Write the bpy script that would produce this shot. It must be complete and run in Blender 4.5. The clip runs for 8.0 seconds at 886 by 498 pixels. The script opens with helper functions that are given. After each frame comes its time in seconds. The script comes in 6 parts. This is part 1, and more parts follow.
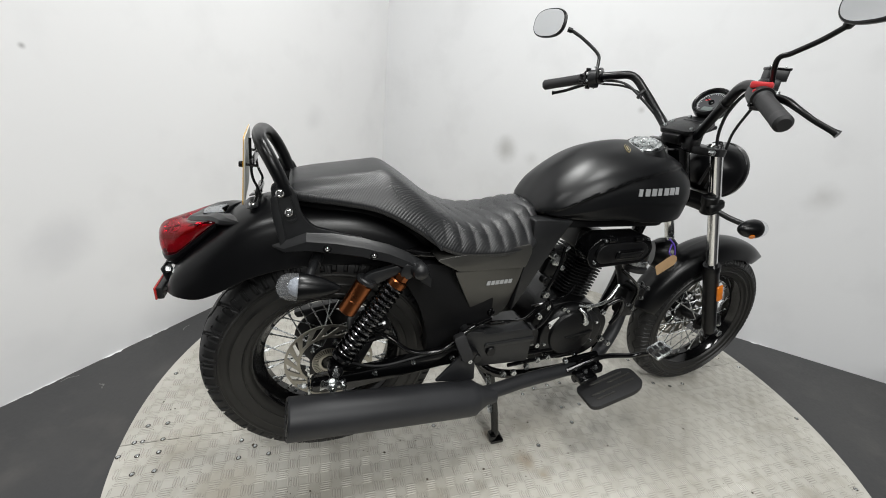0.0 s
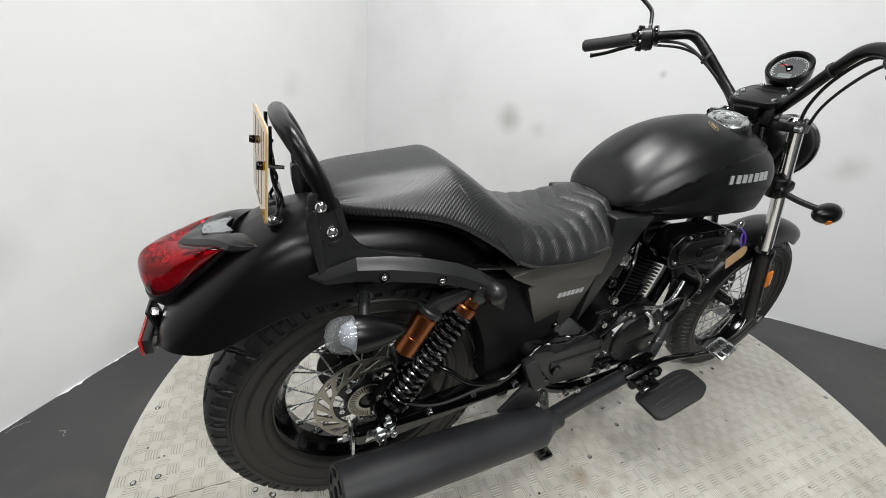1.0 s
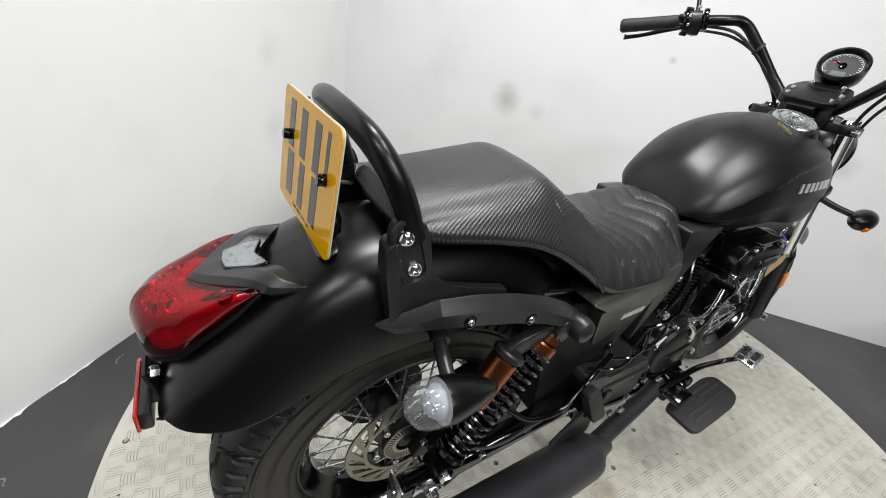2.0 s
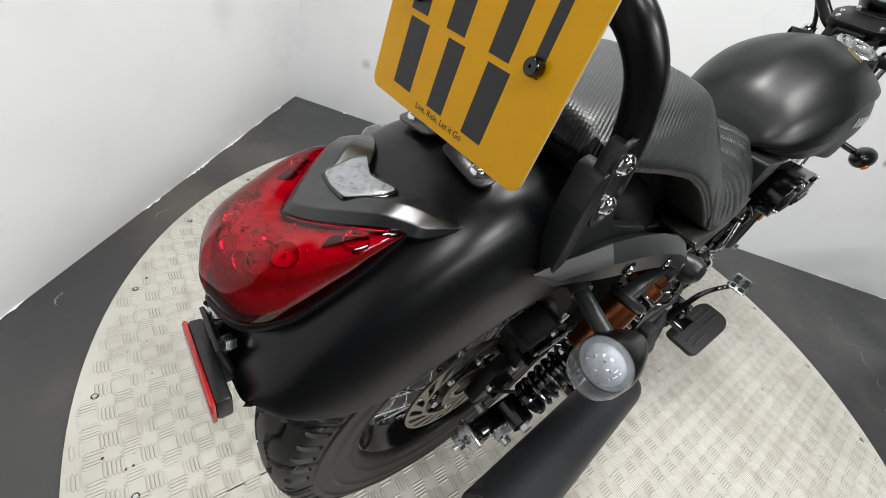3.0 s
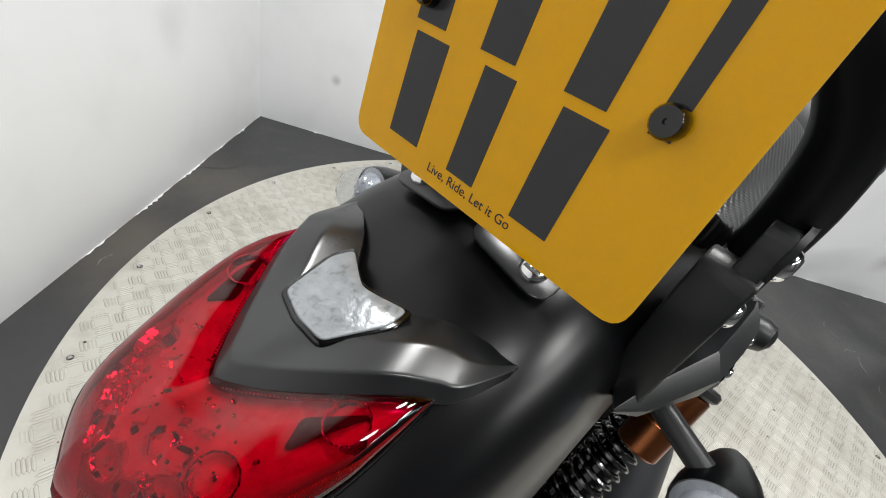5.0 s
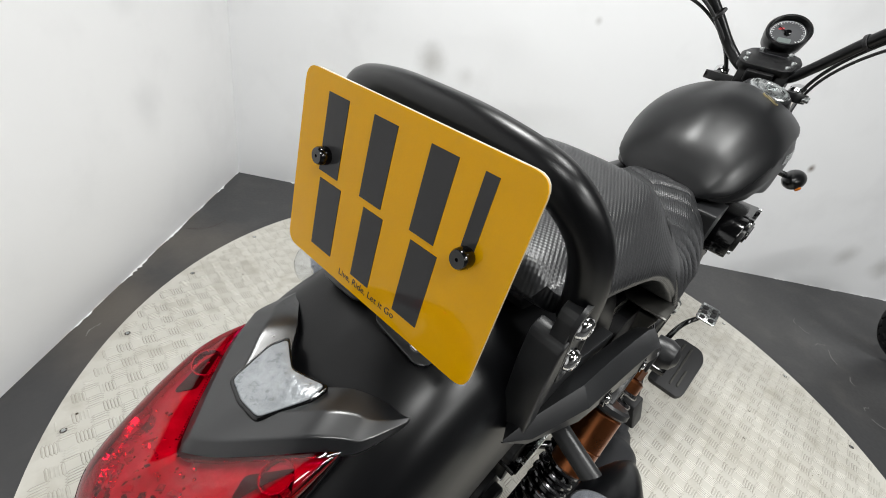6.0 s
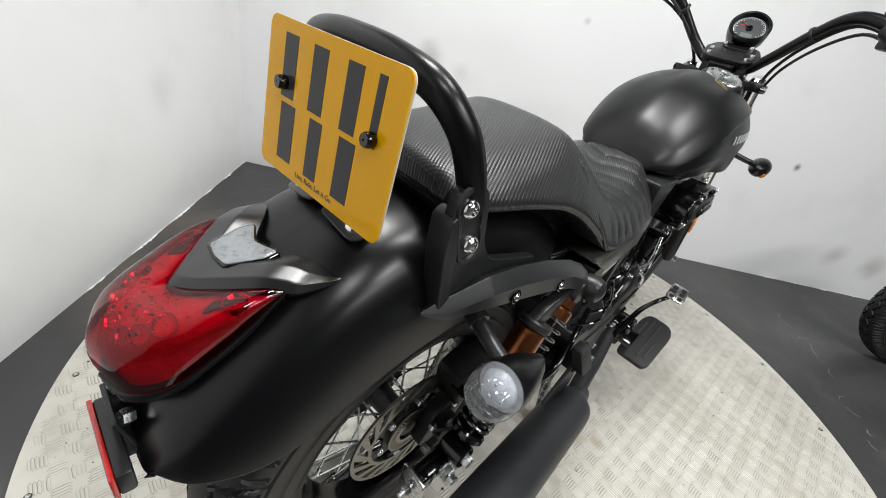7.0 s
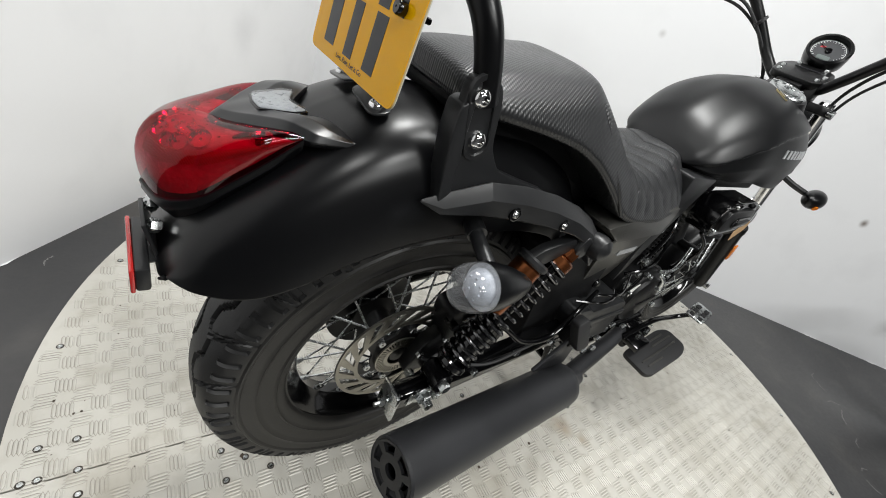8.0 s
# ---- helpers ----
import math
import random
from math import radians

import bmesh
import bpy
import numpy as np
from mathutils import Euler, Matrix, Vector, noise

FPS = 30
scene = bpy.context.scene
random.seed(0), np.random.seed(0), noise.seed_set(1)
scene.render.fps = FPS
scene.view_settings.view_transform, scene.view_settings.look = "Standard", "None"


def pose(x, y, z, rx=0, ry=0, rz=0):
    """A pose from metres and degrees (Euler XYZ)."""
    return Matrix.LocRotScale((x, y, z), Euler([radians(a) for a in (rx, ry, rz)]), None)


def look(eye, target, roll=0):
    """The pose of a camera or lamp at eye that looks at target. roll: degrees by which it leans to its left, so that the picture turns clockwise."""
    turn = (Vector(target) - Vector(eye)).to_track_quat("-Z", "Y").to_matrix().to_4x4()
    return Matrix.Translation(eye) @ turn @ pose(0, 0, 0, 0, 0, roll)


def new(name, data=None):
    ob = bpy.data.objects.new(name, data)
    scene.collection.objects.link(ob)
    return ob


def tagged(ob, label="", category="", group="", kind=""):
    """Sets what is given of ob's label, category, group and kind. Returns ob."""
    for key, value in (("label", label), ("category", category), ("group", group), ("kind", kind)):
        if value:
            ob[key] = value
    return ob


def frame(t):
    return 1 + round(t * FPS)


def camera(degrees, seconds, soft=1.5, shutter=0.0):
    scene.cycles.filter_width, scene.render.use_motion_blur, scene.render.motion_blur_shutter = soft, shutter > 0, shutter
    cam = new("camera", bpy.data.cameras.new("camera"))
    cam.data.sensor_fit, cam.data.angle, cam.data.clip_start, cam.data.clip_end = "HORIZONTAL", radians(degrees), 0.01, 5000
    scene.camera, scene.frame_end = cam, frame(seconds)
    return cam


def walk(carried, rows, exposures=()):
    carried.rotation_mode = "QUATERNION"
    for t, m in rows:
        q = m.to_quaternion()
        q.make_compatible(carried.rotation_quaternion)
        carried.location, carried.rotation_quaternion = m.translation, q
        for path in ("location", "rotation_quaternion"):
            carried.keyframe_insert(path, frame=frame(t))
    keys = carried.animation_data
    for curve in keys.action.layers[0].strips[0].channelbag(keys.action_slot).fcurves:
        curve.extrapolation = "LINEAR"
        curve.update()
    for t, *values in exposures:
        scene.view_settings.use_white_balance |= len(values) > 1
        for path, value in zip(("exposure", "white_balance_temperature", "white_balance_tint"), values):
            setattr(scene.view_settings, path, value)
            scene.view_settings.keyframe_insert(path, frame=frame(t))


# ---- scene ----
cam = camera(96.0, 8.0, 1.0)
PATH = [
    (0, (-0.054, -0.962, 1.089), (0.588, 0.759, 0.298), 6.3),
    (0.5, (-0.116, -0.852, 1.07), (0.607, 0.804, 0.213), 6.5),
    (1, (-0.18, -0.668, 1.068), (0.628, 0.911, 0.143), 6.9),
    (1.2, (-0.197, -0.61, 1.063), (0.652, 0.931, 0.111), 7.3),
    (2.3, (-0.326, -0.393, 1.04), (0.763, 0.9, -0.029), 13.5),
    (2.5, (-0.365, -0.362, 1.032), (0.798, 0.807, -0.099), 15.6),
    (3, (-0.398, -0.238, 0.941), (0.803, 0.774, -0.297), 20.5),
    (3.5, (-0.404, -0.137, 0.885), (0.793, 0.782, -0.429), 23.5),
    (4, (-0.404, -0.088, 0.873), (0.796, 0.803, -0.457), 24.0),
    (4.5, (-0.391, -0.098, 0.877), (0.844, 0.83, -0.393), 22.3),
    (5, (-0.331, -0.112, 0.911), (0.963, 0.86, -0.264), 19.6),
    (5.2, (-0.319, -0.117, 0.934), (0.999, 0.862, -0.208), 18.4),
    (6.3, (-0.337, -0.205, 1.007), (1.024, 0.824, -0.036), 13.6),
    (6.5, (-0.346, -0.235, 0.999), (1.017, 0.799, -0.036), 13.4),
    (7, (-0.357, -0.309, 0.987), (0.979, 0.75, -0.059), 14.8),
    (7.5, (-0.367, -0.384, 0.977), (0.923, 0.725, -0.074), 17.8),
    (8, (-0.367, -0.414, 0.919), (0.839, 0.768, -0.153), 23.0),
]
walk(cam, [(t, look(eye, target, roll)) for t, eye, target, roll in PATH], [(0.0, -0.40), (1.2, -0.30), (2.4, -0.17), (5.2, -0.11), (8.0, -0.15)])

# ---- world and light ----
world = bpy.data.worlds.new("world")
world.use_nodes = True
world.node_tree.nodes["Background"].inputs["Color"].default_value = (0.9, 0.95, 1.0, 1)
world.node_tree.nodes["Background"].inputs["Strength"].default_value = 0.25
scene.world = world


def ceiling_lamp(eye, target, sx, sy, watts, colour=(0.985, 0.99, 0.972)):
    data = bpy.data.lights.new("ceiling_lamp", "AREA")
    data.shape, data.size, data.size_y, data.energy, data.color = "ELLIPSE" if sx < 1 else "RECTANGLE", sx, sy, watts, colour
    ob = new("ceiling_lamp", data)
    ob.matrix_world = look(eye, target)
    return ob


ceiling_lamp((0.68, -0.60, 2.74), (0.68, -0.60, 0), 0.50, 0.50, 31)
ceiling_lamp((0.33, 0.32, 2.74), (0.33, 0.32, 0), 0.50, 0.40, 45)
ceiling_lamp((-0.85, -1.25, 2.74), (-0.85, -1.25, 0), 0.55, 0.55, 25)
ceiling_lamp((0.55, -2.50, 2.74), (0.55, -2.50, 0), 0.8, 0.8, 72)
ceiling_lamp((0.60, -4.20, 2.74), (0.60, -4.20, 0), 3.2, 0.30, 140)


# ---- materials ----
def mat(name, base, rough=0.5, metal=0.0, var=0.15, scale=12.0, fine=160.0, bump=0.0, dist=0.002, coat=0.0, coat_rough=0.1, rvar=0.08, spec=0.5):
    m = bpy.data.materials.new(name)
    m.use_nodes = True
    n, l = m.node_tree.nodes, m.node_tree.links
    b = n["Principled BSDF"]
    tc = n.new("ShaderNodeTexCoord")
    big, small = n.new("ShaderNodeTexNoise"), n.new("ShaderNodeTexNoise")
    big.inputs["Scale"].default_value, small.inputs["Scale"].default_value = scale, fine
    big.inputs["Detail"].default_value, small.inputs["Detail"].default_value = 5, 3
    l.new(tc.outputs["Object"], big.inputs["Vector"]), l.new(tc.outputs["Object"], small.inputs["Vector"])
    add = n.new("ShaderNodeMath")
    add.operation = "MULTIPLY_ADD"
    add.inputs[1].default_value, add.inputs[2].default_value = 0.35, 0.0
    l.new(small.outputs["Fac"], add.inputs[0]), l.new(big.outputs["Fac"], add.inputs[2])
    ramp = n.new("ShaderNodeMapRange")
    ramp.inputs["From Min"].default_value, ramp.inputs["From Max"].default_value = 0.35, 1.0
    l.new(add.outputs[0], ramp.inputs["Value"])
    mix = n.new("ShaderNodeMix")
    mix.data_type = "RGBA"
    mix.inputs["A"].default_value = tuple(c * (1 - var) for c in base) + (1,)
    mix.inputs["B"].default_value = tuple(min(1, c * (1 + var)) for c in base) + (1,)
    l.new(ramp.outputs[0], mix.inputs["Factor"]), l.new(mix.outputs["Result"], b.inputs["Base Color"])
    rr = n.new("ShaderNodeMapRange")
    rr.inputs["From Min"].default_value, rr.inputs["From Max"].default_value = 0.3, 1.0
    rr.inputs["To Min"].default_value, rr.inputs["To Max"].default_value = max(0.02, rough - rvar), min(1, rough + rvar)
    l.new(add.outputs[0], rr.inputs["Value"]), l.new(rr.outputs[0], b.inputs["Roughness"])
    b.inputs["Metallic"].default_value = metal
    b.inputs["Specular IOR Level"].default_value = spec
    b.inputs["Coat Weight"].default_value, b.inputs["Coat Roughness"].default_value = coat, coat_rough
    if bump:
        bp = n.new("ShaderNodeBump")
        bp.inputs["Strength"].default_value, bp.inputs["Distance"].default_value = bump, dist
        l.new(small.outputs["Fac"], bp.inputs["Height"]), l.new(bp.outputs[0], b.inputs["Normal"])
    return m


def tinted_clear(name, tint, gloss_rough=0.02, haze=0.0):
    """A clear moulded lens: tinted see-through with a glossy skin."""
    m = bpy.data.materials.new(name)
    m.use_nodes = True
    n, l = m.node_tree.nodes, m.node_tree.links
    n.remove(n["Principled BSDF"])
    tr, gl, fr, mx = (n.new("ShaderNode" + k) for k in ("BsdfTransparent", "BsdfGlossy", "LayerWeight", "MixShader"))
    tr.inputs["Color"].default_value = (*tint, 1)
    gl.inputs["Roughness"].default_value = gloss_rough
    fr.inputs["Blend"].default_value = 0.5
    pw, sc = n.new("ShaderNodeMath"), n.new("ShaderNodeMath")
    pw.operation, sc.operation = "POWER", "MULTIPLY_ADD"
    pw.inputs[1].default_value = 5.0
    sc.inputs[1].default_value, sc.inputs[2].default_value = 0.85, 0.045
    l.new(fr.outputs["Facing"], pw.inputs[0]), l.new(pw.outputs[0], sc.inputs[0]), l.new(sc.outputs[0], mx.inputs[0])
    inner = tr
    if haze:
        df, hz = n.new("ShaderNodeBsdfDiffuse"), n.new("ShaderNodeMixShader")
        df.inputs["Color"].default_value = (0.72, 0.73, 0.75, 1)
        hz.inputs[0].default_value = haze
        l.new(tr.outputs[0], hz.inputs[1]), l.new(df.outputs[0], hz.inputs[2])
        inner = hz
    l.new(inner.outputs[0], mx.inputs[1]), l.new(gl.outputs[0], mx.inputs[2])
    l.new(mx.outputs[0], n["Material Output"].inputs["Surface"])
    return m


SATIN = mat("satin_black_paint", (0.0020, 0.0021, 0.0026), 0.30, var=0.15, scale=6, fine=700, rvar=0.02, spec=0.31)
TANKP = mat("satin_black_tank_paint", (0.0022, 0.0024, 0.0030), 0.37, var=0.12, scale=5, fine=700, rvar=0.03, spec=0.38)
PLAST = mat("textured_black_plastic", (0.0105, 0.0109, 0.0118), 0.38, var=0.15, scale=14, fine=900, bump=0.2, dist=0.0004, spec=0.48)
SMOOTHP = mat("smooth_black_plastic", (0.0060, 0.0063, 0.0072), 0.29, var=0.12, scale=10, fine=600, rvar=0.03, spec=0.8)
GREYP = mat("graphite_grey_panel", (0.092, 0.090, 0.083), 0.32, metal=0.65, var=0.12, scale=8, fine=900, bump=0.14, dist=0.0004, spec=0.5)
GLOSS = mat("gloss_black_enamel", (0.0018, 0.0018, 0.0021), 0.11, var=0.2, scale=20, fine=300, bump=0.05, dist=0.001, rvar=0.05, spec=0.55)
CASTB = mat("black_cast_metal", (0.0030, 0.0030, 0.0034), 0.36, var=0.25, scale=30, fine=420, bump=0.3, dist=0.0008, rvar=0.1, spec=0.36)
EXHB = mat("matt_black_heatproof_paint", (0.017, 0.0175, 0.0195), 0.46, var=0.25, scale=9, fine=500, bump=0.12, dist=0.0005, spec=0.36)
SIDEW = mat("dusty_sidewall_rubber", (0.0095, 0.0090, 0.0081), 0.46, var=0.6, scale=14, fine=350, bump=0.25, dist=0.0006, spec=0.5)
RUBB = mat("tyre_rubber", (0.0085, 0.0085, 0.0088), 0.46, var=0.3, scale=16, fine=350, bump=0.2, dist=0.0008, spec=0.42)
SOFTR = mat("soft_black_rubber", (0.012, 0.012, 0.013), 0.62, var=0.2, scale=30, fine=600, bump=0.3, dist=0.0006)
CHROM = mat("chrome", (0.78, 0.78, 0.78), 0.10, metal=1.0, var=0.05, scale=25, fine=200, rvar=0.05)
ZINC = mat("zinc_plated_steel", (0.58, 0.60, 0.60), 0.26, metal=1.0, var=0.15, scale=60, fine=400, rvar=0.1)
STEEL = mat("brushed_disc_steel", (0.33, 0.315, 0.275), 0.33, metal=1.0, var=0.15, scale=30, fine=500, bump=0.1, dist=0.0003)
SPRNG = mat("dark_polished_spring_steel", (0.15, 0.15, 0.155), 0.18, metal=1.0, var=0.15, scale=40, fine=400, rvar=0.04)
BRONZ = mat("bronze_anodised_metal", (0.27, 0.092, 0.034), 0.30, metal=1.0, var=0.15, scale=25, fine=400, rvar=0.06)
AMBER = mat("amber_reflector", (0.75, 0.20, 0.01), 0.18, var=0.15, scale=60, fine=900, bump=0.3, dist=0.001, coat=0.6)
REDRF = mat("red_reflector", (0.42, 0.018, 0.016), 0.22, var=0.15, scale=60, fine=900, bump=0.3, dist=0.001, coat=0.6)
REDSW = mat("red_switch_plastic", (0.55, 0.03, 0.035), 0.35, var=0.1)
YELLO = mat("yellow_reflective_plate", (0.68, 0.345, 0.0006), 0.06, var=0.06, scale=7, fine=900, rvar=0.01, spec=0.22)
CREAM = mat("pale_plate_edge", (0.52, 0.52, 0.49), 0.5, var=0.1)
TANCO = mat("tan_plate_core", (0.44, 0.33, 0.17), 0.55, var=0.12)
INKBL = mat("dark_grey_ink", (0.035, 0.035, 0.036), 0.07, var=0.1, rvar=0.01, spec=0.22)
SILVR = mat("silver_decal", (0.52, 0.53, 0.54), 0.4, metal=0.5, var=0.1)
GOLDD = mat("gold_decal", (0.42, 0.35, 0.19), 0.35, metal=0.6, var=0.1)
CARD = mat("brown_card_tag", (0.42, 0.27, 0.14), 0.8, var=0.15, scale=40, fine=500, bump=0.2, dist=0.0005)
PURPL = mat("purple_plastic_cord", (0.12, 0.06, 0.45), 0.4, var=0.1)
WHITEP = mat("white_label_paper", (0.7, 0.7, 0.68), 0.6, var=0.08)
LEDPL = mat("white_lamp_insert", (0.31, 0.33, 0.37), 0.35, var=0.3, scale=110, fine=500, bump=0.25, dist=0.001)
LAMPW = mat("plate_lamp_reflector", (0.27, 0.28, 0.29), 0.3, metal=0.2, var=0.3, scale=120, fine=240, bump=0.3, dist=0.002)
REFLC = mat("silvered_reflector", (0.84, 0.83, 0.83), 0.07, metal=1.0, var=0.1, scale=120, fine=500, bump=0.3, dist=0.001)
REDBK = mat("pale_lamp_backing", (0.55, 0.22, 0.36), 0.25, var=0.35, scale=42, fine=190, bump=0.3, dist=0.003)
FINB = mat("dull_black_fin_paint", (0.004, 0.004, 0.0045), 0.55, var=0.2, scale=30, fine=400, bump=0.2, dist=0.0006, spec=0.22)
DARKB = mat("dark_lamp_bulb_housing", (0.03, 0.01, 0.01), 0.3, var=0.2)
REDLN = tinted_clear("red_tail_lens", (0.62, 0.007, 0.095))
CLEAR = tinted_clear("clear_signal_lens", (0.93, 0.94, 0.95), 0.03)
PLENS = tinted_clear("frosted_plate_lens", (0.93, 0.94, 0.95), 0.14)
RIBBED = tinted_clear("ribbed_clear_signal_lens", (0.93, 0.94, 0.95), 0.04, 0.08)
GLASS = tinted_clear("instrument_glass", (0.92, 0.93, 0.94), 0.01)
MIRR = mat("mirror_glass", (0.50, 0.51, 0.52), 0.03, metal=1.0, var=0.0, rvar=0.0)
DIALB = mat("dial_black", (0.012, 0.012, 0.014), 0.45, var=0.1)
DIALW = mat("dial_white_print", (0.75, 0.75, 0.74), 0.5, var=0.05)
DIALG = mat("dial_grey_screen", (0.10, 0.12, 0.11), 0.3, var=0.05)


def seat_vinyl():
    m = mat("carbon_weave_seat_vinyl", (0.0125, 0.0129, 0.0140), 0.35, var=0.15, scale=9, fine=500, rvar=0.06, spec=0.62)
    n, l = m.node_tree.nodes, m.node_tree.links
    b = n["Principled BSDF"]
    tc = n.new("ShaderNodeTexCoord")
    mp = n.new("ShaderNodeMapping")
    mp.inputs["Rotation"].default_value = (0, 0, radians(-27))
    l.new(tc.outputs["Object"], mp.inputs["Vector"])
    ribs, cross = n.new("ShaderNodeTexWave"), n.new("ShaderNodeTexWave")
    for w, axis, sc in ((ribs, "Y", 88.0), (cross, "X", 104.0)):
        w.wave_type, w.bands_direction = "BANDS", axis
        w.inputs["Scale"].default_value, w.inputs["Distortion"].default_value = sc, 0.0
        l.new(mp.outputs[0], w.inputs["Vector"])
    mul = n.new("ShaderNodeMath")
    mul.operation = "MULTIPLY_ADD"
    mul.inputs[1].default_value = 1.0
    half = n.new("ShaderNodeMath")
    half.operation = "MULTIPLY"
    half.inputs[1].default_value = 0.45
    l.new(ribs.outputs["Fac"], mul.inputs[0]), l.new(cross.outputs["Fac"], half.inputs[0]), l.new(half.outputs[0], mul.inputs[2])
    bp = n.new("ShaderNodeBump")
    bp.inputs["Strength"].default_value, bp.inputs["Distance"].default_value = 0.48, 0.0006
    l.new(mul.outputs[0], bp.inputs["Height"]), l.new(bp.outputs[0], b.inputs["Normal"])
    return m


SEATV = seat_vinyl()


def stained(name, base, rough, dark, big, amount, streak=(1, 1, 1), bump=0.1, metal=0.0, dist=0.002, fine=60):
    """A large surface with cloudy stains at two scales and fine scuffs."""
    m = bpy.data.materials.new(name)
    m.use_nodes = True
    n, l = m.node_tree.nodes, m.node_tree.links
    b = n["Principled BSDF"]
    tc, mp = n.new("ShaderNodeTexCoord"), n.new("ShaderNodeMapping")
    mp.inputs["Scale"].default_value = streak
    l.new(tc.outputs["Object"], mp.inputs["Vector"])
    one, two, three = (n.new("ShaderNodeTexNoise") for _ in range(3))
    for t, s, d in ((one, big, 4), (two, big * 5.3, 8), (three, fine, 10)):
        t.inputs["Scale"].default_value, t.inputs["Detail"].default_value = s, d
        l.new(mp.outputs[0], t.inputs["Vector"])
    r1, r2 = n.new("ShaderNodeMapRange"), n.new("ShaderNodeMapRange")
    for r, t, lo, hi in ((r1, one, 0.48, 0.78), (r2, two, 0.52, 0.80)):
        r.inputs["From Min"].default_value, r.inputs["From Max"].default_value = lo, hi
        l.new(t.outputs["Fac"], r.inputs["Value"])
    av = n.new("ShaderNodeMath")
    av.operation = "MULTIPLY_ADD"
    av.inputs[1].default_value = 0.6
    l.new(r1.outputs[0], av.inputs[0]), l.new(r2.outputs[0], av.inputs[2])
    am = n.new("ShaderNodeMath")
    am.operation, am.use_clamp = "MULTIPLY", True
    am.inputs[1].default_value = amount
    l.new(av.outputs[0], am.inputs[0])
    mix = n.new("ShaderNodeMix")
    mix.data_type = "RGBA"
    mix.inputs["A"].default_value, mix.inputs["B"].default_value = (*base, 1), (*dark, 1)
    l.new(am.outputs[0], mix.inputs["Factor"]), l.new(mix.outputs["Result"], b.inputs["Base Color"])
    rr = n.new("ShaderNodeMapRange")
    rr.inputs["To Min"].default_value, rr.inputs["To Max"].default_value = rough - 0.1, rough + 0.1
    l.new(three.outputs["Fac"], rr.inputs["Value"]), l.new(rr.outputs[0], b.inputs["Roughness"])
    b.inputs["Metallic"].default_value = metal
    bp = n.new("ShaderNodeBump")
    bp.inputs["Strength"].default_value, bp.inputs["Distance"].default_value = bump, dist
    l.new(three.outputs["Fac"], bp.inputs["Height"]), l.new(bp.outputs[0], b.inputs["Normal"])
    return m


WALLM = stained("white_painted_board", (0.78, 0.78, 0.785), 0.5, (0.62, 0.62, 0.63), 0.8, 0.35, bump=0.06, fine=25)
# same white board; the north wall's dimmer lighting is put into its colour
NORTHM = stained("white_painted_board_dimmed", (0.72, 0.725, 0.735), 0.5, (0.56, 0.56, 0.57), 0.8, 0.35, bump=0.06, fine=25)
CEILM = stained("dark_ceiling_paint", (0.030, 0.030, 0.030), 0.8, (0.02, 0.02, 0.02), 0.8, 0.3, bump=0.05)
DARKW = stained("dark_workshop_wall", (0.040, 0.040, 0.041), 0.7, (0.03, 0.03, 0.03), 0.8, 0.4, bump=0.05)
FLOORM = stained("dark_grey_floor_paint", (0.036, 0.036, 0.0375), 0.44, (0.078, 0.074, 0.070), 1.4, 0.6, bump=0.14, fine=90)
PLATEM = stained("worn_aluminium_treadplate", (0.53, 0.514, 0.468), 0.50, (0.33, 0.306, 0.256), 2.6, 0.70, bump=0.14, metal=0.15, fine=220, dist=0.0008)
PLATED = mat("grime_round_tread", (0.32, 0.30, 0.26), 0.6, var=0.35, scale=14, fine=200)


def soft_spots(m, spots):
    """Mixes soft-edged spots with places, sizes and colours of their own into a surface colour."""
    n, l = m.node_tree.nodes, m.node_tree.links
    b = n["Principled BSDF"]
    last = b.inputs["Base Color"].links[0].from_socket
    tc, nz = n.new("ShaderNodeTexCoord"), n.new("ShaderNodeTexNoise")
    nz.inputs["Scale"].default_value, nz.inputs["Detail"].default_value = 6.0, 4
    l.new(tc.outputs["Object"], nz.inputs["Vector"])
    for place, radius, colour, strength in spots:
        d = n.new("ShaderNodeVectorMath")
        d.operation = "DISTANCE"
        l.new(tc.outputs["Object"], d.inputs[0])
        d.inputs[1].default_value = place
        w = n.new("ShaderNodeMath")
        w.operation = "MULTIPLY_ADD"
        w.inputs[1].default_value = radius * 1.1
        l.new(nz.outputs["Fac"], w.inputs[0]), l.new(d.outputs["Value"], w.inputs[2])
        r = n.new("ShaderNodeMapRange")
        r.interpolation_type = "SMOOTHSTEP"
        r.inputs["From Min"].default_value, r.inputs["From Max"].default_value = radius * 1.5, radius * 0.45
        r.inputs["To Max"].default_value = strength
        l.new(w.outputs[0], r.inputs["Value"])
        mx = n.new("ShaderNodeMix")
        mx.data_type = "RGBA"
        mx.inputs["B"].default_value = (*colour, 1)
        l.new(r.outputs[0], mx.inputs["Factor"]), l.new(last, mx.inputs["A"])
        last = mx.outputs["Result"]
    l.new(last, b.inputs["Base Color"])


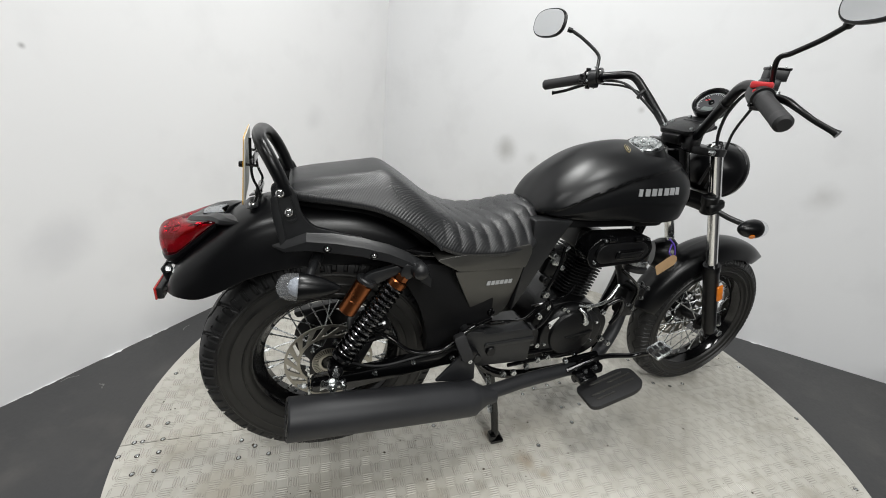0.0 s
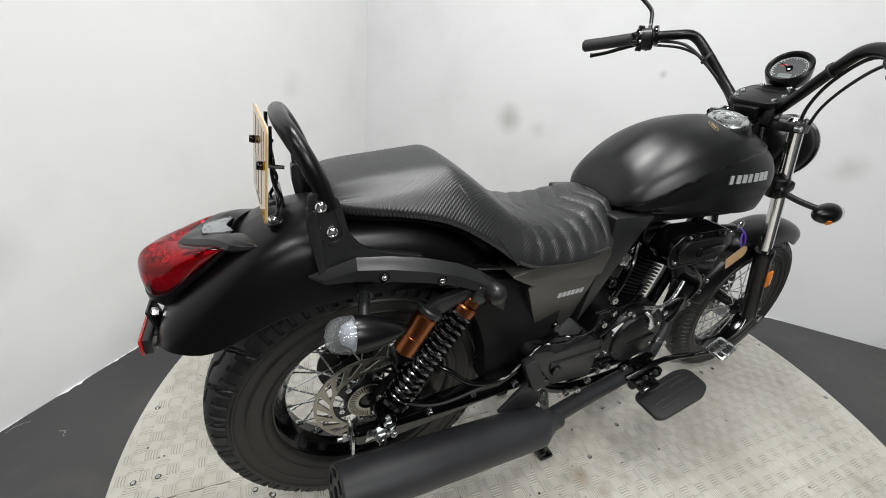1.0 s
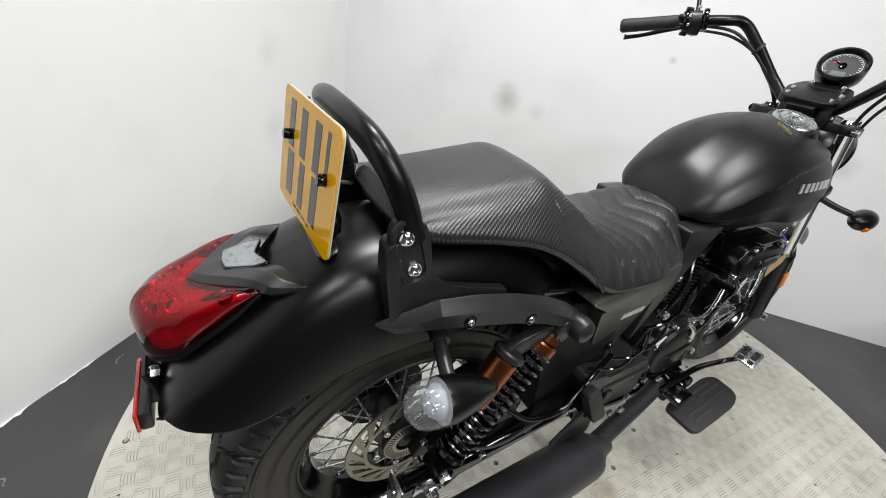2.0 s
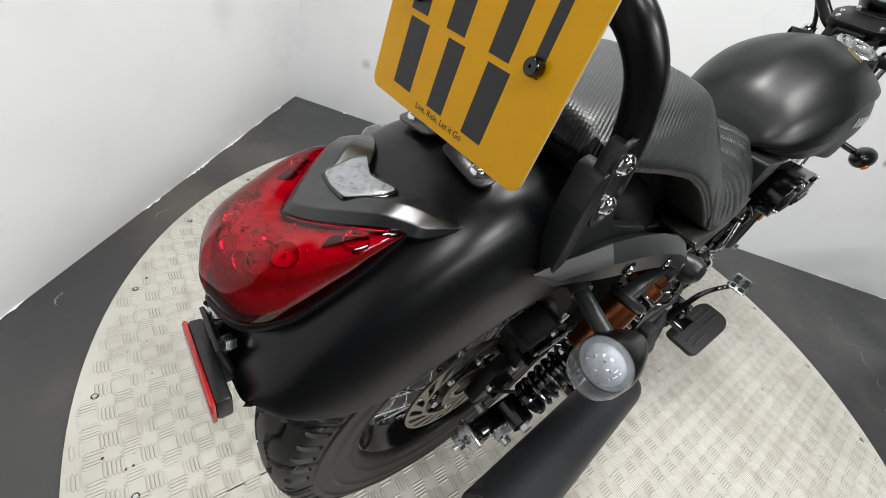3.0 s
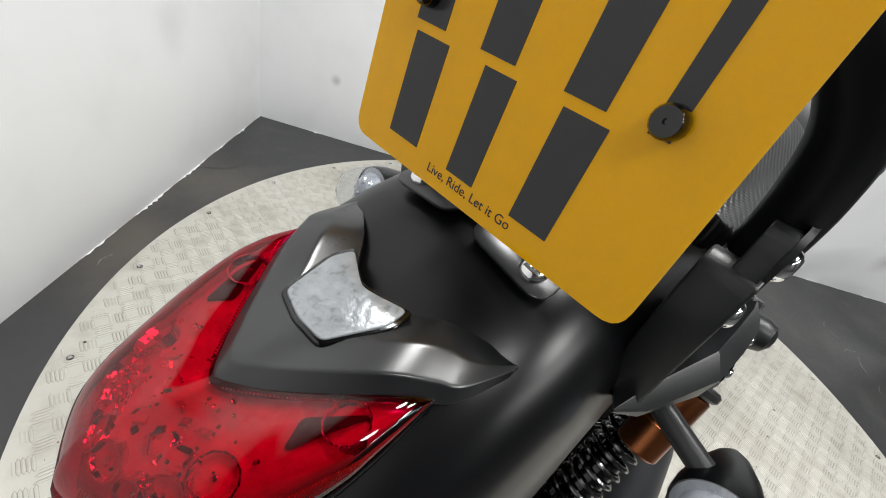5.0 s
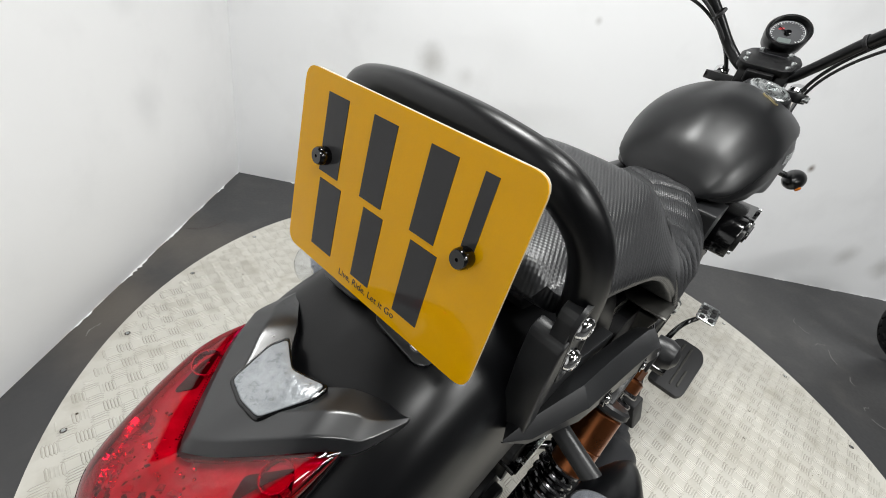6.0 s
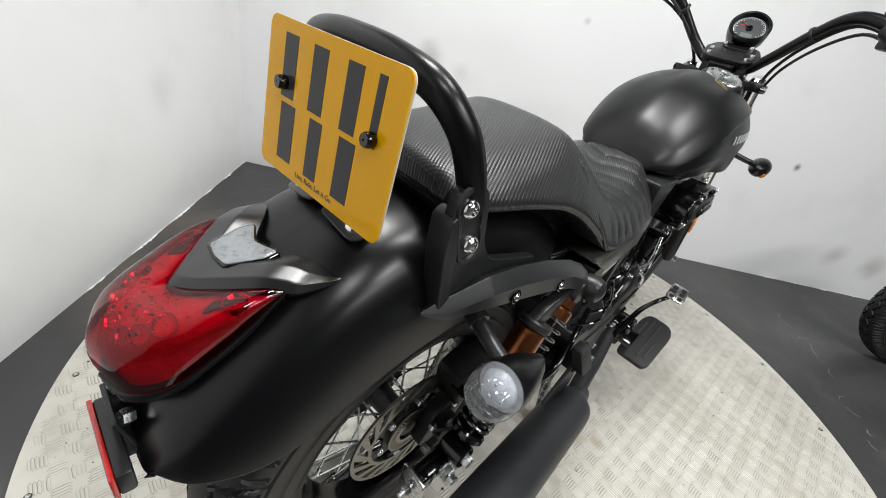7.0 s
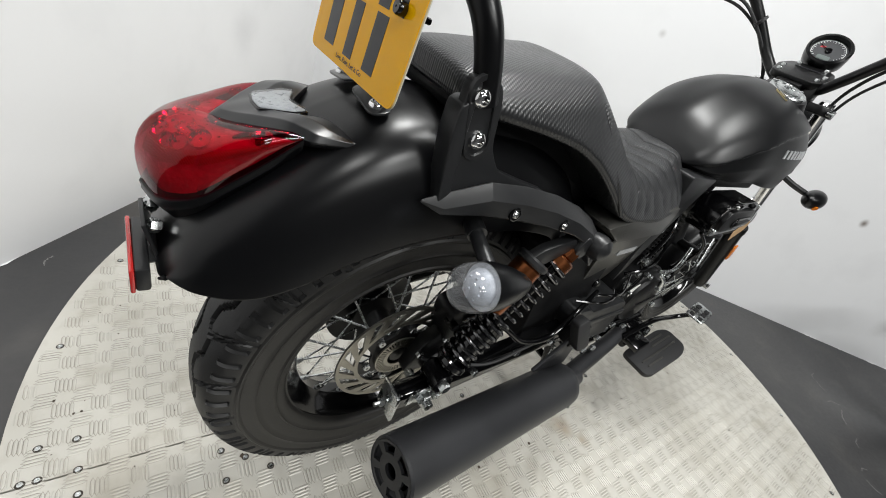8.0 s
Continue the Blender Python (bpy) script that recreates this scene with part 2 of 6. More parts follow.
GREYS = (0.36, 0.355, 0.345)
MARKS = [((1.085, 1.217, 0.725), 0.10, GREYS, 0.75), ((1.20, 1.097, 0.70), 0.07, GREYS, 0.30), ((2.114, 0.138, 0.77), 0.10, GREYS, 0.45), ((2.47, -0.235, 0.648), 0.030, (0.10, 0.07, 0.05), 0.9), ((0.718, 1.602, 0.271), 0.035, (0.30, 0.29, 0.28), 0.6),
               ((2.86, -0.645, 0.212), 0.11, GREYS, 0.5), ((3.04, -0.834, 0.20), 0.13, GREYS, 0.65), ((1.548, 0.731, 1.035), 0.025, (0.35, 0.34, 0.33), 0.5), ((-0.784, 0.574, 1.05), 0.014, (0.2, 0.2, 0.2), 0.7),
               # a faint shadow put into the west wall's colour, then two pale grey patches
               ((-0.81, 0.546, 0.47), 0.16, (0.55, 0.55, 0.57), 0.45), ((0.0, 1.381, 0.80), 0.10, (0.55, 0.55, 0.56), 0.35), ((0.022, 1.403, 0.49), 0.12, (0.55, 0.55, 0.56), 0.4)]
soft_spots(WALLM, MARKS)
soft_spots(NORTHM, MARKS)
soft_spots(PLATEM, [((0.58, -0.23, 0), 0.05, (0.26, 0.17, 0.08), 0.55), ((0.50, -0.10, 0), 0.05, (0.24, 0.16, 0.08), 0.5), ((0.61, -0.285, 0), 0.035, (0.28, 0.19, 0.10), 0.45), ((0.70, -0.12, 0), 0.16, (0.30, 0.275, 0.22), 0.4),
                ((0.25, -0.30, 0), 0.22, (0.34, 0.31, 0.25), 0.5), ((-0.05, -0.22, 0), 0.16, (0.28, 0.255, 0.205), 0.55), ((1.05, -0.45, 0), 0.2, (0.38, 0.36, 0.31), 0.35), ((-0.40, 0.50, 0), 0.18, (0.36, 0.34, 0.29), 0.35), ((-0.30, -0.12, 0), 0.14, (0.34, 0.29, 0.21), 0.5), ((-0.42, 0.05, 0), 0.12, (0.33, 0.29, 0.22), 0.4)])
soft_spots(FLOORM, [((-0.25, 1.08, -0.014), 0.34, (0.105, 0.091, 0.077), 0.75), ((0.06, 1.33, -0.014), 0.28, (0.100, 0.088, 0.076), 0.75), ((-0.60, 0.60, -0.014), 0.22, (0.030, 0.030, 0.031), 0.5), ((2.1, -0.68, -0.014), 0.22, (0.09, 0.09, 0.09), 0.3),
                ((1.75, -1.0, -0.014), 0.25, (0.020, 0.020, 0.021), 0.6)])
SCUFF = mat("grey_scuff", (0.20, 0.195, 0.19), 0.6, var=0.3)


# ---- mesh helpers ----
def catmull(pts, n, closed=False):
    """Points of a smooth curve through pts, n steps to each span."""
    p = np.array(pts, float)
    k = len(p)
    spans = k if closed else k - 1
    out = []
    for i in range(spans):
        a, b, c, d = (p[(i + j) % k] if closed else p[min(max(i + j, 0), k - 1)] for j in (-1, 0, 1, 2))
        for t in np.arange(n) / n:
            out.append(0.5 * (2 * b + (c - a) * t + (2 * a - 5 * b + 4 * c - d) * t * t + (3 * b - a - 3 * c + d) * t ** 3))
    if not closed:
        out.append(p[-1])
    return np.array(out)


def skin(rings, around=True, caps=True):
    """A bmesh over rows of points; each row is a ring (or an open strip)."""
    bm = bmesh.new()
    rows = [[bm.verts.new(p) for p in r] for r in rings]
    k = len(rows[0])
    for a, b in zip(rows, rows[1:]):
        for i in range(k if around else k - 1):
            j = (i + 1) % k
            bm.faces.new((a[i], a[j], b[j], b[i]))
    if caps and around:
        bm.faces.new(rows[0][::-1]), bm.faces.new(rows[-1])
    bmesh.ops.recalc_face_normals(bm, faces=bm.faces)
    return bm


def tube(path, r, seg=12, sub=6, caps=True, closed=False):
    """A round bar along a smooth path; r is one radius or one for each point."""
    pts = catmull(path, sub, closed) if sub > 1 else np.array(path, float)
    n = len(pts)
    rad = np.full(n, float(r)) if np.isscalar(r) else np.interp(np.linspace(0, len(r) - 1, n), range(len(r)), r)
    tang = np.gradient(pts, axis=0)
    if closed:
        tang = np.roll(pts, -1, 0) - np.roll(pts, 1, 0)
    tang /= np.linalg.norm(tang, axis=1)[:, None] + 1e-12
    u = np.cross(tang[0], (0.31, 0.17, 0.93))
    u /= np.linalg.norm(u)
    rings = []
    for p, t, q in zip(pts, tang, rad):
        u = u - t * (u @ t)
        u /= np.linalg.norm(u)
        w = np.cross(t, u)
        rings.append([p + q * (math.cos(a) * u + math.sin(a) * w) for a in np.arange(seg) * 2 * math.pi / seg])
    if closed:
        rings.append(rings[0])
        bm = skin(rings, True, False)
        bmesh.ops.remove_doubles(bm, verts=bm.verts, dist=1e-6)
        return bm
    return skin(rings, True, caps)


def facing(p, n):
    return Matrix.Translation(p) @ Vector(n).to_track_quat("Z", "Y").to_matrix().to_4x4()


def lathe(profile, seg=32, m=None):
    """A turned form: (radius, height) rows about local z, placed by m."""
    bm = bmesh.new()
    rows = []
    for r, h in profile:
        if r < 1e-6:
            rows.append([bm.verts.new((0, 0, h))])
        else:
            rows.append([bm.verts.new((r * math.cos(a), r * math.sin(a), h)) for a in np.arange(seg) * 2 * math.pi / seg])
    for a, b in zip(rows, rows[1:]):
        for i in range(seg):
            j = (i + 1) % seg
            q = [a[i % len(a)], a[j % len(a)], b[j % len(b)], b[i % len(b)]]
            q = [v for k, v in enumerate(q) if v not in q[:k]]
            if len(q) > 2:
                bm.faces.new(q)
    bmesh.ops.recalc_face_normals(bm, faces=bm.faces)
    if m is not None:
        bm.transform(m)
    return bm


def rod(p, q, r, seg=16, ch=0.0):
    """A round bar from p to q with chamfered ends."""
    p, q = Vector(p), Vector(q)
    h = (q - p).length
    c = ch or r * 0.12
    return lathe([(0, 0), (r - c, 0), (r, c), (r, h - c), (r - c, h), (0, h)], seg, facing(p, q - p))


def box(c, size, bevel=0.003, rot=(0, 0, 0), segs=2):
    bm = bmesh.new()
    bmesh.ops.create_cube(bm, size=1.0)
    bmesh.ops.scale(bm, vec=size, verts=bm.verts)
    if bevel:
        bmesh.ops.bevel(bm, geom=bm.edges[:], offset=bevel, segments=segs, affect="EDGES", profile=0.5)
    bm.transform(pose(*c, *rot))
    return bm


def prism(poly, a, b, axis="y", bevel=0.002, segs=2, m=None):
    """A polygon drawn out from a to b along an axis. poly gives the two other coordinates, in xyz order."""
    bm = bmesh.new()

    def place(u, v, w):
        return {"y": (u, w, v), "z": (u, v, w), "x": (w, u, v)}[axis]
    lo = [bm.verts.new(place(u, v, a)) for u, v in poly]
    hi = [bm.verts.new(place(u, v, b)) for u, v in poly]
    k = len(poly)
    bm.faces.new(lo), bm.faces.new(hi[::-1])
    for i in range(k):
        bm.faces.new((lo[i], hi[i], hi[(i + 1) % k], lo[(i + 1) % k]))
    bmesh.ops.recalc_face_normals(bm, faces=bm.faces)
    if bevel:
        bmesh.ops.bevel(bm, geom=bm.edges[:], offset=bevel, segments=segs, affect="EDGES", profile=0.5, clamp_overlap=True)
    if m is not None:
        bm.transform(m)
    return bm


def rounded(poly, r, n=5):
    """The polygon with its corners rounded."""
    out = []
    k = len(poly)
    for i in range(k):
        p, c, q = (np.array(poly[(i + j) % k], float) for j in (-1, 0, 1))
        a, b = (p - c) / np.linalg.norm(p - c), (q - c) / np.linalg.norm(q - c)
        d = min(r, 0.45 * np.linalg.norm(p - c), 0.45 * np.linalg.norm(q - c))
        s, e = c + a * d, c + b * d
        for t in np.linspace(0, 1, n):
            out.append(tuple((1 - t) ** 2 * s + 2 * t * (1 - t) * c + t * t * e))
    return out


def merged(*bms):
    out = bmesh.new()
    for b in bms:
        me = bpy.data.meshes.new("tmp")
        b.to_mesh(me)
        out.from_mesh(me)
        bpy.data.meshes.remove(me)
        b.free()
    return out


def part(name, bm, material, parent=None, label="", sharp=38, m=None):
    me = bpy.data.meshes.new(name)
    bm.to_mesh(me)
    bm.free()
    for p in me.polygons:
        p.use_smooth = True
    me.set_sharp_from_angle(angle=radians(sharp))
    me.materials.append(material)
    ob = new(name, me)
    if parent:
        ob.parent = parent
    if m is not None:
        ob.matrix_basis = m
    if label:
        ob["label"] = label
    return ob


def grid_part(name, verts, faces, material, parent=None, label="", smooth=True, sharp=None):
    me = bpy.data.meshes.new(name)
    me.from_pydata([tuple(v) for v in verts], [], [tuple(f) for f in faces])
    me.polygons.foreach_set("use_smooth", [smooth] * len(me.polygons))
    if sharp:
        me.set_sharp_from_angle(angle=radians(sharp))
    me.materials.append(material)
    ob = new(name, me)
    if parent:
        ob.parent = parent
    if label:
        ob["label"] = label
    return ob


def shared(name, me, parent, m):
    ob = new(name, me)
    ob.parent = parent
    ob.matrix_basis = m
    return ob


def bolt_mesh(name, r, h, sides, material, socket=0.5, domed=False):
    bm = lathe([(0, -h * 0.5), (r, -h * 0.5), (r, h * 0.12), (r * 0.95, h * 0.42), (r * 0.80, h * 0.75), (r * 0.58, h * 0.97), (r * 0.46, h), (r * socket, h), (r * socket * 0.92, h * 0.35), (0, h * 0.3)], sides) if domed else lathe([(0, -h * 0.5), (r * 0.95, -h * 0.5), (r * 0.95, 0.0), (r, 0.0), (r, h * 0.6), (r * 0.86, h), (r * socket, h), (r * socket * 0.9, h * 0.35), (0, h * 0.3)], sides)
    me = bpy.data.meshes.new(name)
    bm.to_mesh(me)
    bm.free()
    for p in me.polygons:
        p.use_smooth = True
    me.set_sharp_from_angle(angle=radians(30))
    me.materials.append(material)
    return me


HEX = bolt_mesh("hex_bolt", 0.0075, 0.006, 6, ZINC, 0.3)
ALLEN = bolt_mesh("socket_bolt", 0.0085, 0.006, 20, CHROM, 0.42, True)
SMALLB = bolt_mesh("small_bolt", 0.0045, 0.004, 12, ZINC, 0.4)


def bolt(me, p, n, parent, size=1.0, name="bolt"):
    return shared(name, me, parent, facing(p, n) @ Matrix.Scale(size, 4))


def thing(name, label, category, group=""):
    ob = new(name)
    return tagged(ob, label, category, group)


# ---- room ----
CORNER = Vector((0.469, 1.863, 0))
LEFT, RIGHT = Vector((-0.6971, -0.7170, 0)), Vector((0.6902, -0.7237, 0))
FLOOR_Z, CEIL_Z, RUN = -0.014, 2.78, 5.4


def wall(name, a, b, inward, label, material=None):
    """A board wall 0.1 thick from a to b, standing behind its inner face."""
    bm = bmesh.new()
    out = -inward * 0.1
    quad = [a, b, b + out, a + out]
    lo = [bm.verts.new((p.x, p.y, FLOOR_Z - 0.05)) for p in quad]
    hi = [bm.verts.new((p.x, p.y, CEIL_Z)) for p in quad]
    bm.faces.new(lo), bm.faces.new(hi)
    for i in range(4):
        bm.faces.new((lo[i], lo[(i + 1) % 4], hi[(i + 1) % 4], hi[i]))
    bmesh.ops.recalc_face_normals(bm, faces=bm.faces)
    return tagged(part(name, bm, material or WALLM), label, "wall", kind="structure")


nl, nr = Vector((-LEFT.y, LEFT.x, 0)), Vector((RIGHT.y, -RIGHT.x, 0))
nl, nr = (nl if nl.dot(RIGHT) > 0 else -nl), (nr if nr.dot(LEFT) > 0 else -nr)
far_l, far_r = CORNER + LEFT * RUN, CORNER + RIGHT * RUN
far_c = CORNER + LEFT * RUN + RIGHT * RUN
wall("wall_west", CORNER - LEFT * 0.1, far_l, nl, "white painted board wall with faint grey patches")
wall("wall_north", CORNER, far_r, nr, "white painted board wall with soft grey patches", NORTHM)
wall("wall_south", far_l, far_c, -nr, "plain dark workshop wall", DARKW)
wall("wall_east", far_r, far_c, -nl, "plain dark workshop wall", DARKW)
bm = prism([(p.x, p.y) for p in (CORNER - LEFT * 0.3 - RIGHT * 0.3, far_l + LEFT * 0.3 - RIGHT * 0.3, far_c + LEFT * 0.3 + RIGHT * 0.3, far_r + RIGHT * 0.3 - LEFT * 0.3)], FLOOR_Z - 0.2, FLOOR_Z, "z", 0)
tagged(part("floor", bm, FLOORM), "dark grey painted concrete floor with pale scuffs", "floor", kind="structure")
bm = prism([(p.x, p.y) for p in (CORNER - LEFT * 0.3 - RIGHT * 0.3, far_l + LEFT * 0.3 - RIGHT * 0.3, far_c + LEFT * 0.3 + RIGHT * 0.3, far_r + RIGHT * 0.3 - LEFT * 0.3)], CEIL_Z, CEIL_Z + 0.1, "z", 0)
tagged(part("ceiling", bm, CEILM), "plain dark workshop ceiling", "ceiling", kind="structure")

def paint_edge(a, along, inward, length, seed):
    """Splashes of wall paint left on the floor along a wall."""
    rng = np.random.default_rng(seed)
    verts, faces = [], []
    t = 0.0
    while t < length:
        run = rng.uniform(0.03, 0.22)
        if rng.random() < 0.55:
            k = max(3, int(run / 0.012))
            base = len(verts)
            for i in range(k + 1):
                p = a + along * (t + run * i / k)
                w = 0.0015 + 0.011 * rng.random() ** 2.5 * math.sin(math.pi * i / k)
                q = p + inward * w
                verts += [(p.x, p.y, FLOOR_Z + 0.0015), (q.x, q.y, FLOOR_Z + 0.0012)]
            faces += [(base + 2 * i, base + 2 * i + 1, base + 2 * i + 3, base + 2 * i + 2) for i in range(k)]
        t += run + rng.uniform(0.0, 0.1)
    return tagged(grid_part("trim", verts, faces, WALLM), "ragged white paint splashes along the wall", "paint", kind="structure")


paint_edge(CORNER, LEFT, nl, 3.6, 3)
paint_edge(CORNER, RIGHT, nr, 4.4, 5)


def floor_mark(name, pts, w, material, label):
    """A thin crack or scrape lying on the floor."""
    rng = np.random.default_rng(len(pts))
    c = catmull(pts, 8)
    verts, faces = [], []
    for i, p in enumerate(c):
        d = c[min(i + 1, len(c) - 1)] - c[max(i - 1, 0)]
        d = np.array([-d[1], d[0]]) / (np.hypot(*d) + 1e-9) * w * (0.3 + rng.random())
        j = rng.normal(0, w * 0.6, 2)
        verts += [(p[0] + d[0] + j[0], p[1] + d[1] + j[1], FLOOR_Z + 0.0012), (p[0] - d[0] + j[0], p[1] - d[1] + j[1], FLOOR_Z + 0.0012)]
    faces = [(2 * i, 2 * i + 1, 2 * i + 3, 2 * i + 2) for i in range(len(c) - 1)]
    return tagged(grid_part(name, verts, faces, material), label, "floor mark", kind="structure")


# ---- turntable ----
TC, TR = (0.627, 0.106), 1.224
turntable = thing("turntable", "round turntable of worn aluminium treadplate in two halves with a seam", "turntable")
SEAM = radians(-2.2)


# the seam runs a little off the middle
def disc_piece(sign):
    off, gap = -0.05, 0.0017
    h = off + gap * sign
    a0 = math.asin(h / TR)
    angles = np.linspace(a0, math.pi - a0, 97) if sign > 0 else np.linspace(math.pi - a0, 2 * math.pi + a0, 97)
    bm = prism([(TR * math.cos(a), TR * math.sin(a)) for a in angles], FLOOR_Z, 0.0, "z", 0)
    bm.transform(pose(TC[0], TC[1], 0, 0, 0, math.degrees(SEAM)))
    return bm


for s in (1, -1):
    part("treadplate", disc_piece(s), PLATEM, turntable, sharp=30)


def tread_bars(pitch=0.0415, length=0.033, wide=0.0050, step=0.0066, high=0.0012):
    """Five-bar tread: groups of five raised bars, each group turned across its neighbours, with grime round each bar."""
    one = np.array([(-.5, 0, 0), (-.32, -.5, 0), (.32, -.5, 0), (.5, 0, 0), (.32, .5, 0), (-.32, .5, 0), (-.3, 0, 1), (.3, 0, 1)]) * (length, wide, high)
    rim = np.array([(-.55, 0, 0), (-.34, -.60, 0), (.34, -.60, 0), (.55, 0, 0), (.34, .78, 0), (-.34, .78, 0)]) * (length, wide, 1)
    tri = [(0, 1, 6), (1, 2, 7, 6), (2, 3, 7), (3, 4, 7), (4, 5, 6, 7), (5, 0, 6)]
    sets = {"bar": ([], []), "grime": ([], [])}
    n = int(TR / pitch) + 2
    turn, back = math.radians(45) + SEAM, math.radians(-45)
    rng = np.random.default_rng(4)
    for i in range(-n, n + 1):
        for j in range(-n, n + 1):
            if math.hypot(i, j) * pitch > TR + 0.02:
                continue
            flip = (i + j) % 2
            a = turn + back + (math.pi / 2 if flip else 0)
            cx = math.cos(turn) * i * pitch - math.sin(turn) * j * pitch
            cy = math.sin(turn) * i * pitch + math.cos(turn) * j * pitch
            for k in range(-2, 3):
                for key, shape, z0 in (("bar", one, 0.0005), ("grime", rim, 0.0004)):
                    if key == "grime" and rng.random() < 0.30:
                        continue
                    q = shape + (0.0012 * k, k * step, z0)
                    x = math.cos(a) * q[:, 0] - math.sin(a) * q[:, 1] + cx
                    y = math.sin(a) * q[:, 0] + math.cos(a) * q[:, 1] + cy
                    if np.hypot(x, y).max() > TR - 0.006:
                        continue
                    verts, faces = sets[key]
                    base = len(verts)
                    verts += list(zip(x + TC[0], y + TC[1], q[:, 2]))
                    faces += [tuple(base + f for f in t) for t in tri] if key == "bar" else [tuple(range(base, base + 6))]
    ob = grid_part("tread", *sets["bar"], PLATEM, turntable, "raised five-bar tread pattern", smooth=False)
    ob["kind"] = "stuff"
    ob = grid_part("grime", *sets["grime"], PLATED, turntable, "thin grime round the tread", smooth=False)
    ob["kind"] = "stuff"


tread_bars()
FLOORB = bolt_mesh("plate_screw", 0.0046, 0.0022, 12, ZINC, 0.5)
PIT = bpy.data.meshes.new("screw_pocket")
bm = lathe([(0, 0.0), (0.0068, 0.0), (0.0071, 0.0007), (0.0062, 0.0010), (0.005, 0.0004), (0, 0.0004)], 12)
bm.to_mesh(PIT)
bm.free()
PIT.materials.append(mat("rusty_screw_pocket", (0.035, 0.028, 0.020), 0.6, var=0.5, scale=80, fine=300))
spots = [(-0.544, 0.166), (-0.491, 0.165), (-0.541, 0.105), (-0.488, 0.102), (-0.540, 0.055), (-0.487, 0.056), (-0.588, 0.062), (-0.534, -0.006), (-0.481, -0.008),
         (-0.268, -0.016), (-0.267, 0.047), (-0.227, 0.017), (-0.186, -0.02), (0.711, 0.04), (0.77, 0.059), (0.835, 0.064), (0.894, 0.065), (0.822, -0.124), (0.825, -0.052),
         (0.904, -0.054), (0.649, -0.184), (1.3, 0.13), (1.36, 0.13), (1.42, 0.06), (1.48, 0.06), (1.36, -0.05), (1.43, -0.05), (1.55, 0.02), (1.62, 0.02),
         (0.15, 0.02), (0.22, 0.03), (0.29, 0.04), (0.33, -0.03), (1.30, -0.02), (1.24, 0.06)]
spots += [(TC[0] + (TR - 0.035) * math.cos(a), TC[1] + (TR - 0.035) * math.sin(a)) for a in np.radians(np.arange(6, 366, 14.5))]
for x, y in spots:
    bolt(FLOORB, (x, y, 0.0008), (0, 0, 1), turntable, 1.0, "plate_screw")
    bolt(PIT, (x, y, 0.0008), (0, 0, 1), turntable, 1.0, "screw_pocket")


def dirt_specks(count, seed):
    """Grit and rust flakes scattered over the plate."""
    rng = np.random.default_rng(seed)
    verts, faces = [], []
    for _ in range(count):
        r, a = TR * 0.97 * math.sqrt(rng.random()), rng.uniform(0, 2 * math.pi)
        if rng.random() < 0.35:
            x, y = 0.45 + rng.normal(0, 0.22), -0.12 + rng.normal(0, 0.15)
        else:
            x, y = TC[0] + r * math.cos(a), TC[1] + r * math.sin(a)
        if math.hypot(x - TC[0], y - TC[1]) > TR * 0.97:
            continue
        s, t0 = rng.uniform(0.0007, 0.0022) * (2.2 if rng.random() < 0.08 else 1), rng.uniform(0, 6.28)
        base = len(verts)
        for k in range(5):
            q = s * rng.uniform(0.5, 1.3)
            verts.append((x + q * math.cos(t0 + k * 1.2566), y + q * math.sin(t0 + k * 1.2566), 0.0019))
        verts.append((x, y, 0.0019 + s * 0.5))
        faces += [(base + k, base + (k + 1) % 5, base + 5) for k in range(5)]
    ob = grid_part("dirt_speck", verts, faces, mat("dark_grit", (0.07, 0.052, 0.036), 0.8, var=0.5, scale=60, fine=300), turntable, "scattered dark grit", smooth=False)
    ob["kind"] = "stuff"


dirt_specks(520, 9)

# ---- motorcycle: wheels ----
moto = thing("motorcycle", "matt black cruiser motorcycle on its centre stand on the turntable", "motorcycle")
RW, FW = (-0.008, 0.0, 0.350), (1.42, 0.018, 0.298)


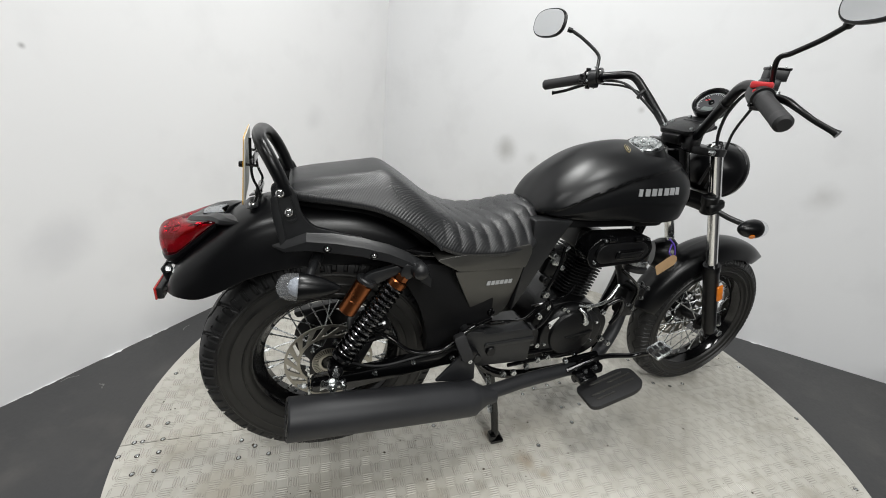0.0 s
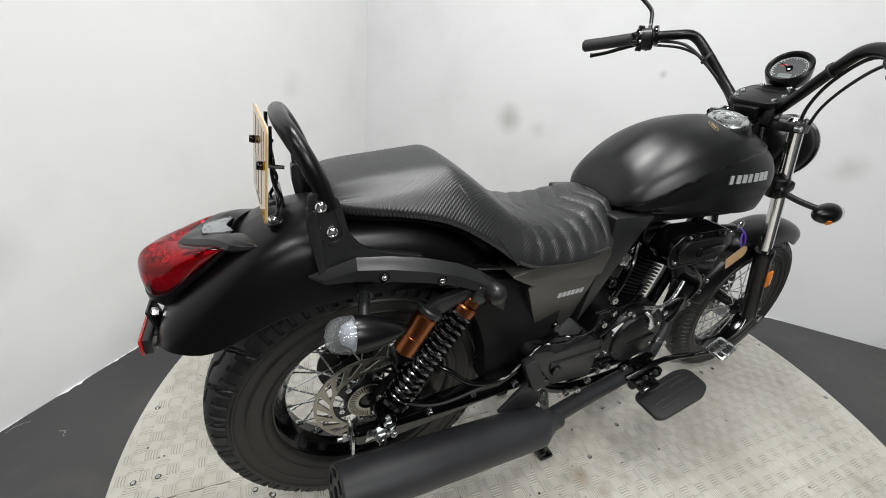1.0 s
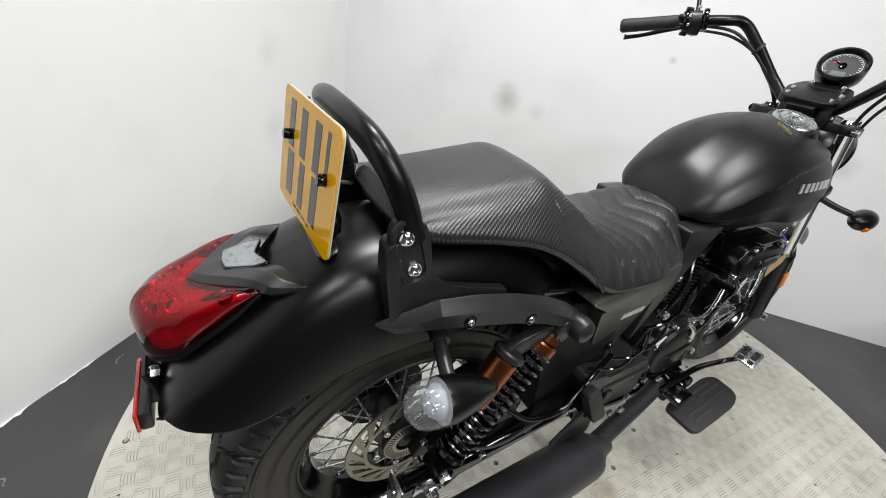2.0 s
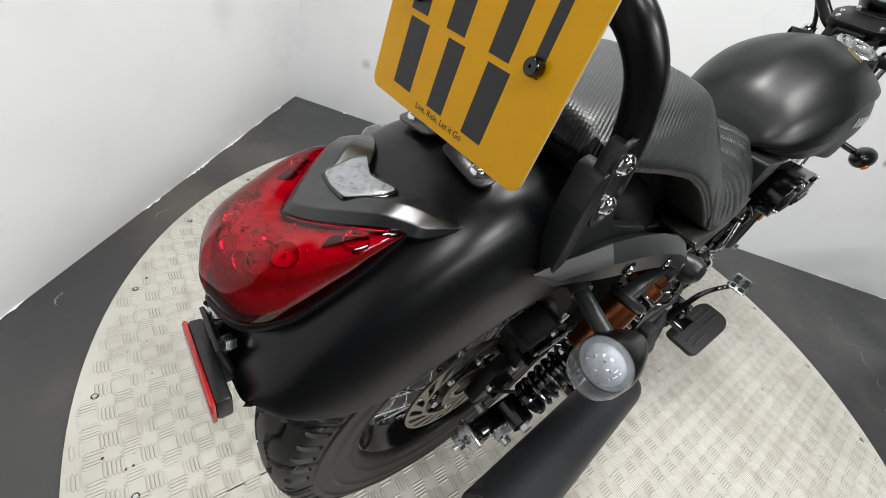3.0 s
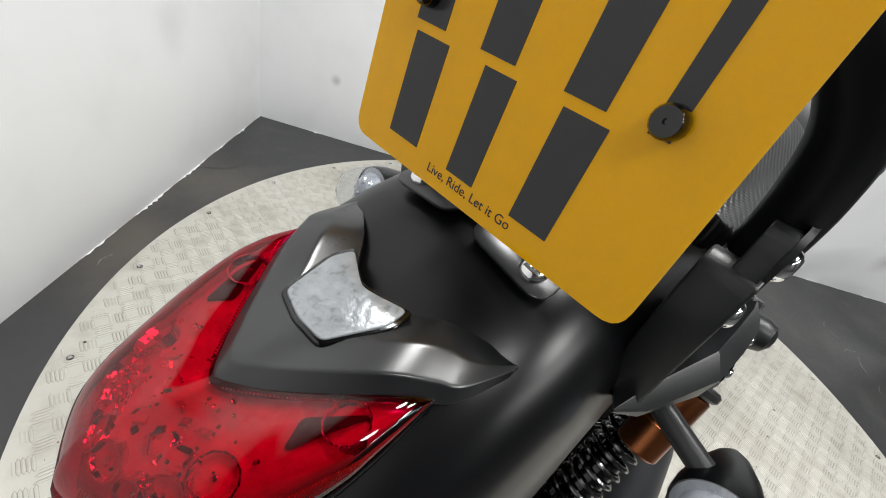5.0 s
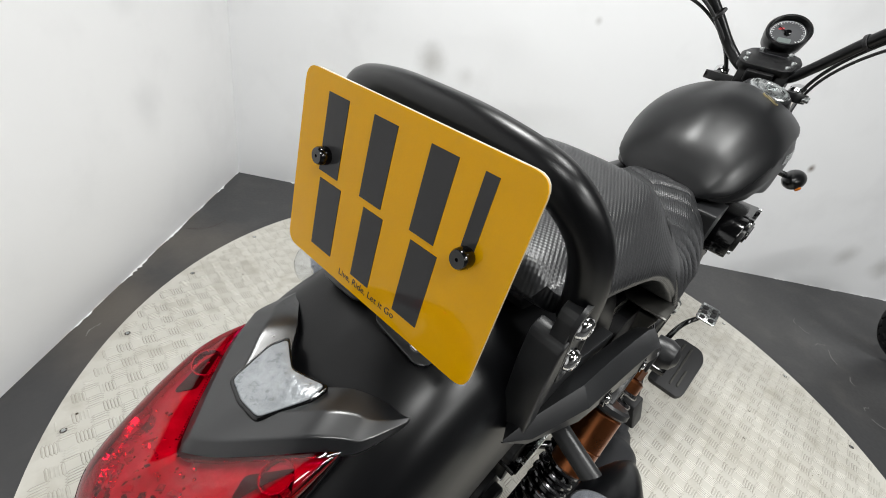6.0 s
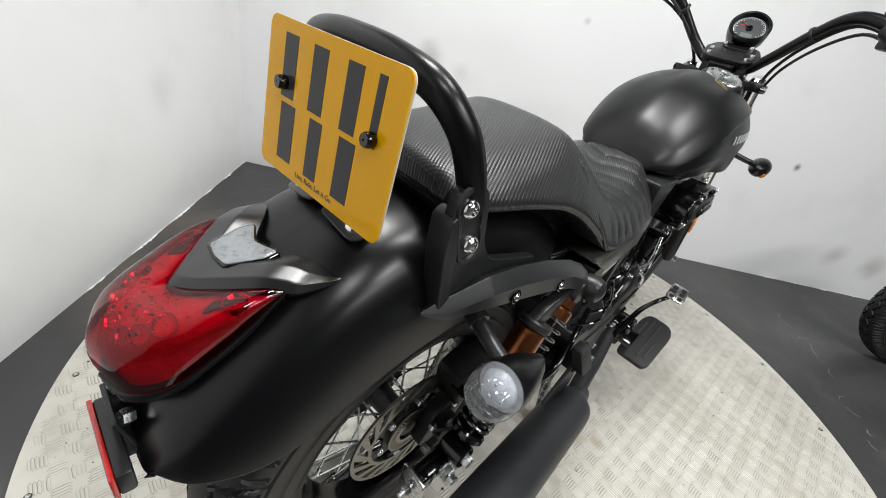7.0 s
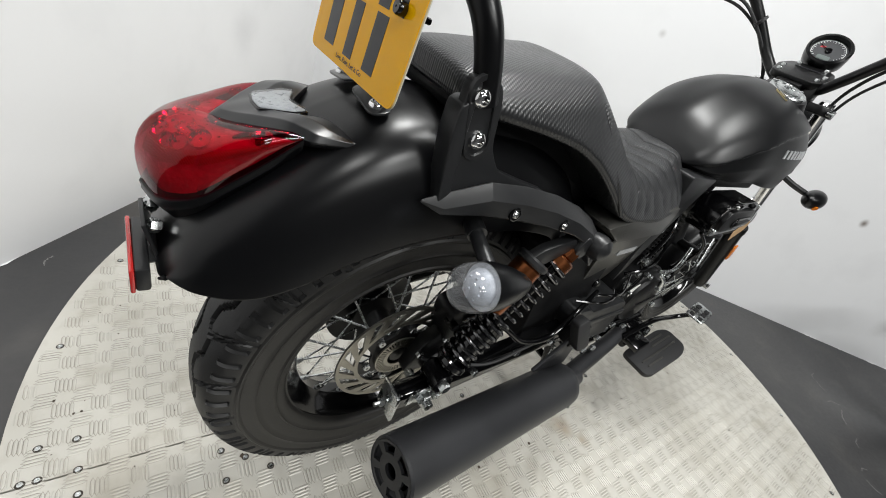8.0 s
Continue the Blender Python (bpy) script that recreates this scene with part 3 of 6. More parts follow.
def tyre(c, R, rim, half, parent, blocks, n=800, deep=0.0065):
    """A tyre with cut tread: zigzag grooves round it and slits across the shoulders."""
    prof = catmull([(-0.62 * half, rim - 0.004), (-0.86 * half, rim + 0.004), (-0.97 * half, rim + 0.030), (-half, (rim + R) / 2 + 0.006), (-0.955 * half, R - 0.032),
                    (-0.83 * half, R - 0.016), (-0.5 * half, R - 0.004), (0, R), (0.5 * half, R - 0.004), (0.83 * half, R - 0.016), (0.955 * half, R - 0.032),
                    (half, (rim + R) / 2 + 0.006), (0.97 * half, rim + 0.030), (0.86 * half, rim + 0.004), (0.62 * half, rim - 0.004)], 9)
    k = len(prof)
    th = np.arange(n) * 2 * math.pi / n
    y, r = prof[:, 0], prof[:, 1]
    T, Y = np.meshgrid(th, y, indexing="ij")
    Rr = np.tile(r, (n, 1))
    w = np.abs(Y) / half
    tread = (Rr > R - 0.044) & (w < 0.995)
    ph = T * blocks / (2 * math.pi)
    zig = np.clip((np.abs((ph % 1) - 0.5) * 2 - 0.5) * 2.2, -0.5, 0.5)
    groove = np.abs(w - 0.32 - 0.20 * zig * np.sign(Y)) < 0.052
    lat = np.abs(((ph + 0.55 * w * np.sign(Y) + 0.25 * (Y > 0)) % 1) - 0.5) < 0.050
    cut = tread & (groove | (lat & (w > 0.30)))
    # shoulder teeth cut in sideways, and two moulded rings on each sidewall
    tooth = (np.abs(((ph * 3) % 1) - 0.5) < 0.17) & (Rr > R - 0.040) & (Rr < R - 0.013)
    ring = (np.abs(Rr - rim - 0.017) < 0.0022) | (np.abs(Rr - R + 0.050) < 0.0018) | (np.abs(Rr - rim - 0.045) < 0.0016)
    Y = Y + np.sign(Y) * np.where(ring & ~tread, 0.0026, 0.0) - np.sign(Y) * np.where(tooth, deep * 0.7, 0.0)
    Rr = Rr - np.where(cut, deep, 0.0)
    X = c[0] + Rr * np.sin(T)
    Z = c[2] + Rr * np.cos(T)
    verts = np.stack([X, Y + c[1], Z], -1).reshape(-1, 3)
    i, j = np.meshgrid(np.arange(n), np.arange(k - 1), indexing="ij")
    a, b = i * k + j, ((i + 1) % n) * k + j
    faces = np.stack([a, a + 1, b + 1, b], -1).reshape(-1, 4)
    ob = grid_part("tyre", verts, faces.tolist(), RUBB, parent, "black rubber tyre with cut tread", True, 32)
    ob.data.materials.append(SIDEW)
    side = (r[:-1] < R - 0.044).astype(int)
    ob.data.polygons.foreach_set("material_index", np.tile(side, n).tolist())
    return ob


def wheel(name, c, R, rim, half, rim_half, blocks, hub_r, hub_half, label, deep=0.0065):
    q = facing(c, (0, 1, 0))
    h = rim_half
    rim_ob = part(name, lathe([(rim - 0.005, -h), (rim + 0.007, -h), (rim + 0.008, -h + 0.004), (rim - 0.004, -h + 0.010), (rim - 0.012, -h + 0.024), (rim - 0.021, -0.010), (rim - 0.022, 0.010),
                               (rim - 0.012, h - 0.024), (rim - 0.004, h - 0.010), (rim + 0.008, h - 0.004), (rim + 0.007, h), (rim - 0.005, h), (rim - 0.012, h - 0.008), (rim - 0.020, h - 0.024),
                               (rim - 0.029, 0.012), (rim - 0.029, -0.012), (rim - 0.020, -h + 0.024), (rim - 0.012, -h + 0.008), (rim - 0.005, -h)], 96, q), GLOSS, moto, label)
    tyre(c, R, rim, half, rim_ob, blocks, deep=deep)
    part("hub", lathe([(0, -hub_half - 0.012), (0.016, -hub_half - 0.012), (0.018, -hub_half), (hub_r, -hub_half), (hub_r, -hub_half + 0.007), (hub_r * 0.55, -hub_half + 0.014), (hub_r * 0.5, 0),
                       (hub_r * 0.55, hub_half - 0.014), (hub_r, hub_half - 0.007), (hub_r, hub_half), (0.018, hub_half), (0.016, hub_half + 0.012), (0, hub_half + 0.012)], 40, q), CASTB, rim_ob)
    length = None
    me = None
    for i in range(36):
        side = 1 if i % 2 else -1
        lead = 1 if (i // 2) % 2 else -1
        a = 2 * math.pi * (i + 0.3) / 36
        b = a + lead * 0.62
        p = Vector((c[0] + (hub_r - 0.006) * math.sin(b), c[1] + side * (hub_half - 0.003), c[2] + (hub_r - 0.006) * math.cos(b)))
        e = Vector((c[0] + (rim - 0.026) * math.sin(a), c[1] + side * 0.006, c[2] + (rim - 0.026) * math.cos(a)))
        d = e - p
        if me is None:
            length = d.length
            bm = lathe([(0, 0), (0.0020, 0), (0.0020, length - 0.016), (0.0038, length - 0.015), (0.0038, length), (0, length)], 6)
            me = bpy.data.meshes.new("spoke")
            bm.to_mesh(me)
            bm.free()
            me.materials.append(ZINC)
        shared("spoke", me, rim_ob, facing(p, d))
    return rim_ob


rear_wheel = wheel("rear_wheel", RW, 0.317, 0.196, 0.066, 0.046, 22, 0.046, 0.048, "gloss black spoked rear wheel")
front_wheel = wheel("front_wheel", FW, 0.294, 0.208, 0.050, 0.036, 30, 0.036, 0.046, "gloss black spoked front wheel", 0.0032)


def slotted_disc(c, r0, r1, count, thick, y, parent, name, material, skew=6.0, fill=0.42, rows=(0.18, 0.82), label="", m=None):
    """A flat ring with slanted slots cut through it."""
    n = count * 6
    radii = [r0, r0 + (r1 - r0) * rows[0], r0 + (r1 - r0) * rows[1], r1]
    bm = bmesh.new()
    grid = [[bm.verts.new((c[0] + r * math.sin(a + skew * (r - r0)), y, c[2] + r * math.cos(a + skew * (r - r0)))) for a in np.arange(n) * 2 * math.pi / n] for r in radii]
    for j in range(3):
        for i in range(n):
            if j == 1 and (i % 6) / 6 < fill:
                continue
            bm.faces.new((grid[j][i], grid[j][(i + 1) % n], grid[j + 1][(i + 1) % n], grid[j + 1][i]))
    r = bmesh.ops.extrude_face_region(bm, geom=bm.faces[:])
    bmesh.ops.translate(bm, vec=(0, -thick, 0), verts=[g for g in r["geom"] if isinstance(g, bmesh.types.BMVert)])
    bmesh.ops.recalc_face_normals(bm, faces=bm.faces)
    if m is not None:
        bm.transform(m)
    return part(name, bm, material, parent, label, 30)


slotted_disc(RW, 0.076, 0.116, 18, 0.004, -0.053, rear_wheel, "brake_disc", STEEL, label="slotted steel brake disc", skew=12.0, fill=0.34, rows=(0.18, 0.84))
slotted_disc(RW, 0.036, 0.082, 6, 0.004, -0.0505, rear_wheel, "disc_carrier", CASTB, skew=12.0, fill=0.5, rows=(0.35, 0.85))
slotted_disc(RW, 0.022, 0.046, 42, 0.003, -0.060, rear_wheel, "sensor_ring", STEEL, skew=0.0, fill=0.5, rows=(0.3, 0.9), label="slotted sensor ring")
for k in range(6):
    a = k * math.pi / 3 + 0.25
    bolt(HEX, (RW[0] + 0.060 * math.sin(a), -0.056, RW[2] + 0.060 * math.cos(a)), (0, -1, 0), rear_wheel)
slotted_disc(FW, 0.075, 0.125, 18, 0.004, FW[1] + 0.062, front_wheel, "brake_disc", STEEL, fill=0.2, rows=(0.2, 0.8))
slotted_disc(FW, 0.03, 0.08, 5, 0.004, FW[1] + 0.060, front_wheel, "disc_carrier", CASTB, skew=8.0, fill=0.5, rows=(0.3, 0.85))
part("sprocket", lathe([(0.03, 0), (0.092, 0), (0.092, 0.006), (0.03, 0.006)], 44, facing((RW[0], 0.058, RW[2]), (0, 1, 0))), CASTB, rear_wheel)

# ---- motorcycle: frame and swingarm ----
part("frame", merged(
    tube([(1.06, 0, 0.93), (0.98, 0, 0.70), (0.955, 0, 0.50), (0.90, 0, 0.30)], 0.019),
    tube([(0.90, 0.0, 0.30), (0.86, -0.09, 0.262), (0.62, -0.115, 0.255), (0.46, -0.105, 0.28), (0.40, -0.09, 0.38), (0.36, -0.08, 0.62)], 0.014),
    tube([(0.90, 0.0, 0.30), (0.86, 0.09, 0.262), (0.62, 0.115, 0.255), (0.46, 0.105, 0.28), (0.40, 0.09, 0.38), (0.36, 0.08, 0.62)], 0.014),
    tube([(1.05, 0, 0.86), (0.80, 0, 0.77), (0.55, 0, 0.70), (0.36, -0.07, 0.66), (0.10, -0.085, 0.70)], 0.017),
    tube([(0.55, 0, 0.70), (0.36, 0.07, 0.66), (0.10, 0.085, 0.70)], 0.015),
    rod((1.03, 0, 0.97), (1.115, 0, 0.79), 0.032)), GLOSS, moto, "gloss black tubular steel frame")
for s in (-1, 1):
    part("swingarm", merged(prism(rounded([(-0.058, 0.330), (-0.058, 0.368), (0.05, 0.378), (0.28, 0.408), (0.42, 0.42), (0.44, 0.37), (0.28, 0.362), (0.03, 0.326)], 0.012, 3), s * 0.118, s * 0.150, "y", 0.005)),
         GLOSS, moto, "gloss black box-section swingarm")
    part("axle_adjuster", merged(prism([(-0.066, 0.318), (-0.060, 0.318), (-0.060, 0.376), (-0.066, 0.376)], s * 0.112, s * 0.158, "y", 0.001),
                                       rod((-0.090, s * 0.136, 0.347), (-0.055, s * 0.136, 0.347), 0.004, 8), rod((-0.080, s * 0.136, 0.347), (-0.069, s * 0.136, 0.347), 0.0075, 6)), ZINC, moto, "zinc plated chain adjuster")
    part("axle_nut", merged(rod((RW[0], s * 0.10, RW[2] + 0.003), (RW[0], s * 0.176, RW[2] + 0.003), 0.0085, 12), rod((RW[0], s * 0.151, RW[2] + 0.003), (RW[0], s * 0.165, RW[2] + 0.003), 0.0135, 6),
                            rod((RW[0], s * 0.1495, RW[2] + 0.003), (RW[0], s * 0.1525, RW[2] + 0.003), 0.019, 20),
                            prism(rounded([(RW[0] - 0.030, 0.338), (RW[0] - 0.012, 0.346), (RW[0] + 0.034, 0.338), (RW[0] + 0.026, 0.352), (RW[0] + 0.034, 0.366), (RW[0] + 0.008, 0.360), (RW[0] - 0.026, 0.368)], 0.003, 3), s * 0.1505, s * 0.1535, "y", 0.0005)), ZINC, moto, "zinc plated axle nut and washer")
part("swingarm_pivot", rod((0.42, -0.165, 0.40), (0.42, 0.165, 0.40), 0.014), CASTB, moto)

part("battery_box", prism(rounded([(0.247, 0.365), (0.246, 0.42), (0.232, 0.49), (0.208, 0.55), (0.172, 0.61), (0.22, 0.66), (0.42, 0.64), (0.44, 0.36), (0.36, 0.35)], 0.015, 4), -0.113, 0.113, "y", 0.008), FINB, moto, "dark moulded battery box between the frame tubes")

# rear brake caliper and its bracket
caliper = part("brake_caliper", merged(prism(rounded([(-0.02, 0.405), (0.075, 0.43), (0.085, 0.475), (0.045, 0.50), (-0.025, 0.475)], 0.014, 4), -0.105, -0.052, "y", 0.006),
                                       prism(rounded([(-0.075, 0.325), (0.0, 0.325), (0.045, 0.42), (0.01, 0.44), (-0.05, 0.395)], 0.015, 4), -0.096, -0.070, "y", 0.004),
                                       rod((-0.02, -0.112, 0.355), (-0.02, -0.068, 0.355), 0.026, 24)), CASTB, moto, "black cast rear brake caliper")
for p in ((0.011, -0.106, 0.443), (0.058, -0.106, 0.468), (-0.005, -0.098, 0.40), (0.03, -0.106, 0.485)):
    bolt(HEX, p, (0, -1, 0), caliper)
part("caliper_bridge", merged(box((0.035, -0.112, 0.462), (0.060, 0.012, 0.020), 0.004, (0, -18, 0)), box((0.020, -0.110, 0.432), (0.050, 0.012, 0.012), 0.003, (0, -18, 0)), rod((0.072, -0.112, 0.452), (0.072, -0.085, 0.452), 0.009, 14), rod((-0.018, -0.116, 0.452), (-0.018, -0.09, 0.452), 0.008, 14)), GLOSS, caliper, "gloss black caliper bridge")
part("bleed_nipple", merged(rod((0.048, -0.10, 0.492), (0.052, -0.10, 0.512), 0.0035, 6), rod((0.0505, -0.10, 0.506), (0.053, -0.10, 0.518), 0.005, 10)), ZINC, caliper, "bright bleed nipple")
part("pad_pin", merged(rod((-0.012, -0.118, 0.470), (0.062, -0.118, 0.488), 0.0032, 8), rod((0.058, -0.118, 0.487), (0.066, -0.118, 0.489), 0.006, 6)), ZINC, caliper, "bright pad pin")
caliper.location = (0.062, 0.004, 0.010)
part("brake_hose", tube([(0.07, -0.09, 0.475), (0.13, -0.135, 0.47), (0.19, -0.155, 0.43), (0.27, -0.16, 0.425), (0.34, -0.15, 0.47), (0.42, -0.13, 0.49)], 0.006, 10), GLOSS, moto, "black rubber brake hose")

for p, sc in (((0.02, -0.155, 0.345), 1.1), ((0.10, -0.152, 0.372), 1.0), ((0.20, -0.152, 0.392), 1.0), ((0.31, -0.152, 0.388), 1.2), ((0.006, -0.096, 0.389), 1.0), ((0.0025, -0.156, 0.385), 1.3)):
    bolt(HEX, p, (0, -1, 0), moto, sc)
part("sensor_cable", tube([(0.01, -0.100, 0.380), (0.04, -0.125, 0.392), (0.11, -0.158, 0.398), (0.20, -0.160, 0.412), (0.30, -0.155, 0.432), (0.40, -0.13, 0.47)], 0.003, 8), SOFTR, moto, "thin black sensor cable")
part("chain_guard", prism(rounded([(-0.10, 0.43), (0.10, 0.47), (0.30, 0.47), (0.30, 0.45), (0.10, 0.445), (-0.09, 0.41)], 0.008, 3), 0.075, 0.105, "y", 0.003), PLAST, moto, "black chain guard")

# ---- motorcycle: shock absorbers ----
for s in (-1, 1):
    top, low = Vector((0.158, s * 0.152, 0.662)), Vector((0.0, s * 0.152, 0.408))
    d = (top - low).normalized()
    L = (top - low).length
    shock = part("shock_absorber", merged(rod(low + d * 0.02, low + d * (L - 0.03), 0.012, 18), rod(low + d * 0.05, low + d * 0.11, 0.021, 20),
                                         rod(low - Vector((0, 0.022, 0)), low + Vector((0, 0.022, 0)), 0.019, 20)), GLOSS, moto, "gloss black shock absorber with coil spring")
    side = d.cross(Vector((0, 1, 0))).normalized()
    turns, pts = 15.0, []
    for i in range(int(turns * 14) + 1):
        a = i / 14 * 2 * math.pi
        f = i / (turns * 14)
        rr = 0.0242
        pts.append(low + d * (0.042 + f * (L - 0.082)) + rr * (math.cos(a) * side + math.sin(a) * Vector((0, 1, 0))))
    part("coil_spring", tube(pts, 0.0034, 8, 1), SPRNG, shock, "dark polished coil spring")
    part("spring_seat", rod(low + d * 0.028, low + d * 0.042, 0.0275, 24), GLOSS, shock)
    part("top_collar", merged(rod(low + d * (L - 0.042), low + d * (L - 0.022), 0.0245, 28), rod(low + d * (L - 0.022), low + d * (L - 0.004), 0.0195, 8)), BRONZ, shock, "bronze anodised collar")
    part("top_mount", prism(rounded([(0.142, 0.662), (0.166, 0.646), (0.188, 0.672), (0.158, 0.692)], 0.010, 4), s * 0.136, s * 0.170, "y", 0.005), PLAST, shock)
    ct, cb = Vector((0.067, s * 0.158, 0.642)), Vector((0.025, s * 0.160, 0.570))
    part("gas_reservoir", merged(rod(cb, ct, 0.0215, 32, 0.003), rod(cb + (ct - cb) * 0.42, cb + (ct - cb) * 0.44, 0.0222, 32, 0.0005)), BRONZ, shock, "bronze anodised gas reservoir")
    part("reservoir_cap", merged(rod(ct, ct + (ct - cb).normalized() * 0.012, 0.0245, 28), prism(rounded([(0.054, 0.651), (0.088, 0.636), (0.152, 0.664), (0.144, 0.684), (0.080, 0.668)], 0.008, 3), s * 0.146, s * 0.162, "y", 0.004)), PLAST, shock)
    bolt(HEX, (0.0, s * 0.175, 0.408), (0, s, 0), shock, 1.35)

# ---- motorcycle: rear mudguard ----
TOPC = [(0.262, 0.400), (0.288, 0.500), (0.272, 0.630), (0.20, 0.735), (0.08, 0.792), (-0.05, 0.804), (-0.13, 0.800), (-0.185, 0.780), (-0.235, 0.747), (-0.285, 0.704), (-0.335, 0.645), (-0.356, 0.590)]
LOWC = [(0.240, 0.395), (0.252, 0.480), (0.232, 0.570), (0.18, 0.634), (0.08, 0.664), (-0.03, 0.670), (-0.11, 0.664), (-0.18, 0.646), (-0.24, 0.615), (-0.285, 0.597), (-0.328, 0.597), (-0.352, 0.598)]
HALF = [0.068, 0.082, 0.094, 0.105, 0.112, 0.116, 0.118, 0.120, 0.117, 0.107, 0.088, 0.058]
# across: share of the half width, share of the drop from the crown to the lower edge
ACROSS = [(0.0, 0.0), (0.26, 0.016), (0.46, 0.054), (0.63, 0.115), (0.765, 0.210), (0.855, 0.335), (0.91, 0.475), (0.95, 0.62), (0.975, 0.76), (0.99, 0.88), (1.0, 1.0)]
ROUND = [(0.0, 0.0), (0.28, 0.022), (0.48, 0.070), (0.65, 0.145), (0.78, 0.250), (0.875, 0.380), (0.94, 0.53), (0.98, 0.70), (0.997, 0.85), (1.0, 1.0)]


def mudguard(top, low, half, name, material, label, sub=6, thick=0.004, across=ACROSS):
    """A pressed guard: a rounded crown over sides that fall upright to the lower edge."""
    t = catmull([(x, z, w) for (x, z), w in zip(top, half)], sub)
    q = catmull(low, sub)
    prof = catmull(across, 5)
    prof = np.array([(-y, f) for y, f in prof[:0:-1]] + [(y, f) for y, f in prof])
    rings = [[(tx + (lx - tx) * f, y * w, tz + (lz - tz) * f) for y, f in prof] for (tx, tz, w), (lx, lz) in zip(t, q)]
    bm = skin(rings, False, False)
    bmesh.ops.recalc_face_normals(bm, faces=bm.faces)
    ob = part(name, bm, material, moto, label, 60)
    md = ob.modifiers.new("thickness", "SOLIDIFY")
    md.thickness, md.offset = thick, -1
    return ob


mudguard(TOPC, LOWC, HALF, "rear_mudguard", SATIN, "satin black rear mudguard")

# ---- motorcycle: tail lamp ----
# the lens lies between the edge along the trim and the edge on its base, both from the tip of an arm to the middle
LENS_IN = [(-0.2385, 0.0638, 0.7585), (-0.2470, 0.0585, 0.7600), (-0.2590, 0.0475, 0.7570), (-0.2765, 0.0315, 0.7515), (-0.2930, 0.0145, 0.7465), (-0.3060, 0.0, 0.7445)]
LENS_OUT = [(-0.2375, 0.0650, 0.7565), (-0.2625, 0.0635, 0.7350), (-0.2900, 0.0600, 0.7115), (-0.3220, 0.0510, 0.6840), (-0.3490, 0.0330, 0.6735), (-0.3610, 0.0, 0.6725)]


def lens_grid(inset=0.0, sub=8, n=14):
    """Columns of points over the lens, from arm tip to arm tip; inset moves the skin inward."""
    vi, eo = catmull(LENS_IN, sub), catmull(LENS_OUT, sub)
    cols = []
    for k, (v, e) in enumerate(zip(vi, eo)):
        d = e - v
        flat = np.array([d[0], d[1], 0.0])
        out = np.array([-0.85, 0.55 * min(1.0, e[1] / 0.03), 0.0]) if e[1] < 0.05 else np.array([-0.25, 1.0, 0.0])
        out /= np.linalg.norm(out)
        p1 = v + flat * 0.75 + (0, 0, min(0.011, -0.28 * d[2]) * max(0.1, 1 - e[1] / 0.058))
        p2 = e + out * min(0.013, 0.30 * np.linalg.norm(d)) + (0, 0, -0.75 * d[2])
        col = []
        for u in np.linspace(0, 1, n):
            p = (1 - u) ** 3 * v + 3 * u * (1 - u) ** 2 * p1 + 3 * u * u * (1 - u) * p2 + u ** 3 * e
            col.append(p - out * inset * (0.15 + 0.85 * u) - np.array([0, 0, inset]) * (1 - 0.5 * u))
        cols.append(col)
    left = [[p * (1, -1, 1) for p in c] for c in cols[:-1]]
    return [[tuple(p) for p in c] for c in left + cols[::-1]]


tail = part("tail_lamp", skin(lens_grid(), False, False), REDLN, moto, "glossy red tail lamp lens over silvered bowls", 80)
part("lamp_backing", skin(lens_grid(0.0085), False, False), REDBK, tail, "red lamp body inside the lens", 80)
LENS_PTS = np.array(lens_grid(0.0, 12, 30)).reshape(-1, 3)
bowl = [(0.0, -0.002), (0.004, -0.002), (0.0075, 0.001), (0.0105, 0.006), (0.0115, 0.006), (0.0115, -0.004), (0, -0.004)]


def small_mesh(name, bm, material):
    me = bpy.data.meshes.new(name)
    bm.to_mesh(me)
    bm.free()
    me.materials.append(material)
    return me


BEAD = small_mesh("sparkle_bead", lathe([(0, -0.0006), (0.0005, -0.0003), (0.0006, 0.0002), (0, 0.0006)], 6), REFLC)


def lens_z(x, y):
    d = (LENS_PTS[:, 0] - x) ** 2 + (LENS_PTS[:, 1] - y) ** 2 + 1e-8
    near = np.argsort(d)[:6]
    return float((LENS_PTS[near, 2] / d[near]).sum() / (1 / d[near]).sum())


def under_lens(x, y, depth):
    """A frame on the lens, its z outward, some way below the skin."""
    e = 0.006
    n = Vector(((lens_z(x - e, y) - lens_z(x + e, y)) / (2 * e), (lens_z(x, y - e) - lens_z(x, y + e)) / (2 * e), 1.0)).normalized()
    return facing(Vector((x, y, lens_z(x, y))) - n * depth, n)


for x, y, sc in ((-0.347, -0.026, 0.62), (-0.337, -0.034, 0.66), (-0.320, -0.040, 0.75), (-0.272, -0.050, 0.80), (-0.350, -0.009, 0.6), (-0.350, 0.008, 0.6), (-0.347, 0.026, 0.62), (-0.337, 0.034, 0.66), (-0.320, 0.040, 0.75), (-0.272, 0.050, 0.80),):
    m = under_lens(x, y, 0.0105) @ Matrix.Scale(sc * 1.15, 4)
    part("lamp_bowl", lathe(bowl, 13, m), REFLC, tail, "silvered reflector bowl", 8)
    part("lamp_bulb", lathe([(0, 0.005), (0.0015, 0.0045), (0.0022, 0.0025), (0.0022, -0.002), (0, -0.002)], 10, m), REFLC, tail)
rng = np.random.default_rng(12)
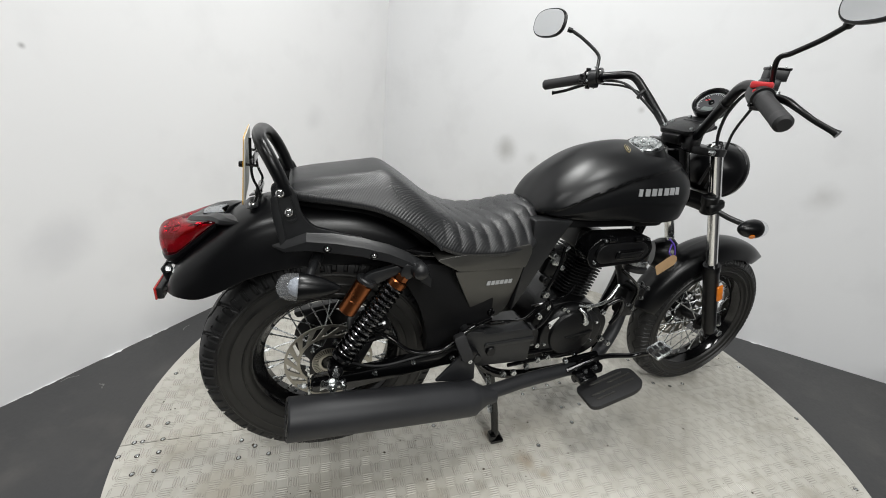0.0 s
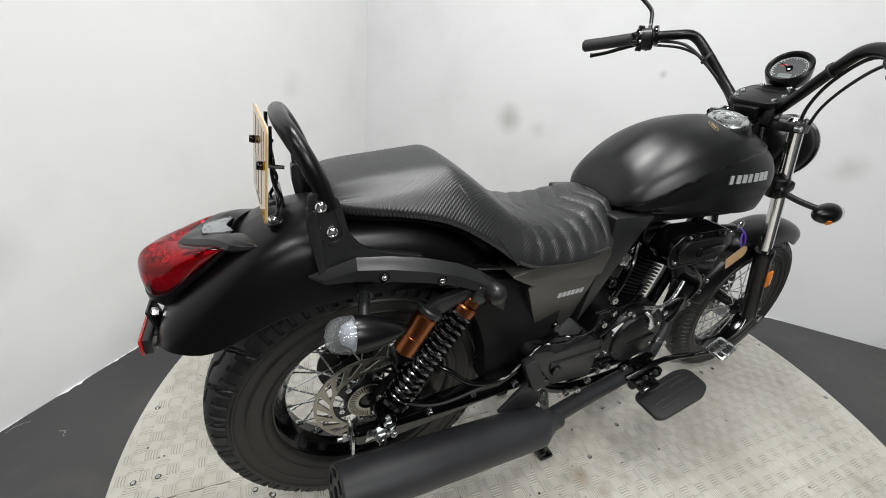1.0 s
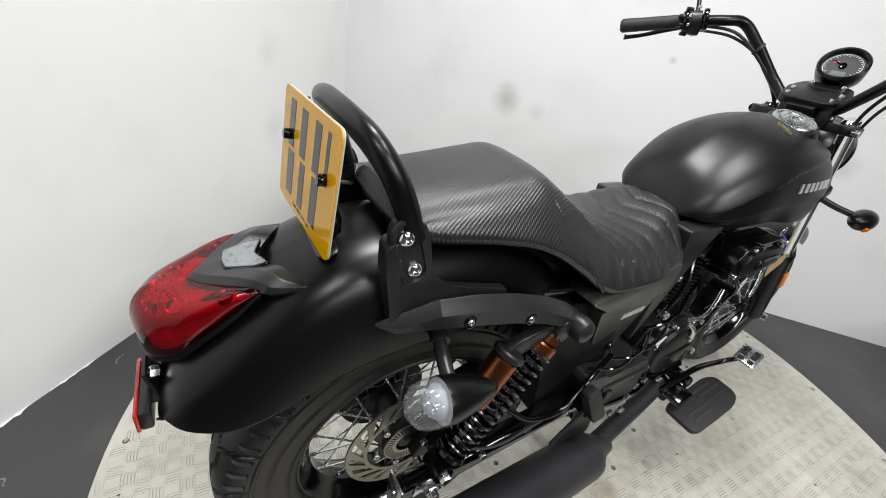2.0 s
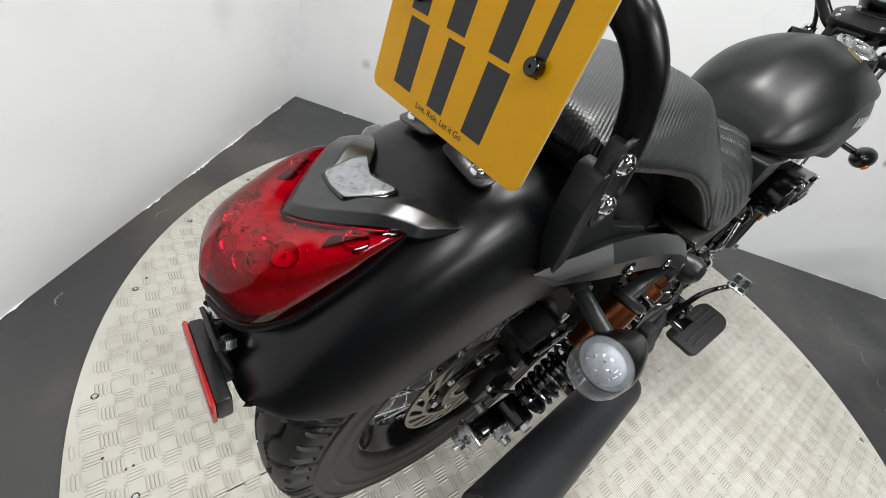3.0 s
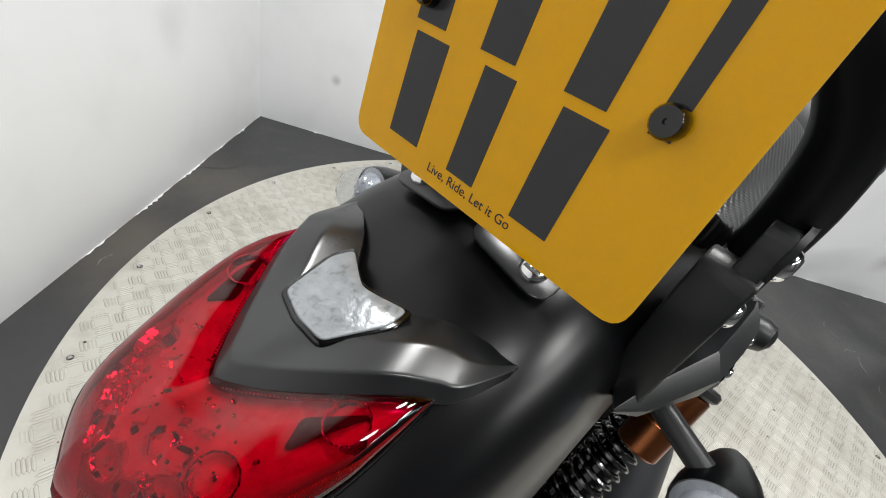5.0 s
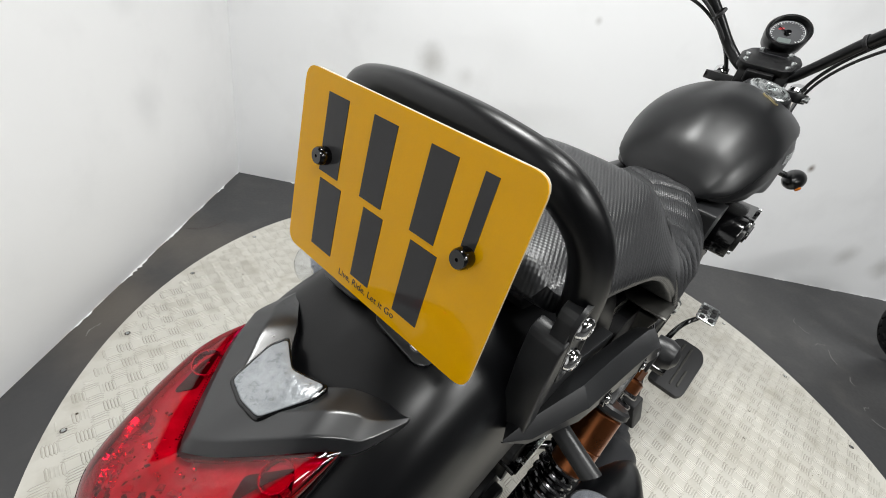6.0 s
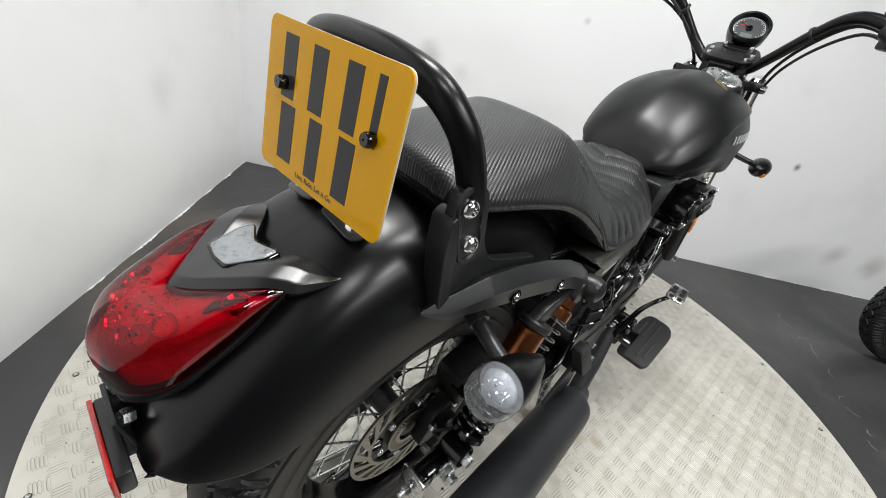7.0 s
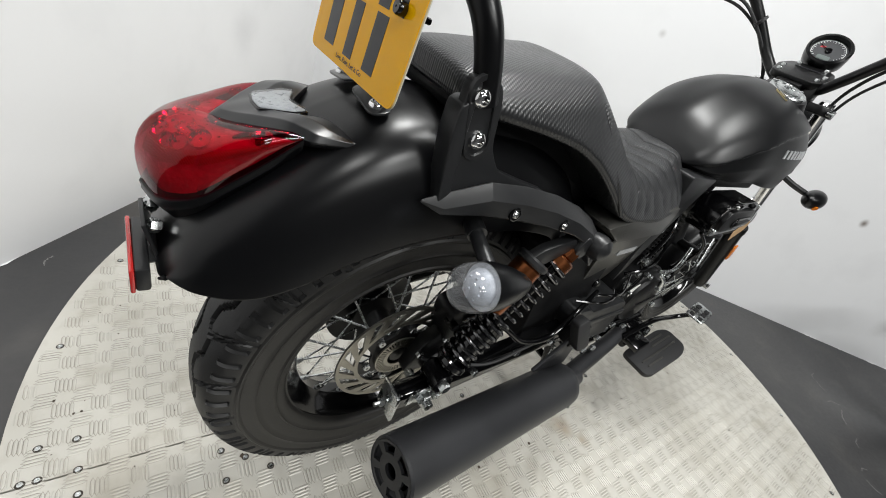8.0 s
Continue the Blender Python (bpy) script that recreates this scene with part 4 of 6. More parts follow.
for k in range(56):
    x, y = -0.316 - 0.030 * rng.random(), 0.030 * (2 * rng.random() - 1)
    a, b, h = rng.uniform(0.0018, 0.0045), rng.uniform(0.0009, 0.0020), rng.uniform(0.001, 0.005)
    m = under_lens(x, y, 0.0105) @ pose(0, 0, 0, rng.uniform(-25, 25), rng.uniform(-25, 25), rng.uniform(-40, 40) + (90 if k % 3 == 0 else 0))
    wedge = prism([(-a, -b), (a, -b * 0.6), (a * 0.8, b), (-a * 0.7, b * 0.8)], -0.004, h, "z", 0.0003, 1, m)
    part("reflector_facet", wedge, (REFLC, DARKB, REFLC, REDBK, REFLC)[k % 5], tail)
# loose silvered beads added under the lens skin to stand in for white sparkles
for k in range(90):
    x, y = -0.300 - 0.052 * rng.random(), 0.046 * (2 * rng.random() - 1)
    if abs(y) < 0.052 * (1 - (x + 0.300) / -0.075):
        shared("sparkle_bead", BEAD, tail, under_lens(x, y, 0.0030 + 0.003 * rng.random()) @ Matrix.Scale(rng.uniform(0.8, 1.9), 4))
for s in (-1, 1):
    # bright bead along the trim, dark inner panel and ribbed band of each arm
    pts = [(x - 0.004, s * y) for x, y, z in LENS_IN[1:]]
    line = [under_lens(x, y, 0.0016).translation for x, y in catmull(pts, 14)[:-8]]
    for p in line:
        shared("sparkle_bead", BEAD, tail, Matrix.Translation(p))
    dark = rounded([(-0.262, 0.053), (-0.275, 0.0575), (-0.297, 0.045), (-0.284, 0.036)], 0.003, 4)
    rows = [[under_lens(x, s * y, d).translation for x, y in dark] for d in (0.0062, 0.0074)]
    part("arm_panel", skin([[tuple(p) for p in r] for r in rows]), DARKB, tail, "dark inner panel of the lamp arm")
    ribs = []
    for c in lens_grid(0.0016, 26, 15)[4:-4:1]:
        if c[9][1] * s < 0.010:
            continue
        p, q = Vector(c[8]), Vector(c[10])
        ribs.append(rod(p, q, 0.00032, 4))
    part("ribbed_band", merged(*ribs), REDRF, tail, "fine ribs along the edge of the lens")

# moulded base: a lip round the lens that steps down to the mudguard
def base_ring(grow, drop):
    eo = catmull(LENS_OUT, 8)
    out = []
    for k, (x, y, z) in enumerate(eo):
        n = np.array([-0.035 - 0.9 * (1 - y / 0.065), 1.0 * y / 0.065])
        fade = min(1.0, k / 8)
        n = n / np.linalg.norm(n) * grow * fade
        out.append((x + n[0], y + n[1], z - drop * (0.3 + 0.7 * fade)))
    return [(x, -y, z) for x, y, z in out[:-1]] + out[::-1]


part("lamp_base", skin([base_ring(-0.006, -0.003), base_ring(0.0002, 0.0008), base_ring(0.0014, 0.0010), base_ring(0.0018, 0.0024), base_ring(0.0004, 0.0070), base_ring(0.0006, 0.0100), base_ring(-0.0030, 0.0150), base_ring(-0.018, 0.0340)], False, False), SATIN, tail, "black moulded base round the lens", 45)

# black arrow-shaped trim with a clear plate lamp set into it
def trim_rows():
    tip = [(-0.1930, 0.0762, 0.7575), (-0.1922, 0.0756, 0.7610), (-0.1908, 0.0746, 0.7618), (-0.1885, 0.0732, 0.7605)]
    end = [(-0.2265, 0.0715, 0.7570), (-0.2240, 0.0695, 0.7635), (-0.2130, 0.0640, 0.7668), (-0.1985, 0.0570, 0.7655)]
    arm = [(-0.2400, 0.0640, 0.7565), (-0.2360, 0.0605, 0.7655), (-0.2220, 0.0535, 0.7695), (-0.2050, 0.0460, 0.7675)]
    elbow = [(-0.2570, 0.0500, 0.7570), (-0.2515, 0.0475, 0.7660), (-0.2345, 0.0420, 0.7702), (-0.2120, 0.0350, 0.7670)]
    mid = [(-0.2790, 0.0305, 0.7505), (-0.2720, 0.0290, 0.7600), (-0.2490, 0.0285, 0.7662), (-0.2225, 0.0225, 0.7630)]
    near = [(-0.2980, 0.0125, 0.7445), (-0.2885, 0.0125, 0.7540), (-0.2640, 0.0150, 0.7620), (-0.2300, 0.0115, 0.7590)]
    nose = [(-0.3065, 0.0, 0.7425), (-0.2975, 0.0, 0.7515), (-0.2700, 0.0, 0.7610), (-0.2320, 0.0, 0.7580)]
    rows = [[(x, -y, z) for x, y, z in r] for r in (tip, end, arm, elbow, mid, near)] + [nose] + [list(r) for r in (near, mid, elbow, arm, end, tip)]
    return rows


rows = []
for r in trim_rows():
    c = []
    for p, q in zip(r, r[1:]):
        c += [tuple((1 - f) * np.array(p) + f * np.array(q)) for f in (0.035, 0.11, 0.89, 0.965)]
    c = [r[0]] + c + [r[-1]]
    fall = np.interp(abs(c[0][1]), (0.04, 0.078), (1.0, 0.35))
    base = [(c[0][0] + 0.003, c[0][1] * 0.98, c[0][2] - 0.012 * fall)]
    rows.append(base + c + [(c[-1][0] + 0.004, c[-1][1], c[-1][2] - 0.02 * fall)])
smooth_rows = catmull(np.array(rows).reshape(len(rows), -1), 6).reshape(-1, len(rows[0]), 3)
trim = part("tail_trim", skin(smooth_rows, False, False), SMOOTHP, tail, "satin black arrow-shaped trim", 50)
md = trim.modifiers.new("thickness", "SOLIDIFY")
md.thickness, md.offset = 0.002, -1


def plate_lamp(grow, z0, z1):
    half = [(-0.267, 0.0175), (-0.2370, 0.0275), (-0.2240, 0.0250), (-0.2310, 0.0095)]
    pts = [(-0.2695, 0.0)] + half + [(-0.2345, 0.0)] + [(x, -y) for x, y in half[::-1]]
    c = np.array((-0.248, 0.0))
    pts = [tuple(c + (np.array(p) - c) * grow) for p in pts]
    bm = prism(rounded(pts, 0.003, 3), z0, z1, "z", 0.0012)
    for v in bm.verts:
        v.co.z += -0.0002 + 0.13 * (v.co.x + 0.25)
    return bm


part("plate_lamp_surround", plate_lamp(1.08, 0.754, 0.7652), GLOSS, tail, "dark rim of the plate lamp")
part("plate_lamp_reflector", plate_lamp(0.98, 0.756, 0.7662), LAMPW, tail, "white plate lamp insert")
part("plate_lamp_lens", plate_lamp(1.00, 0.758, 0.7680), PLENS, tail, "clear plate lamp lens")

# rear reflector on a black bracket
refl = part("rear_reflector", box((-0.3755, -0.005, 0.5865), (0.0045, 0.094, 0.030), 0.0018), REDRF, moto, "red rear reflector bar")
part("reflector_backing", box((-0.3670, -0.005, 0.5865), (0.0130, 0.092, 0.0285), 0.003), PLAST, refl)
part("reflector_bracket", merged(box((-0.361, -0.005, 0.593), (0.022, 0.05, 0.004), 0.001), box((-0.357, -0.002, 0.612), (0.004, 0.05, 0.05), 0.001, (0, -14, 0))), PLAST, refl)
for y, z in ((-0.017, 0.629), (0.012, 0.636)):
    bolt(HEX, (-0.3530, y, z), (-0.88, -0.25, 0.35), moto, 1.05)

# ---- motorcycle: number plate ----
PL = pose(-0.1732, -0.0015, 0.8737, 84.5, 0, -87)     # local x to the bike's right, local y up the plate
PW, PH = 0.192, 0.138
plate = part("number_plate", prism(rounded([(-PW / 2, -PH / 2), (PW / 2, -PH / 2), (PW / 2, PH / 2), (-PW / 2, PH / 2)], 0.011, 6), 0.0022, 0.0030, "z", 0, 1, PL), YELLO, moto, "yellow rear number plate with dark bars")
part("plate_back", prism(rounded([(-PW / 2 + 0.0004, -PH / 2), (PW / 2 - 0.0004, -PH / 2), (PW / 2 - 0.0004, PH / 2), (-PW / 2 + 0.0004, PH / 2)], 0.011, 6), -0.0008, 0.0004, "z", 0, 1, PL), CREAM, plate, "pale back of the plate")
part("plate_core", prism(rounded([(-PW / 2, -PH / 2), (PW / 2, -PH / 2), (PW / 2, PH / 2), (-PW / 2, PH / 2)], 0.011, 6), 0.0005, 0.0021, "z", 0, 1, PL), TANCO, plate, "tan edge of the plate")
for u, w, v in ((-0.058, 0.021, 0.031), (-0.013, 0.021, 0.031), (0.034, 0.020, 0.031), (0.066, 0.009, 0.031), (-0.054, 0.024, -0.028), (-0.008, 0.019, -0.028), (0.038, 0.022, -0.028)):
    part("plate_bar", prism([(u - w / 2, v - 0.027), (u + w / 2, v - 0.027), (u + w / 2, v + 0.027), (u - w / 2, v + 0.027)], 0.003, 0.0034, "z", 0, 1, PL), INKBL, plate)


def lettering(text, size, m, material, parent, label):
    cu = bpy.data.curves.new("lettering", "FONT")
    cu.body, cu.size, cu.align_x, cu.align_y, cu.extrude = text, size, "CENTER", "CENTER", 0.0001
    tmp = new("tmp_text", cu)
    me = bpy.data.meshes.new_from_object(tmp.evaluated_get(bpy.context.evaluated_depsgraph_get()))
    bpy.data.objects.remove(tmp)
    me.materials.append(material)
    ob = new("lettering", me)
    ob.parent = parent
    ob.matrix_basis = m
    ob["label"] = label
    return ob


bpy.context.view_layer.update()
lettering("Live, Ride, Let it Go", 0.0074, PL @ pose(0.0, -0.0600, 0.0032), INKBL, plate, "small dark words on the plate")
for u in (-0.0620, 0.0672):
    p = PL @ Vector((u, 0.0165 if u < 0 else 0.0105, 0.003))
    part("plate_screw", merged(lathe([(0, 0), (0.0075, 0), (0.0082, 0.002), (0.0078, 0.009), (0.0066, 0.011), (0.0014, 0.011), (0.0014, 0.009), (0, 0.009)], 20, facing(p, (-1, 0, 0.095)) @ Matrix.Scale(0.80, 4)),
                               rod(p + Vector((0.004, 0, 0)), p + Vector((0.028, 0, -0.003)), 0.003, 8)), GLOSS, plate, "black plastic plate screw")
bracket = part("plate_bracket", merged(tube([(-0.158, -0.05, 0.935), (-0.160, -0.05, 0.86), (-0.150, -0.05, 0.825), (-0.160, -0.047, 0.798)], 0.003, 8), tube([(-0.158, 0.06, 0.935), (-0.160, 0.06, 0.86), (-0.150, 0.055, 0.825), (-0.164, 0.047, 0.798)], 0.003, 8),
                                       box((-0.157, 0.006, 0.885), (0.003, 0.15, 0.02), 0.001), box((-0.152, 0, 0.815), (0.012, 0.10, 0.012), 0.003)), GLOSS, moto, "black wire and strip plate bracket")
for y in (-0.047, 0.047):
    tm = pose(-0.164, y, 0.7905, -math.copysign(9, y), -14, 0)
    part("bracket_tab", prism(rounded([(-0.013, -0.040), (0.013, -0.040), (0.013, 0.016), (-0.013, 0.016)] if y > 0 else [(-0.013, -0.016), (0.013, -0.016), (0.013, 0.040), (-0.013, 0.040)], 0.0125, 6), -0.0005, 0.0022, "z", 0.001, 2, tm), SMOOTHP, bracket, "rounded black bracket tab")
    bolt(ALLEN, tm @ Vector((0.0, 0, 0.002)), tm.to_3x3() @ Vector((0, 0, 1)), moto, 0.95)

# ---- motorcycle: grab rail, its brackets and the mudguard stays ----
part("grab_rail", tube([(-0.090, -0.116, 0.835), (-0.103, -0.115, 0.872), (-0.118, -0.108, 0.905), (-0.133, -0.086, 0.930), (-0.141, -0.045, 0.940), (-0.143, 0.0, 0.942), (-0.141, 0.045, 0.940), (-0.133, 0.086, 0.930), (-0.118, 0.108, 0.905), (-0.103, 0.115, 0.872), (-0.090, 0.116, 0.835)], 0.0136, 18, 7), SATIN, moto, "satin black tubular grab rail")
for s in (-1, 1):
    poly = rounded([(-0.120, 0.860), (-0.083, 0.858), (-0.074, 0.842), (-0.062, 0.792), (-0.040, 0.766), (0.012, 0.752), (0.064, 0.740), (0.064, 0.724), (-0.098, 0.712), (-0.108, 0.735), (-0.118, 0.80)], 0.012, 5)
    br = part("rail_bracket", prism(poly, s * 0.112, s * 0.124, "y", 0.0045, 3), PLAST, moto, "textured black grab rail bracket")
    part("bracket_rib", prism(rounded([(-0.1225, 0.832), (-0.108, 0.838), (-0.096, 0.735), (-0.098, 0.706), (-0.108, 0.72), (-0.122, 0.80)], 0.006, 3), s * 0.100, s * 0.1262, "y", 0.004, 3), PLAST, br)
    slot = [Vector((-0.1035, 0.848)), Vector((-0.0865, 0.793))]
    run = (slot[1] - slot[0]).normalized()
    side = Vector((-run.y, run.x))
    ring = [(slot[1] + run * 0.0165 * math.cos(a) + side * 0.0165 * math.sin(a)) for a in np.linspace(-math.pi / 2, math.pi / 2, 9)] + [(slot[0] - run * 0.0165 * math.cos(a) - side * 0.0165 * math.sin(a)) for a in np.linspace(-math.pi / 2, math.pi / 2, 9)]
    mid_p = (slot[0] + slot[1]) / 2
    shrunk = [[tuple(mid_p + (p - mid_p) * k) for p in ring] for k in (1.0, 0.97, 0.86, 0.82)]
    part("bracket_boss", skin([[(p[0], s * y, p[1]) for p in r] for r, y in zip(shrunk, (0.1235, 0.1265, 0.1265, 0.1240))], True, False), PLAST, br)
    bolt(ALLEN, (-0.103, s * 0.1245, 0.841), (0, s, 0), br, 1.15)
    bolt(ALLEN, (-0.088, s * 0.1245, 0.800), (0, s, 0), br, 1.15)
    # stay: at each station the inner top edge, the ridge and the lower edge
    st = [(-0.125, 0.1185, 0.7250, 0.1195, 0.7232, 0.1190, 0.7215), (-0.102, 0.1235, 0.7360, 0.1327, 0.7215, 0.1310, 0.7120), (-0.056, 0.1390, 0.7600, 0.1515, 0.7440, 0.1500, 0.7215), (0.0, 0.1420, 0.7575, 0.1560, 0.7400, 0.1560, 0.7160), (0.06, 0.1450, 0.7480, 0.1600, 0.7300, 0.1610, 0.7070),
          (0.12, 0.1470, 0.7310, 0.1630, 0.7130, 0.1660, 0.6930), (0.165, 0.1490, 0.7110, 0.1660, 0.6930, 0.1700, 0.6750), (0.200, 0.1490, 0.6880, 0.1670, 0.6720, 0.1700, 0.6380), (0.224, 0.1480, 0.6520, 0.1620, 0.6430, 0.1640, 0.6200)]
    rings = []
    for k in range(len(st)):
        x, ya, za, yb, zb, yc, zc = st[k]
        ring = [(ya - 0.016 * min(1, k), za - 0.012 * min(1, k)), (ya, za), (ya + 0.12 * (yb - ya), za + 0.05 * (zb - za)), (ya + 0.88 * (yb - ya), za + 0.86 * (zb - za)), (yb, zb), (yb + 0.08 * (yc - yb), zb + 0.10 * (zc - zb)), (yb + 0.9 * (yc - yb), zb + 0.9 * (zc - zb)), (yc - 0.002, zc), (yc - 0.020 * min(1, k), zc + 0.002)]
        rings.append([(x, s * y, z) for y, z in ring])
    stay = part("mudguard_stay", skin(rings), PLAST, moto, "textured black cast mudguard stay", 28)
    part("stay_boss", lathe([(0, -0.012), (0.020, -0.012), (0.021, 0.004), (0.017, 0.014), (0.008, 0.019), (0, 0.020)], 28, facing((0.190, s * 0.172, 0.672), (0, s, 0.1))), PLAST, stay)
    for p in ((-0.0145, s * 0.1555, 0.7275), (0.085, s * 0.1620, 0.7105)):
        part("bolt_hole", lathe([(0.0088, -0.002), (0.0088, 0.0012), (0.0074, 0.0016), (0.0070, -0.002)], 20, facing(p, (0, s, 0.12))), GLOSS, stay)
        bolt(ALLEN, p, (0, s, 0.12), stay, 0.62)

# ---- motorcycle: rear signals ----
for s in (-1, 1):
    c = Vector((-0.075, s * 0.205, 0.668))
    d = Vector((1, 0, -0.12)).normalized()
    stem = part("turn_signal", merged(tube([(-0.035, s * 0.118, 0.690), (-0.045, s * 0.150, 0.684), (-0.055, s * 0.190, 0.676)], 0.0095, 14), tube([(-0.033, s * 0.110, 0.692), (-0.040, s * 0.138, 0.686)], 0.013, 14)), PLAST, moto, "bullet turn signal on a short black stem")
    m = facing(c, d)
    part("signal_shell", lathe([(0.0284, -0.001), (0.0289, 0.003), (0.0278, 0.018), (0.022, 0.045), (0.014, 0.068), (0.006, 0.083), (0, 0.087)], 36, m), SATIN, stem, "pointed black shell")
    part("signal_lens", lathe([(0.0283, 0.0), (0.0280, -0.010), (0.0270, -0.021), (0.0230, -0.032), (0.0145, -0.0395), (0, -0.043)], 36, m), RIBBED, stem, "clear dome lens")
    part("signal_insert", lathe([(0, -0.020), (0.009, -0.0185), (0.0150, -0.014), (0.0190, -0.008), (0.0215, -0.001), (0.0268, 0.0), (0.0268, 0.002), (0, 0.002)], 32, m), LEDPL, stem, "white lamp insert")
    for k in range(9):
        a = k * 2 * math.pi / 8
        r = 0.0 if k == 8 else 0.0125
        part("signal_emitter", lathe([(0, 0.0014), (0.0014, 0.001), (0.0018, -0.001), (0, -0.001)], 10, m @ pose(r * math.cos(a), r * math.sin(a), -0.0205 if k == 8 else -0.0160, 180)), LEDPL, stem)

# ---- motorcycle: seat ----
SEAT = [  # x, top, half width on top, lower edge, half width below
    (-0.088, 0.840, 0.078, 0.826, 0.090), (-0.078, 0.850, 0.086, 0.820, 0.103), (-0.04, 0.859, 0.089, 0.817, 0.113), (0.02, 0.868, 0.090, 0.812, 0.120), (0.08, 0.877, 0.091, 0.803, 0.126), (0.118, 0.881, 0.090, 0.791, 0.130),
    (0.15, 0.866, 0.094, 0.776, 0.135), (0.20, 0.832, 0.104, 0.746, 0.141), (0.25, 0.796, 0.114, 0.712, 0.147), (0.30, 0.772, 0.120, 0.694, 0.149), (0.36, 0.762, 0.116, 0.688, 0.146), (0.42, 0.768, 0.104, 0.688, 0.144),
    (0.48, 0.786, 0.084, 0.692, 0.134), (0.515, 0.793, 0.074, 0.698, 0.124), (0.54, 0.788, 0.064, 0.708, 0.100), (0.553, 0.768, 0.056, 0.722, 0.084)]


def seat_mesh():
    st = catmull(SEAT, 12)
    rings = []
    for x, zt, wt, zb, wb in st:
        dz = zt - zb
        half = [(0, zt + 0.004), (0.45 * wt, zt + 0.003), (0.80 * wt, zt - 0.002), (wt, zt - 0.014), (wt + 0.50 * (wb - wt), zt - 0.42 * dz), (wb - 0.002, zb + 0.016), (wb - 0.001, zb + 0.004), (wb - 0.012, zb - 0.003), (0.4 * wb, zb - 0.004)]
        pts = half + [(-y, z) for y, z in half[1:]][::-1]
        c = catmull(pts, 6, True)
        ring = []
        mid = np.array([0, (zt + zb) / 2])
        for y, z in c:
            p = np.array([y, z])
            amount = np.clip((x - 0.20 - 0.35 * abs(y)) / 0.03, 0, 1) * np.clip((z - zb - 0.012) / 0.02, 0, 1)
            ph = ((x - 0.42 * abs(y)) / 0.040) % 1
            g = 0.0078 * (abs(math.sin(math.pi * ph)) ** 0.30 - 0.82) * amount
            n = (p - mid) / (np.linalg.norm(p - mid) + 1e-9)
            q = p + n * g
            ring.append((x, q[0], q[1]))
        rings.append(ring)
    return skin(rings)


seat = part("seat", seat_mesh(), SEATV, moto, "black carbon-weave vinyl two-piece seat with pleats", 50)
for s in (-1, 1):
    part("seat_seam", tube([(0.124, s * 0.090, 0.860), (0.136, s * 0.106, 0.842), (0.168, s * 0.122, 0.800), (0.21, s * 0.139, 0.755), (0.248, s * 0.149, 0.712)], 0.0034, 8), SEATV, seat, "raised seat seam")
part("seat_base", prism(rounded([(-0.08, 0.822), (0.10, 0.800), (0.20, 0.762), (0.27, 0.702), (0.40, 0.690), (0.54, 0.708), (0.54, 0.690), (0.40, 0.668), (0.26, 0.670), (0.17, 0.735), (0.0, 0.785), (-0.08, 0.80)], 0.01, 3), -0.072, 0.072, "y", 0.006), FINB, seat)

# ---- motorcycle: tank ----
TANK = [  # x, top, half width, height of the widest line, bottom, bottom half width
    (0.534, 0.798, 0.066, 0.780, 0.766, 0.050), (0.548, 0.826, 0.090, 0.788, 0.762, 0.066), (0.580, 0.872, 0.119, 0.786, 0.766, 0.103), (0.640, 0.920, 0.140, 0.804, 0.768, 0.129), (0.700, 0.951, 0.152, 0.820, 0.770, 0.143), (0.770, 0.969, 0.158, 0.832, 0.774, 0.149),
    (0.840, 0.974, 0.163, 0.836, 0.770, 0.159), (0.910, 0.967, 0.162, 0.838, 0.770, 0.159), (0.965, 0.950, 0.154, 0.838, 0.776, 0.149), (1.000, 0.926, 0.131, 0.836, 0.790, 0.124), (1.016, 0.895, 0.093, 0.834, 0.812, 0.083)]


def tank_dent(x, z):
    """How far the side draws in below the crease."""
    d = np.interp(x, (0.53, 0.58, 0.66, 0.76, 0.86, 0.95, 1.0), (0.778, 0.802, 0.848, 0.890, 0.914, 0.926, 0.922)) - z
    return 0.0100 * min(max(d / 0.006, 0), 1)


def tank_mesh():
    rings = []
    for x, zt, w, zw, zb, wb in catmull(TANK, 8):
        up = zt - zw
        half = [(0, zt), (0.28 * w, zt - 0.06 * up), (0.55 * w, zt - 0.175 * up), (0.82 * w, zt - 0.40 * up), (0.965 * w, zt - 0.71 * up), (w, zw), (w * 0.985, zw - 0.35 * (zw - zb)), (wb, zb + 0.010), (wb - 0.010, zb + 0.001), (0.5 * wb, zb)]
        pts = half + [(-y, z) for y, z in half[1:]][::-1]
        ring = []
        for y, z in catmull(pts, 9, True):
            dent = tank_dent(x, z) if z > zb + 0.004 else 0.0100
            ring.append((x, y - math.copysign(min(dent, abs(y)), y), z))
        rings.append(ring)
    return skin(rings)


part("tank_tray", prism(rounded([(0.57, -0.075), (0.62, -0.10), (0.95, -0.10), (1.02, -0.05), (1.02, 0.05), (0.95, 0.10), (0.62, 0.10), (0.57, 0.075)], 0.02, 4), 0.742, 0.782, "z", 0.004), FINB, moto, "dull black underside below the tank")
tank = part("fuel_tank", tank_mesh(), TANKP, moto, "satin black teardrop fuel tank", 60)
def tank_top(x, y):
    st = catmull(TANK, 8)
    zt, w, zw = (np.interp(x, st[:, 0], st[:, k]) for k in (1, 2, 3))
    return zt - np.interp(abs(y) / w, (0, 0.28, 0.55, 0.82, 0.965, 1.0), (0, 0.06, 0.175, 0.40, 0.71, 1.0)) * (zt - zw)


